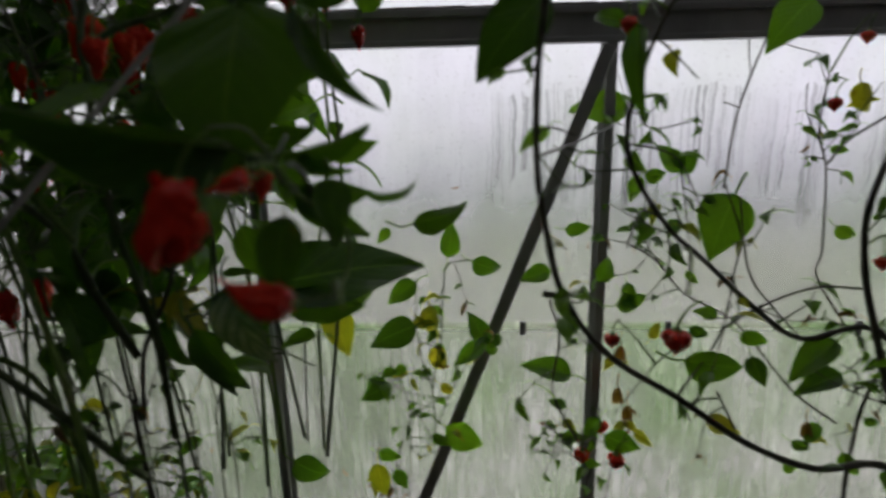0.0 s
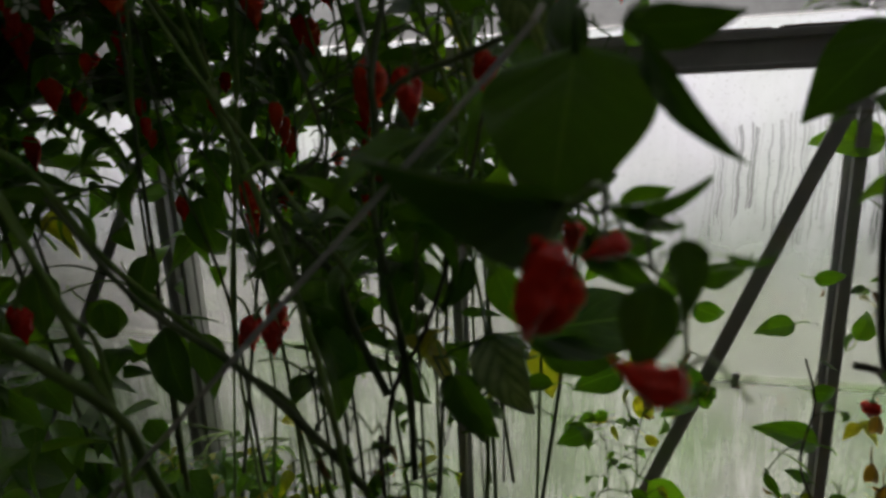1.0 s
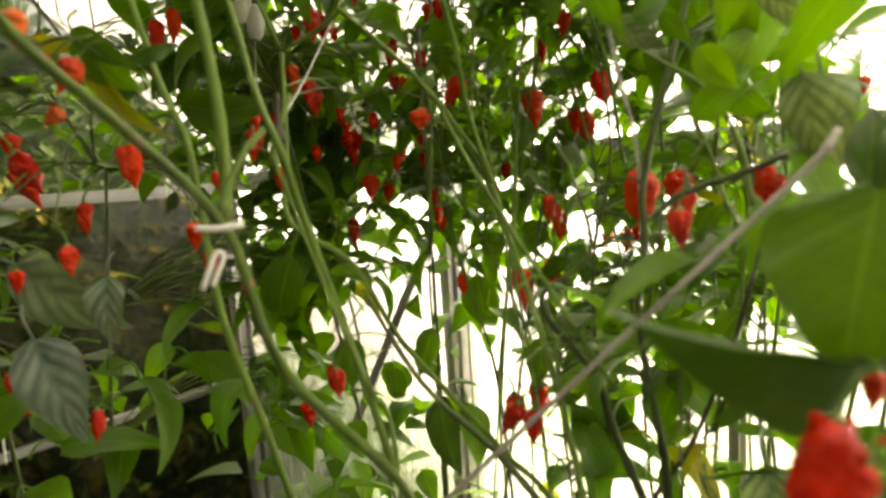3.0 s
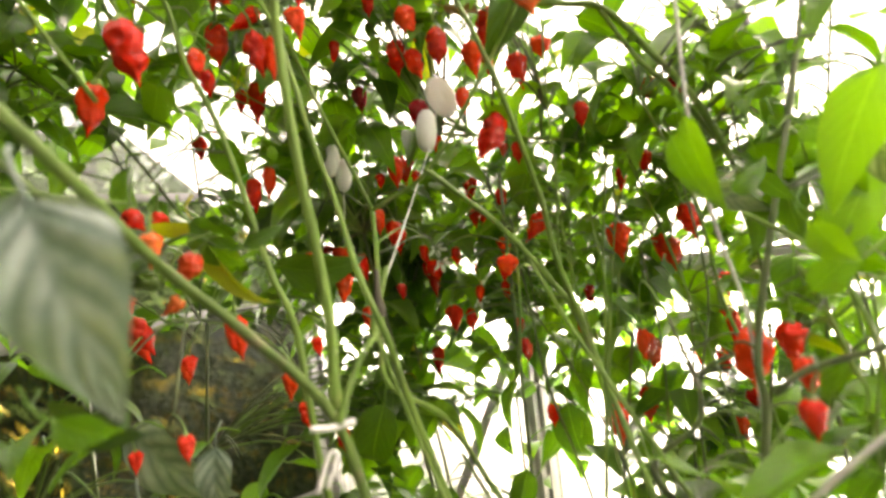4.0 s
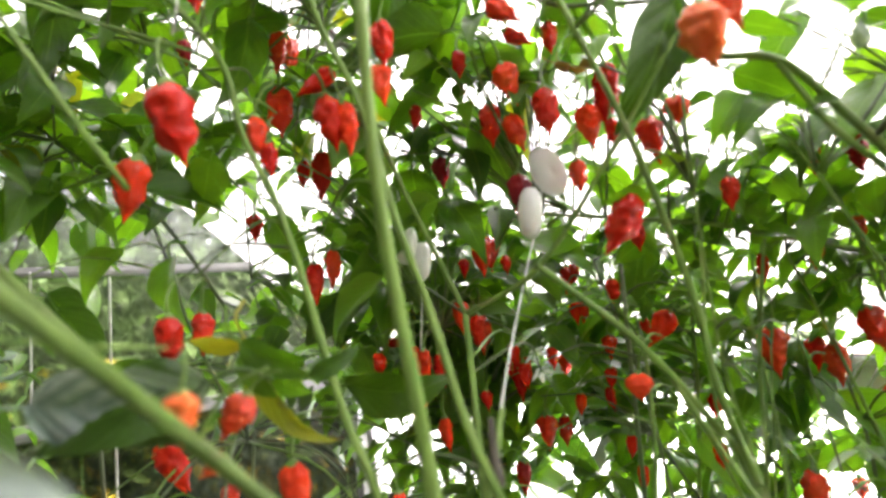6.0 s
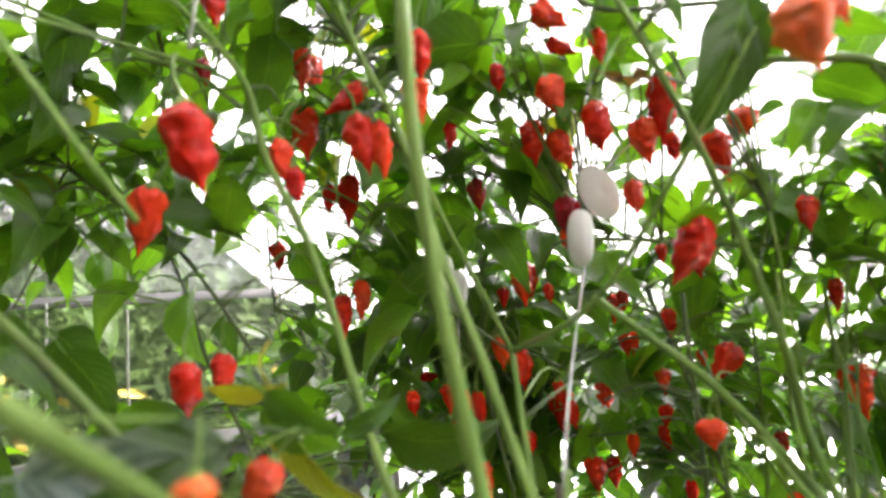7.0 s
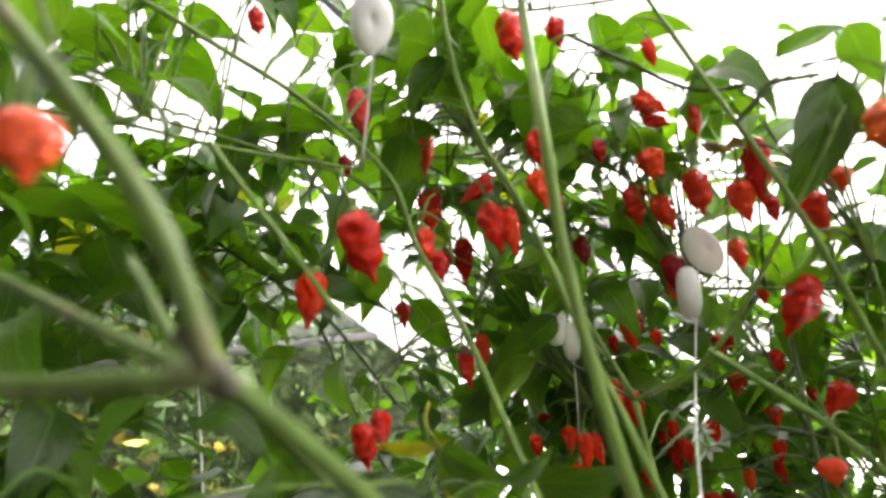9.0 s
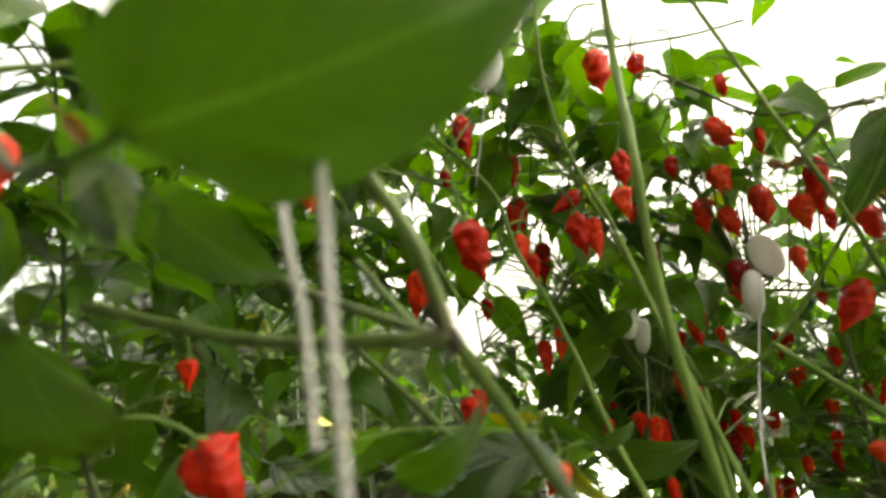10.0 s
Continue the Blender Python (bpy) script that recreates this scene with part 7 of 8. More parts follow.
foliage(DEEP, (-0.554, 0.755, 1.775), (0.13, 0.13, 0.1), 6, 451, young=0.3, old=0.05)
foliage(DEEP, (-0.560, 0.846, 1.686), (0.13, 0.13, 0.1), 4, 452, young=0.3, old=0.05)
foliage(DEEP, (-0.473, 0.867, 1.687), (0.13, 0.13, 0.1), 4, 453, young=0.3, old=0.05)
foliage(DEEP, (-0.386, 0.819, 1.717), (0.13, 0.13, 0.1), 3, 454, young=0.3, old=0.05)
foliage(NEAR, (-0.855, 0.496, 1.877), (0.13, 0.13, 0.1), 7, 455, young=0.3, old=0.05)
foliage(CORNER, (-0.944, 0.432, 1.903), (0.13, 0.13, 0.1), 7, 456, young=0.3, old=0.05)
foliage(CORNER, (-0.949, 0.350, 1.892), (0.13, 0.13, 0.1), 8, 457, young=0.3, old=0.05)
foliage(CORNER, (-0.997, 0.308, 1.799), (0.13, 0.13, 0.1), 8, 458, young=0.3, old=0.05)
foliage(CORNER, (-1.063, 0.462, 1.812), (0.13, 0.13, 0.1), 5, 459, young=0.3, old=0.05)
foliage(NEAR, (-0.916, 0.568, 1.755), (0.13, 0.13, 0.1), 5, 460, young=0.3, old=0.05)
foliage(DEEP, (-0.364, 0.898, 1.649), (0.11, 0.11, 0.09), 8, 480, young=0.3)
foliage(DEEP, (-0.324, 0.981, 1.566), (0.11, 0.11, 0.09), 10, 481, young=0.3)
foliage(DEEP, (-0.265, 0.892, 1.649), (0.11, 0.11, 0.09), 7, 482, young=0.3)
foliage(NEAR, (-0.686, 0.474, 1.924), (0.1, 0.1, 0.08), 14, 500, young=0.35, old=0.0)
foliage(NEAR, (-0.621, 0.551, 1.897), (0.1, 0.1, 0.08), 12, 501, young=0.35, old=0.0)
foliage(NEAR, (-0.824, 0.420, 1.891), (0.1, 0.1, 0.08), 10, 502, young=0.35, old=0.0)
foliage(CORNER, (-0.756, 0.137, 1.903), (0.1, 0.1, 0.08), 10, 503, young=0.35, old=0.0)
foliage(NEAR, (-0.688, 0.652, 1.856), (0.1, 0.1, 0.08), 12, 504, young=0.35, old=0.0)
foliage(DEEP, (-0.565, 0.788, 1.749), (0.1, 0.1, 0.08), 6, 505, young=0.35, old=0.0)
foliage(CORNER, (-0.933, 0.081, 1.816), (0.1, 0.1, 0.08), 12, 506, young=0.35, old=0.0)
foliage(CORNER, (-1.081, 0.280, 1.692), (0.1, 0.1, 0.08), 10, 507, young=0.35, old=0.0)
foliage(DEEP, (-1.012, 0.776, 1.510), (0.12, 0.1, 0.1), 16, 520, young=0.12, old=0.03)
foliage(DEEP, (-0.983, 0.859, 1.407), (0.12, 0.1, 0.1), 18, 521, young=0.12, old=0.03)
foliage(DEEP, (-0.907, 0.903, 1.492), (0.12, 0.1, 0.1), 11, 522, young=0.12, old=0.03)
foliage(DEEP, (-0.862, 0.990, 1.482), (0.12, 0.1, 0.1), 11, 523, young=0.12, old=0.03)
foliage(DEEP, (-0.895, 1.004, 1.348), (0.12, 0.1, 0.1), 7, 524, young=0.12, old=0.03)
foliage(DEEP, (-0.789, 1.098, 1.355), (0.12, 0.1, 0.1), 7, 525, young=0.12, old=0.03)
foliage(DEEP, (-0.679, 1.095, 1.427), (0.12, 0.1, 0.1), 8, 526, young=0.12, old=0.03)
foliage(DEEP, (-0.604, 1.086, 1.345), (0.12, 0.1, 0.1), 7, 527, young=0.12, old=0.03)
foliage(DEEP, (-0.836, 1.060, 1.248), (0.12, 0.1, 0.1), 8, 528, young=0.12, old=0.03)
foliage(DEEP, (-0.726, 1.098, 1.251), (0.12, 0.1, 0.1), 8, 529, young=0.12, old=0.03)
foliage(DEEP, (-0.517, 0.942, 1.607), (0.12, 0.1, 0.1), 7, 530, young=0.12, old=0.03)
foliage(DEEP, (-1.000, 0.731, 1.584), (0.12, 0.1, 0.1), 10, 531, young=0.12, old=0.03)
foliage(DEEP, (-0.443, 0.949, 1.290), (0.11, 0.1, 0.1), 5, 560, young=0.35, old=0.0)
foliage(DEEP, (-0.364, 1.015, 1.192), (0.11, 0.1, 0.1), 6, 561, young=0.35, old=0.0)
foliage(DEEP, (-0.275, 1.039, 1.254), (0.11, 0.1, 0.1), 6, 562, young=0.35, old=0.0)
foliage(CORNER, (-1.007, 0.370, 1.680), (0.11, 0.1, 0.1), 8, 563, young=0.35, old=0.0)
foliage(CORNER, (-0.873, 0.325, 1.360), (0.11, 0.1, 0.1), 6, 564, young=0.35, old=0.0)
foliage(FRONT, (-0.289, 0.627, 1.212), (0.08, 0.08, 0.07), 7, 580, young=0.1)
foliage(FRONT, (-0.386, 0.706, 1.142), (0.08, 0.08, 0.07), 7, 581, young=0.1)
foliage(FRONT, (-0.296, 0.709, 1.134), (0.08, 0.08, 0.07), 8, 582, young=0.1)
foliage(FRONT, (-0.269, 0.641, 1.256), (0.08, 0.08, 0.07), 8, 583, young=0.1)
foliage(FRONT, (-0.224, 0.699, 1.266), (0.08, 0.08, 0.07), 8, 584, young=0.1)
foliage(FRONT, (-0.338, 0.704, 1.309), (0.08, 0.08, 0.07), 10, 585, young=0.1)
foliage(FRONT, (-0.277, 0.769, 1.340), (0.08, 0.08, 0.07), 10, 586, young=0.1)
foliage(FRONT, (-0.369, 0.736, 1.063), (0.08, 0.08, 0.07), 6, 587, young=0.1)
foliage(FRONT, (-0.274, 0.738, 1.118), (0.07, 0.07, 0.06), 7, 860, size=(0.5, 0.85), young=0.08)
foliage(FRONT, (-0.210, 0.719, 1.062), (0.07, 0.07, 0.06), 6, 861, size=(0.5, 0.85), young=0.08)
foliage(FRONT, (-0.340, 0.744, 1.034), (0.07, 0.07, 0.06), 6, 862, size=(0.5, 0.85), young=0.08)
foliage(FRONT, (-0.233, 0.728, 1.187), (0.07, 0.07, 0.06), 7, 863, size=(0.5, 0.85), young=0.08)
foliage(FRONT, (-0.416, 0.835, 1.145), (0.07, 0.07, 0.06), 8, 864, size=(0.5, 0.85), young=0.08)
foliage(FRONT, (-0.494, 0.841, 1.128), (0.07, 0.07, 0.06), 6, 865, size=(0.5, 0.85), young=0.08)
foliage(FRONT, (-0.166, 0.726, 1.002), (0.07, 0.07, 0.06), 4, 866, size=(0.5, 0.85), young=0.08)
foliage(NEAR, (-0.506, 0.863, 1.784), (0.08, 0.08, 0.06), 9, 900, size=(0.5, 1.0), young=0.5, old=0.0)
foliage(NEAR, (-0.420, 0.874, 1.718), (0.08, 0.08, 0.06), 10, 901, size=(0.5, 1.0), young=0.5, old=0.0)
foliage(NEAR, (-0.357, 0.866, 1.725), (0.08, 0.08, 0.06), 8, 902, size=(0.5, 1.0), young=0.5, old=0.0)
foliage(NEAR, (-0.420, 0.935, 1.641), (0.08, 0.08, 0.06), 9, 903, size=(0.5, 1.0), young=0.5, old=0.0)
foliage(NEAR, (-0.487, 0.927, 1.680), (0.08, 0.08, 0.06), 8, 904, size=(0.5, 1.0), young=0.5, old=0.0)
foliage(NEAR, (-0.423, 0.987, 1.543), (0.08, 0.08, 0.06), 8, 905, size=(0.5, 1.0), young=0.5, old=0.0)
foliage(NEAR, (-0.481, 0.988, 1.580), (0.08, 0.08, 0.06), 6, 906, size=(0.5, 1.0), young=0.5, old=0.0)
foliage(CORNER, (-0.824, 0.270, 2.030), (0.08, 0.08, 0.06), 8, 920, size=(0.6, 1.1), young=0.4)
foliage(CORNER, (-0.827, 0.365, 2.010), (0.08, 0.08, 0.06), 8, 921, size=(0.6, 1.1), young=0.4)
foliage(CORNER, (-0.778, 0.453, 2.046), (0.08, 0.08, 0.06), 8, 922, size=(0.6, 1.1), young=0.4)
foliage(CORNER, (-0.756, 0.536, 1.996), (0.08, 0.08, 0.06), 6, 923, size=(0.6, 1.1), young=0.4)
foliage(CORNER, (-0.914, 0.225, 2.006), (0.08, 0.08, 0.06), 6, 924, size=(0.6, 1.1), young=0.4)
foliage(CORNER, (-0.963, 0.826, 1.190), (0.08, 0.08, 0.07), 7, 930, size=(0.9, 1.4), young=0.2)
foliage(CORNER, (-1.016, 0.774, 1.294), (0.08, 0.08, 0.07), 7, 931, size=(0.9, 1.4), young=0.2)
foliage(CORNER, (-0.970, 0.913, 1.263), (0.08, 0.08, 0.07), 6, 932, size=(0.9, 1.4), young=0.2)
foliage(CORNER, (-0.930, 0.734, 1.070), (0.08, 0.08, 0.07), 5, 933, size=(0.9, 1.4), young=0.2)
foliage(NEAR, (-0.250, 0.729, 1.625), (0.06, 0.06, 0.05), 7, 940, size=(0.5, 0.95), young=0.25, old=0.0)
foliage(NEAR, (-0.230, 0.725, 1.568), (0.06, 0.06, 0.05), 8, 941, size=(0.5, 0.95), young=0.25, old=0.0)
foliage(NEAR, (-0.301, 0.782, 1.618), (0.06, 0.06, 0.05), 6, 942, size=(0.5, 0.95), young=0.25, old=0.0)
foliage(NEAR, (-0.251, 0.769, 1.512), (0.06, 0.06, 0.05), 6, 943, size=(0.5, 0.95), young=0.25, old=0.0)
leaf(NEAR, (-0.407, 0.584, 1.759), (-0.403, 0.581, 1.710), 0, "young", roll=35, wide=1.10)
foliage(DEEP, (-0.521, 0.795, 1.649), (0.06, 0.06, 0.04), 7, 960, size=(0.45, 0.9), young=0.5, old=0.0)
foliage(DEEP, (-0.489, 0.845, 1.664), (0.06, 0.06, 0.04), 8, 961, size=(0.45, 0.9), young=0.5, old=0.0)
foliage(DEEP, (-0.485, 0.847, 1.805), (0.06, 0.06, 0.04), 6, 962, size=(0.45, 0.9), young=0.5, old=0.0)
foliage(DEEP, (-0.531, 0.846, 1.825), (0.06, 0.06, 0.04), 5, 963, size=(0.45, 0.9), young=0.5, old=0.0)
foliage(DEEP, (-0.575, 0.865, 1.822), (0.06, 0.06, 0.04), 5, 964, size=(0.45, 0.9), young=0.5, old=0.0)
foliage(DEEP, (-0.497, 0.913, 1.767), (0.06, 0.06, 0.04), 5, 965, size=(0.45, 0.9), young=0.5, old=0.0)
foliage(DEEP, (-0.582, 0.852, 1.758), (0.06, 0.06, 0.04), 5, 966, size=(0.45, 0.9), young=0.5, old=0.0)
foliage(CORNER, (-0.890, 0.685, 1.262), (0.08, 0.08, 0.08), 9, 980, size=(0.8, 1.3), young=0.1, old=0.0)
foliage(CORNER, (-0.888, 0.745, 1.212), (0.08, 0.08, 0.08), 10, 981, size=(0.8, 1.3), young=0.1, old=0.0)
foliage(CORNER, (-0.902, 0.700, 1.143), (0.08, 0.08, 0.08), 10, 982, size=(0.8, 1.3), young=0.1, old=0.0)
foliage(CORNER, (-0.887, 0.697, 1.030), (0.08, 0.08, 0.08), 10, 984, size=(0.8, 1.3), young=0.1, old=0.0)
foliage(CORNER, (-0.848, 0.749, 1.290), (0.08, 0.08, 0.08), 8, 986, size=(0.8, 1.3), young=0.1, old=0.0)
foliage(CORNER, (-0.904, 0.642, 1.195), (0.08, 0.08, 0.08), 8, 987, size=(0.8, 1.3), young=0.1, old=0.0)
foliage(DEEP, (-0.673, 0.923, 1.669), (0.08, 0.08, 0.05), 7, 1000, size=(0.55, 1.0), young=0.25, old=0.0)
foliage(DEEP, (-0.658, 0.991, 1.638), (0.08, 0.08, 0.05), 8, 1001, size=(0.55, 1.0), young=0.25, old=0.0)
foliage(DEEP, (-0.604, 1.011, 1.654), (0.08, 0.08, 0.05), 8, 1002, size=(0.55, 1.0), young=0.25, old=0.0)
foliage(DEEP, (-0.552, 0.982, 1.601), (0.08, 0.08, 0.05), 8, 1003, size=(0.55, 1.0), young=0.25, old=0.0)
foliage(DEEP, (-0.689, 0.981, 1.572), (0.08, 0.08, 0.05), 8, 1004, size=(0.55, 1.0), young=0.25, old=0.0)
foliage(DEEP, (-0.635, 1.039, 1.562), (0.08, 0.08, 0.05), 8, 1005, size=(0.55, 1.0), young=0.25, old=0.0)
foliage(DEEP, (-0.724, 0.958, 1.630), (0.08, 0.08, 0.05), 7, 1006, size=(0.55, 1.0), young=0.25, old=0.0)
foliage(DEEP, (-0.544, 0.967, 1.713), (0.08, 0.08, 0.05), 6, 1007, size=(0.55, 1.0), young=0.25, old=0.0)
foliage(DEEP, (-1.021, 0.610, 1.790), (0.08, 0.08, 0.05), 6, 1008, size=(0.55, 1.0), young=0.25, old=0.0)
foliage(DEEP, (-1.104, 0.591, 1.736), (0.08, 0.08, 0.05), 6, 1009, size=(0.55, 1.0), young=0.25, old=0.0)
foliage(DEEP, (-1.054, 0.694, 1.709), (0.08, 0.08, 0.05), 6, 1010, size=(0.55, 1.0), young=0.25, old=0.0)
foliage(DEEP, (-1.108, 0.530, 1.811), (0.08, 0.08, 0.05), 5, 1011, size=(0.55, 1.0), young=0.25, old=0.0)
foliage(DEEP, (-0.617, 0.734, 1.504), (0.07, 0.07, 0.05), 4, 1020, size=(0.5, 0.9), young=0.8, old=0.0)
foliage(DEEP, (-0.563, 0.759, 1.466), (0.07, 0.07, 0.05), 5, 1021, size=(0.5, 0.9), young=0.8, old=0.0)
foliage(DEEP, (-0.522, 0.780, 1.494), (0.07, 0.07, 0.05), 5, 1022, size=(0.5, 0.9), young=0.8, old=0.0)
foliage(DEEP, (-0.530, 0.746, 1.433), (0.07, 0.07, 0.05), 5, 1023, size=(0.5, 0.9), young=0.8, old=0.0)
foliage(DEEP, (-0.615, 0.746, 1.423), (0.07, 0.07, 0.05), 5, 1024, size=(0.5, 0.9), young=0.8, old=0.0)
foliage(DEEP, (-0.498, 0.741, 1.452), (0.07, 0.07, 0.05), 4, 1025, size=(0.5, 0.9), young=0.8, old=0.0)
foliage(DEEP, (-0.521, 1.041, 1.291), (0.09, 0.09, 0.07), 8, 1040, size=(0.7, 1.2), young=0.15, old=0.0)
foliage(DEEP, (-0.439, 1.079, 1.318), (0.09, 0.09, 0.07), 8, 1041, size=(0.7, 1.2), young=0.15, old=0.0)
foliage(DEEP, (-0.367, 1.071, 1.326), (0.09, 0.09, 0.07), 8, 1042, size=(0.7, 1.2), young=0.15, old=0.0)
foliage(DEEP, (-0.473, 0.997, 1.179), (0.09, 0.09, 0.07), 7, 1043, size=(0.7, 1.2), young=0.15, old=0.0)
foliage(DEEP, (-0.369, 0.985, 1.197), (0.09, 0.09, 0.07), 7, 1044, size=(0.7, 1.2), young=0.15, old=0.0)
foliage(DEEP, (-0.544, 1.006, 1.200), (0.09, 0.09, 0.07), 6, 1045, size=(0.7, 1.2), young=0.15, old=0.0)
foliage(DEEP, (-0.421, 1.038, 1.249), (0.09, 0.09, 0.07), 7, 1046, size=(0.7, 1.2), young=0.15, old=0.0)
foliage(DEEP, (-0.807, 0.846, 1.214), (0.09, 0.09, 0.07), 5, 1047, size=(0.7, 1.2), young=0.15, old=0.0)
foliage(DEEP, (-0.447, 0.854, 1.713), (0.09, 0.09, 0.05), 6, 1060, size=(0.5, 0.9), young=0.4, old=0.0)
foliage(DEEP, (-0.382, 0.885, 1.700), (0.09, 0.09, 0.05), 6, 1061, size=(0.5, 0.9), young=0.4, old=0.0)
foliage(DEEP, (-0.362, 0.967, 1.609), (0.09, 0.09, 0.05), 6, 1062, size=(0.5, 0.9), young=0.4, old=0.0)
foliage(DEEP, (-0.929, 0.539, 1.803), (0.09, 0.09, 0.05), 6, 1063, size=(0.5, 0.9), young=0.4, old=0.0)
foliage(DEEP, (-1.021, 0.493, 1.759), (0.09, 0.09, 0.05), 6, 1064, size=(0.5, 0.9), young=0.4, old=0.0)
foliage(DEEP, (-0.898, 0.787, 1.700), (0.08, 0.08, 0.05), 7, 1080, size=(0.7, 1.1), young=0.1, old=0.0)
foliage(DEEP, (-0.892, 0.850, 1.642), (0.08, 0.08, 0.05), 7, 1081, size=(0.7, 1.1), young=0.1, old=0.0)
foliage(DEEP, (-0.786, 0.906, 1.583), (0.08, 0.08, 0.05), 6, 1082, size=(0.7, 1.1), young=0.1, old=0.0)
foliage(DEEP, (-0.955, 0.820, 1.593), (0.08, 0.08, 0.05), 6, 1083, size=(0.7, 1.1), young=0.1, old=0.0)
foliage(DEEP, (-0.782, 0.961, 1.662), (0.08, 0.08, 0.05), 5, 1084, size=(0.7, 1.1), young=0.1, old=0.0)
foliage(DEEP, (-0.854, 0.852, 1.563), (0.08, 0.08, 0.05), 5, 1085, size=(0.7, 1.1), young=0.1, old=0.0)
foliage(CORNER, (-1.076, 0.662, 1.642), (0.06, 0.06, 0.06), 6, 620, young=0.3)
foliage(CORNER, (-1.071, 0.625, 1.488), (0.06, 0.06, 0.06), 8, 621, young=0.3)
foliage(CORNER, (-1.200, 0.615, 1.527), (0.06, 0.06, 0.06), 4, 622, young=0.3)
foliage(CORNER, (-1.261, 0.688, 1.580), (0.06, 0.06, 0.06), 6, 623, young=0.3)
foliage(CORNER, (-1.230, 0.759, 1.453), (0.06, 0.06, 0.06), 6, 624, young=0.3)
foliage(ASIDE, (-0.718, -0.058, 1.883), (0.09, 0.09, 0.08), 9, 640, size=(0.9, 1.4), young=0.1)
foliage(ASIDE, (-0.740, -0.031, 1.835), (0.09, 0.09, 0.08), 9, 641, size=(0.9, 1.4), young=0.1)
foliage(ASIDE, (-0.752, -0.064, 1.760), (0.09, 0.09, 0.08), 8, 642, size=(0.9, 1.4), young=0.1)
foliage(ASIDE, (-0.792, -0.014, 1.727), (0.09, 0.09, 0.08), 8, 643, size=(0.9, 1.4), young=0.1)
foliage(ASIDE, (-0.764, -0.052, 1.690), (0.09, 0.09, 0.08), 7, 644, size=(0.9, 1.4), young=0.1)
foliage(ASIDE, (-0.787, 0.050, 1.617), (0.09, 0.09, 0.08), 8, 645, size=(0.9, 1.4), young=0.1)
foliage(ASIDE, (-0.828, 0.111, 1.560), (0.09, 0.09, 0.08), 8, 646, size=(0.9, 1.4), young=0.1)
foliage(DEEP, (-0.514, 1.019, 1.167), (0.1, 0.1, 0.08), 8, 660, young=0.3)
foliage(DEEP, (-0.412, 1.055, 1.201), (0.1, 0.1, 0.08), 8, 661, young=0.3)
foliage(DEEP, (-0.597, 1.001, 1.170), (0.1, 0.1, 0.08), 6, 662, young=0.3)
foliage(DEEP, (-0.359, 1.043, 1.153), (0.1, 0.1, 0.08), 6, 663, young=0.3)
foliage(LOW, (-0.795, 1.096, 0.587), (0.1, 0.05, 0.07), 24, 300, size=(0.35, 0.8), young=0.45, old=0.35)
foliage(LOW, (-0.666, 1.096, 0.563), (0.1, 0.05, 0.07), 22, 301, size=(0.35, 0.8), young=0.45, old=0.35)
foliage(LOW, (-0.492, 1.085, 0.574), (0.1, 0.05, 0.07), 14, 302, size=(0.35, 0.8), young=0.45, old=0.35)
foliage(LOW, (-0.716, 1.091, 0.629), (0.1, 0.05, 0.07), 16, 303, size=(0.35, 0.8), young=0.45, old=0.35)
foliage(LOW, (-0.385, 1.082, 0.639), (0.1, 0.05, 0.07), 8, 304, size=(0.35, 0.8), young=0.45, old=0.35)
foliage(LOW, (-0.777, 0.937, 0.706), (0.1, 0.05, 0.06), 22, 320, size=(0.35, 0.8), young=0.5, old=0.3)
foliage(LOW, (-0.661, 0.918, 0.713), (0.1, 0.05, 0.06), 18, 321, size=(0.35, 0.8), young=0.5, old=0.3)
foliage(LOW, (-0.940, 0.935, 0.672), (0.1, 0.05, 0.06), 12, 322, size=(0.35, 0.8), young=0.5, old=0.3)
twigs()
leaf(BARE, (0.297, 1.114, 0.818), (0.272, 1.099, 0.799), 0, "old", roll=-34, wide=1.09)
leaf(BARE, (0.314, 1.111, 0.822), (0.289, 1.104, 0.817), 0, "old", roll=-30, wide=1.04)
leaf(BARE, (0.303, 1.111, 0.817), (0.317, 1.087, 0.799), 0, "old", roll=3, wide=0.99)
leaf(BARE, (0.327, 1.116, 0.710), (0.345, 1.101, 0.713), 0, "dry", roll=42, wide=1.21)
leaf(BARE, (0.321, 1.107, 0.692), (0.290, 1.091, 0.673), 0, "old", roll=-17, wide=1.00)
leaf(BARE, (0.317, 1.107, 0.691), (0.330, 1.087, 0.685), 0, "dry", roll=26, wide=1.05)
leaf(BARE, (0.323, 1.108, 0.695), (0.336, 1.084, 0.683), 0, "old", roll=42, wide=1.09)
leaf(BARE, (0.333, 1.117, 0.667), (0.308, 1.095, 0.641), 0, "dry", roll=11, wide=1.23)
leaf(BARE, (0.340, 1.117, 0.669), (0.360, 1.087, 0.652), 0, "old", roll=60, wide=1.08)
leaf(BARE, (0.326, 1.110, 0.652), (0.299, 1.099, 0.644), 0, "dry", roll=-34, wide=1.04)
leaf(THIN, (-0.017, 1.115, 0.805), (0.020, 1.100, 0.795), 0, "dry", roll=78, wide=0.95)
leaf(THIN, (-0.006, 1.119, 0.812), (-0.022, 1.103, 0.804), 0, "old", roll=-44, wide=1.09)
leaf(THIN, (-0.005, 1.116, 0.806), (-0.002, 1.097, 0.791), 0, "dry", roll=13, wide=0.84)
leaf(THIN, (-0.039, 1.115, 0.885), (-0.066, 1.096, 0.873), 0, "dry", roll=-19, wide=1.14)
leaf(THIN, (-0.031, 1.114, 0.881), (-0.005, 1.095, 0.857), 0, "old", roll=47, wide=1.03)
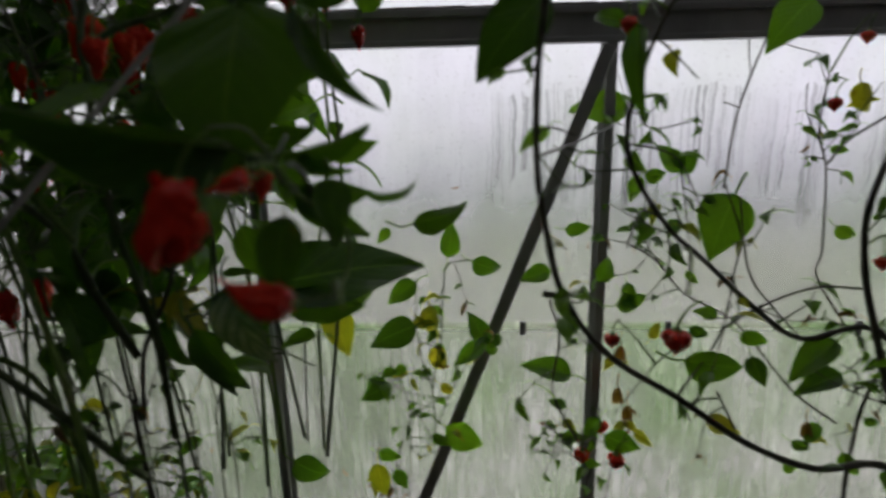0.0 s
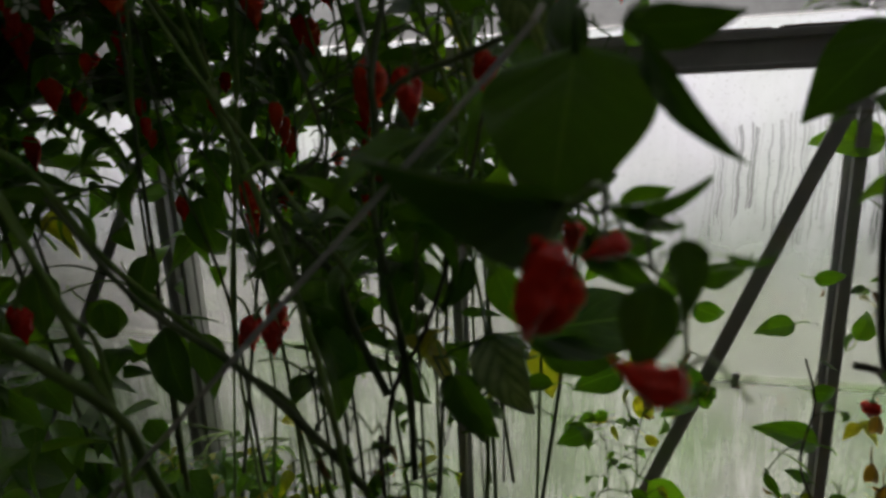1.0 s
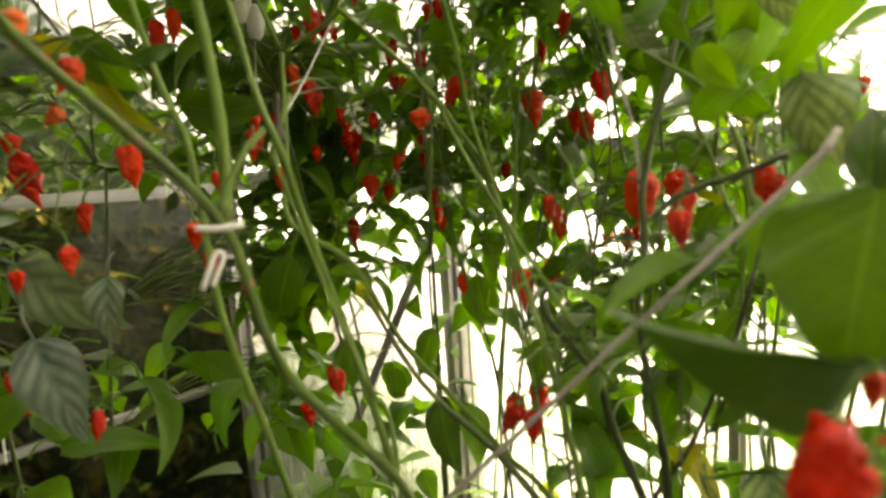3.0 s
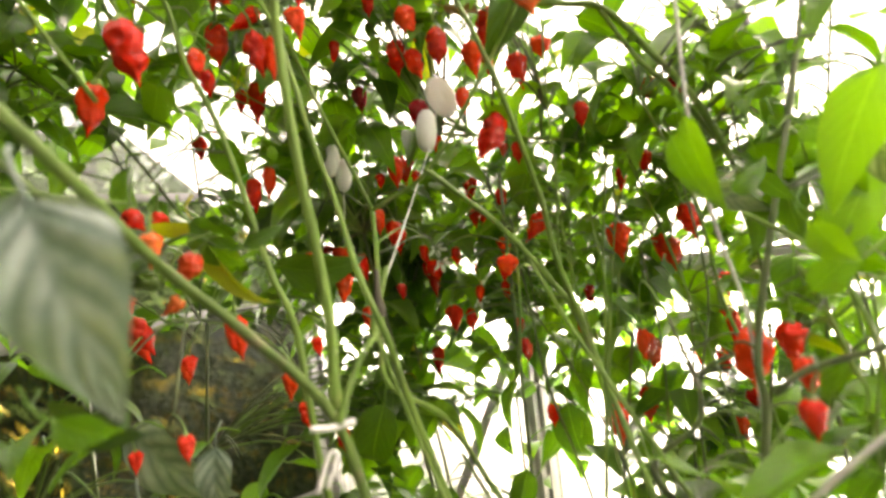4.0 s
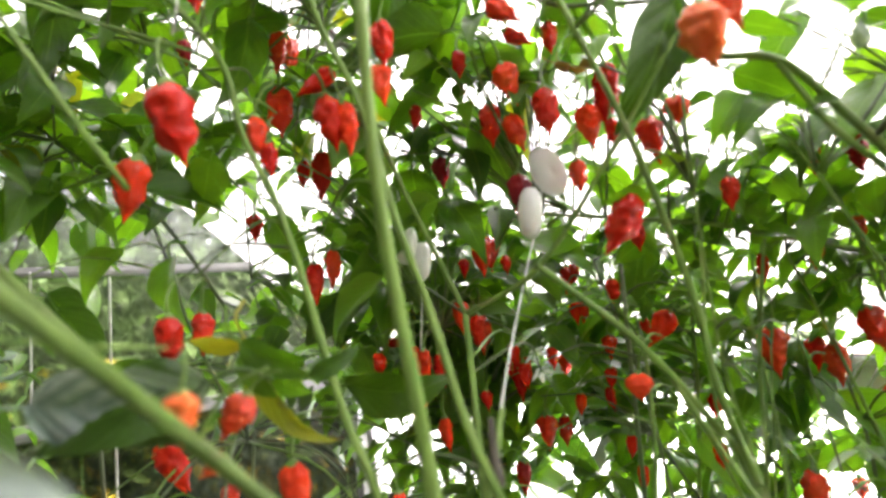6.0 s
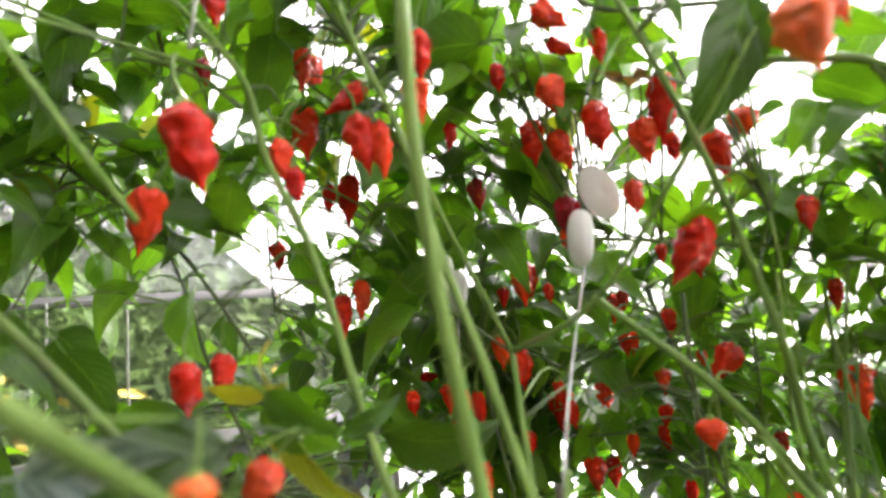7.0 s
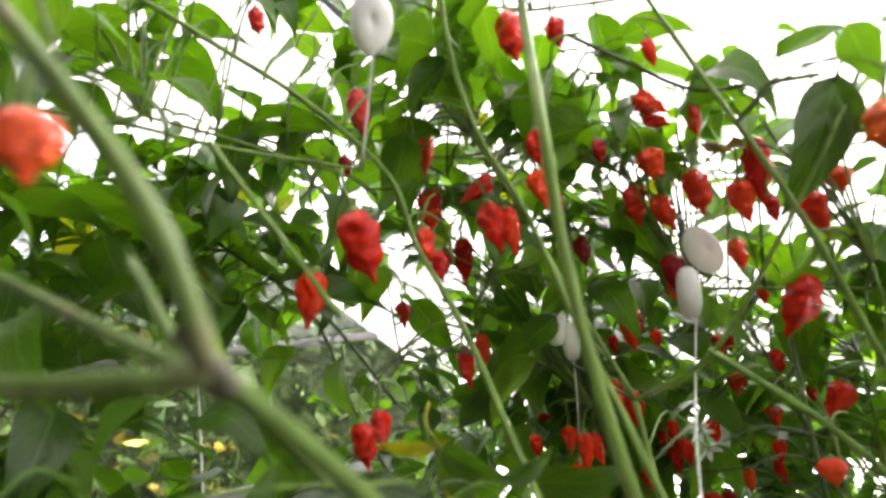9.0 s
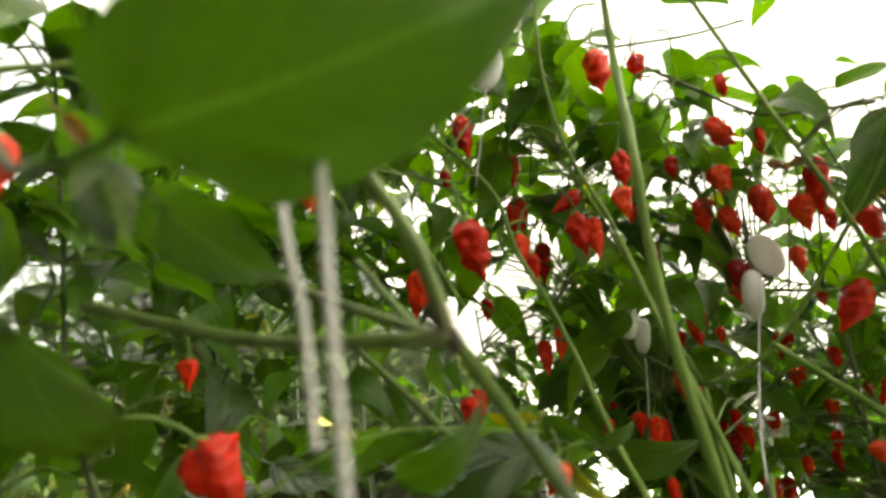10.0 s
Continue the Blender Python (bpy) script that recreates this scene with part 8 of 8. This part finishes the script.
leaf(BARE, (0.643, 1.111, 1.245), (0.619, 1.113, 1.235), 0, "old", roll=-66, wide=0.94)
leaf(BARE, (0.645, 1.110, 1.238), (0.625, 1.109, 1.229), 0, "old", roll=-111, wide=1.07)
leaf(BARE, (0.639, 1.114, 1.246), (0.654, 1.092, 1.243), 0, "old", roll=95, wide=0.87)
leaf(BARE, (0.651, 1.116, 0.664), (0.666, 1.091, 0.661), 0, "old", roll=18, wide=1.17)
leaf(BARE, (0.643, 1.115, 0.655), (0.658, 1.096, 0.660), 0, "old", roll=71, wide=0.95)
leaf(THIN, (-0.140, 1.117, 0.566), (-0.135, 1.086, 0.541), 0, "old", roll=-12, wide=0.95)
leaf(THIN, (-0.123, 1.122, 0.568), (-0.156, 1.100, 0.565), 0, "old", roll=-38, wide=1.05)
leaf(THIN, (-0.138, 1.115, 0.563), (-0.150, 1.086, 0.545), 0, "dry", roll=-42, wide=0.85)
leaf(THIN, (-0.105, 1.107, 0.539), (-0.141, 1.085, 0.537), 0, "dry", roll=-30, wide=0.84)
leaf(THIN, (-0.109, 1.111, 0.545), (-0.111, 1.080, 0.523), 0, "dry", roll=-36, wide=1.06)
leaf(THIN, (-0.061, 1.109, 0.775), (-0.048, 1.090, 0.758), 0, "old", roll=35, wide=0.84)
leaf(THIN, (-0.067, 1.114, 0.786), (-0.104, 1.099, 0.789), 0, "old", roll=-69, wide=0.97)
sprigs(BARE, 100, 801, 0.55, 1.36)
sprigs(THIN, 24, 802, 0.55, 1.1)
sprigs(FRONT, 16, 803, 0.6, 1.0)
thicket(DEEP, (-1.10, 0.80, 1.34), (-0.70, 1.12, 1.75), 390, 701)
thicket(DEEP, (-0.72, 0.82, 1.30), (-0.30, 1.12, 1.75), 170, 702)
thicket(DEEP, (-1.25, 0.72, 1.20), (-1.05, 1.12, 1.75), 260, 703)
thicket(DEEP, (-1.10, 0.55, 1.58), (-0.38, 0.98, 1.98), 400, 707, (0.38, 0.72), 0.6)
thicket(DEEP, (-1.05, 0.85, 1.36), (-0.45, 1.12, 1.62), 170, 708, (0.35, 0.65), 0.3)
thicket(DEEP, (-0.50, 0.75, 1.10), (-0.12, 1.10, 1.34), 110, 711, (0.5, 0.95), 0.3)
thicket(DEEP, (-0.82, 0.86, 1.04), (-0.28, 1.13, 1.22), 100, 715, (0.5, 0.95), 0.3)
thicket(DEEP, (-1.08, 0.88, 1.24), (-0.55, 1.14, 1.50), 190, 712, (0.45, 0.85), 0.3)
thicket(CORNER, (-1.00, 0.62, 0.72), (-0.72, 0.90, 1.02), 90, 716, (0.7, 1.2), 0.1)
thicket(DEEP, (-0.78, 0.60, 1.76), (-0.34, 0.96, 1.96), 170, 717, (0.25, 0.5), 0.8)
thicket(DEEP, (-0.62, 0.86, 1.50), (-0.16, 1.12, 1.80), 300, 718, (0.4, 0.8), 0.5)
thicket(DEEP, (-0.80, 0.86, 1.40), (-0.34, 1.12, 1.60), 90, 721, (0.3, 0.55), 0.4)
thicket(CORNER, (-1.35, 0.45, 1.38), (-1.02, 0.95, 1.60), 150, 714, (0.5, 0.9), 0.25)
thicket(CORNER, (-1.60, -0.25, 1.25), (-1.05, 0.33, 2.00), 260, 705)
thicket(CORNER, (-1.50, 0.20, 1.78), (-1.00, 0.65, 2.05), 90, 706, (0.6, 1.0), 0.5)


# ---- strings, canes and clips ----
def strand(line, r, phase):
    """One yarn of a twisted string, wound about a line of places."""
    out, ref, run = [], Vector((0.31, 0.57, 0.76)), 0.0
    for i, c in enumerate(line):
        run += (c - line[i - 1]).length if i else 0
        d = (line[min(i + 1, len(line) - 1)] - line[max(i - 1, 0)]).normalized()
        u = d.cross(ref).normalized()
        a = phase + run * 520
        out.append(c + 0.55 * r * (math.cos(a) * u + math.sin(a) * d.cross(u)))
    return tube(bmesh.new(), out, 0.62 * r, 0.62 * r, 6, 1)


def cord(name, points, r, material, label, category):
    """A string of two twisted strands, a cane with joints, or a plain tie, through a few places."""
    if name == "tie":
        return tagged(part(name, tube(bmesh.new(), points, r, r, 6, 5), material, None), label, category)
    e = tagged(new(name), label, category)
    e.location = points[-1]
    if name == "cane":
        part("rod", tube(bmesh.new(), points, r, r, 8, 5, 0.09), material, e)
        line = spline(points, 5)
        for q in line[3::6]:
            d = (line[min(line.index(q) + 1, len(line) - 1)] - q).normalized() * 0.002
            part("joint", tube(bmesh.new(), [q - d, q + d], 1.3 * r, 1.3 * r, 8, 1), material, e)
        return e
    length = sum((Vector(b) - Vector(a)).length for a, b in zip(points, points[1:]))
    line = spline(points, max(6, int(length * 520 / (len(points) - 1))))
    for phase in (0.0, math.pi):
        part("strand", strand(line, r, phase), material, e)
    return e


def bobbin(thing, place, axis, up, r=0.017, h=0.010):
    """White plastic reel: an oval disc with a rounded rim and a groove."""
    bm, rings, n = bmesh.new(), [], 20
    for z, k in ((-1, 0.2), (-0.96, 0.5), (-0.8, 0.78), (-0.5, 0.95), (-0.18, 1.0), (0.18, 1.0), (0.5, 0.95), (0.8, 0.78), (0.96, 0.5), (1, 0.2), (0.9, 0.15)):
        rings.append([bm.verts.new((k * r * math.cos(6.2832 * i / n), k * r * 1.45 * math.sin(6.2832 * i / n), z * h / 2)) for i in range(n)])
    for a, b in zip(rings, rings[1:]):
        for i in range(n):
            bm.faces.new((a[i], a[(i + 1) % n], b[(i + 1) % n], b[i]))
    bm.faces.new(rings[0][::-1])
    bm.faces.new(rings[-1])
    z = Vector(axis).normalized()
    x = Vector(up).cross(z).normalized()
    bmesh.ops.transform(bm, matrix=Matrix.Translation(place) @ Matrix((x, z.cross(x), z)).transposed().to_4x4(), verts=bm.verts)
    return part("bobbin", bm, PLASTIC, thing, "white plastic reel")


def winder(reels, string, label):
    """A pair of reels hung on a plant string."""
    e = tagged(new("string_winder"), label, "string winder")
    e.location = reels[0][0]
    for place, axis, up, r, h in reels:
        bobbin(e, place, axis, up, r, h)
    part("string", tube(bmesh.new(), string, 0.0010, 0.0010, 6, 5), TWINE, e, "thin white string")
    return e


winder([((-0.631, 0.690, 1.654), (0.93, -0.33, -0.16), (-0.49, -0.34, 0.80), 0.0195, 0.015), ((-0.646, 0.671, 1.612), (0.83, 0.54, -0.13), (0.18, 0.05, 0.98), 0.019, 0.024)], [(-0.591, 0.742, 1.716), (-0.629, 0.697, 1.671), (-0.642, 0.670, 1.592), (-0.598, 0.570, 1.481), (-0.544, 0.488, 1.417)], "pair of white plastic string reels hung among the stems")
winder([((-0.639, 0.342, 1.862), (0.79, -0.31, -0.52), (0.26, 0.02, 0.97), 0.018, 0.018)], [(-0.625, 0.370, 1.946), (-0.639, 0.347, 1.873), (-0.643, 0.343, 1.843), (-0.675, 0.332, 1.744)], "white plastic string reel high in the leaves")
winder([((-0.813, 0.630, 1.606), (0.86, 0.45, -0.24), (0.10, -0.22, 0.97), 0.017, 0.022), ((-0.816, 0.653, 1.585), (0.79, 0.57, -0.22), (0.05, -0.30, 0.95), 0.017, 0.020)], [(-0.804, 0.617, 1.674), (-0.806, 0.627, 1.617), (-0.813, 0.647, 1.561), (-0.831, 0.638, 1.415)], "pair of pale plastic string reels behind the stems")
cord("cane", [(-0.120, 0.597, 1.372), (-0.138, 0.580, 1.345), (-0.241, 0.550, 1.237), (-0.356, 0.533, 1.119), (-0.491, 0.520, 0.981)], 0.0022, CANE, "thin grey cane leaning through the stems", "cane")
cord("string", [(-0.292, 0.637, 1.651), (-0.295, 0.642, 1.523), (-0.288, 0.654, 1.440), (-0.279, 0.669, 1.369), (-0.283, 0.687, 1.257)], 0.0017, TWINE, "twisted white string tied up through the plant", "string")
cord("string", [(-1.414, 0.304, 1.660), (-1.431, 0.304, 1.539), (-1.447, 0.305, 1.422), (-1.440, 0.315, 1.408)], 0.0020, TWINE, "white string hanging before the end wall", "string")
cord("string", [(-1.277, 0.394, 1.631), (-1.296, 0.395, 1.489), (-1.307, 0.399, 1.381), (-1.337, 0.400, 1.168), (-1.155, 0.356, 0.964)], 0.0020, TWINE, "white string hanging before the end wall", "string")
cord("string", [(-0.417, 0.099, 1.701), (-0.377, 0.087, 1.635), (-0.364, 0.082, 1.580), (-0.372, 0.084, 1.522)], 0.0019, TWINE, "white string close beside the broad leaves", "string")
cord("string", [(-0.430, 0.083, 1.683), (-0.397, 0.077, 1.620), (-0.388, 0.079, 1.584), (-0.388, 0.080, 1.539)], 0.0016, TWINE, "white string close beside the broad leaves", "string")
cord("tie", [(-0.473, 0.359, 1.335), (-0.466, 0.373, 1.333), (-0.461, 0.390, 1.334)], 0.0026, PLASTIC, "white plastic tie clipped across a stem fork", "plant tie")
cord("tie", [(-0.467, 0.356, 1.291), (-0.465, 0.368, 1.315), (-0.462, 0.372, 1.312), (-0.464, 0.362, 1.293)], 0.0020, PLASTIC, "bent white plastic tie on a stem", "plant tie")
cord("string", [(0.448, 1.295, 1.394), (0.519, 1.234, 1.349), (0.603, 1.177, 1.313)], 0.0012, TWINE, "white string stretched under the eaves", "string")
cord("cane", [(-0.230, 1.066, 0.913), (-0.230, 1.040, 0.822), (-0.227, 1.008, 0.713)], 0.0016, CANE, "thin grey cane before the fogged glass", "cane")
cord("string", [(0.517, 1.215, 1.356), (0.505, 1.207, 1.330), (0.509, 1.192, 1.277)], 0.0014, TWINE, "loose white string end under the eaves", "string")
stalk(NEAR, [(-0.545, 0.478, 1.378), (-0.547, 0.481, 1.397), (-0.542, 0.487, 1.417), (-0.551, 0.507, 1.444)], 4.0, 2.0, STEM, "stub")
stalk(NEAR, [(-0.417, 0.349, 1.348), (-0.420, 0.362, 1.369), (-0.422, 0.377, 1.388), (-0.423, 0.391, 1.399)], 2.6, 2.2, STEM, "stub")
stalk(NEAR, [(-0.533, 0.479, 1.399), (-0.537, 0.481, 1.419), (-0.540, 0.485, 1.443)], 5.0, 2.0, STUB, "stub")
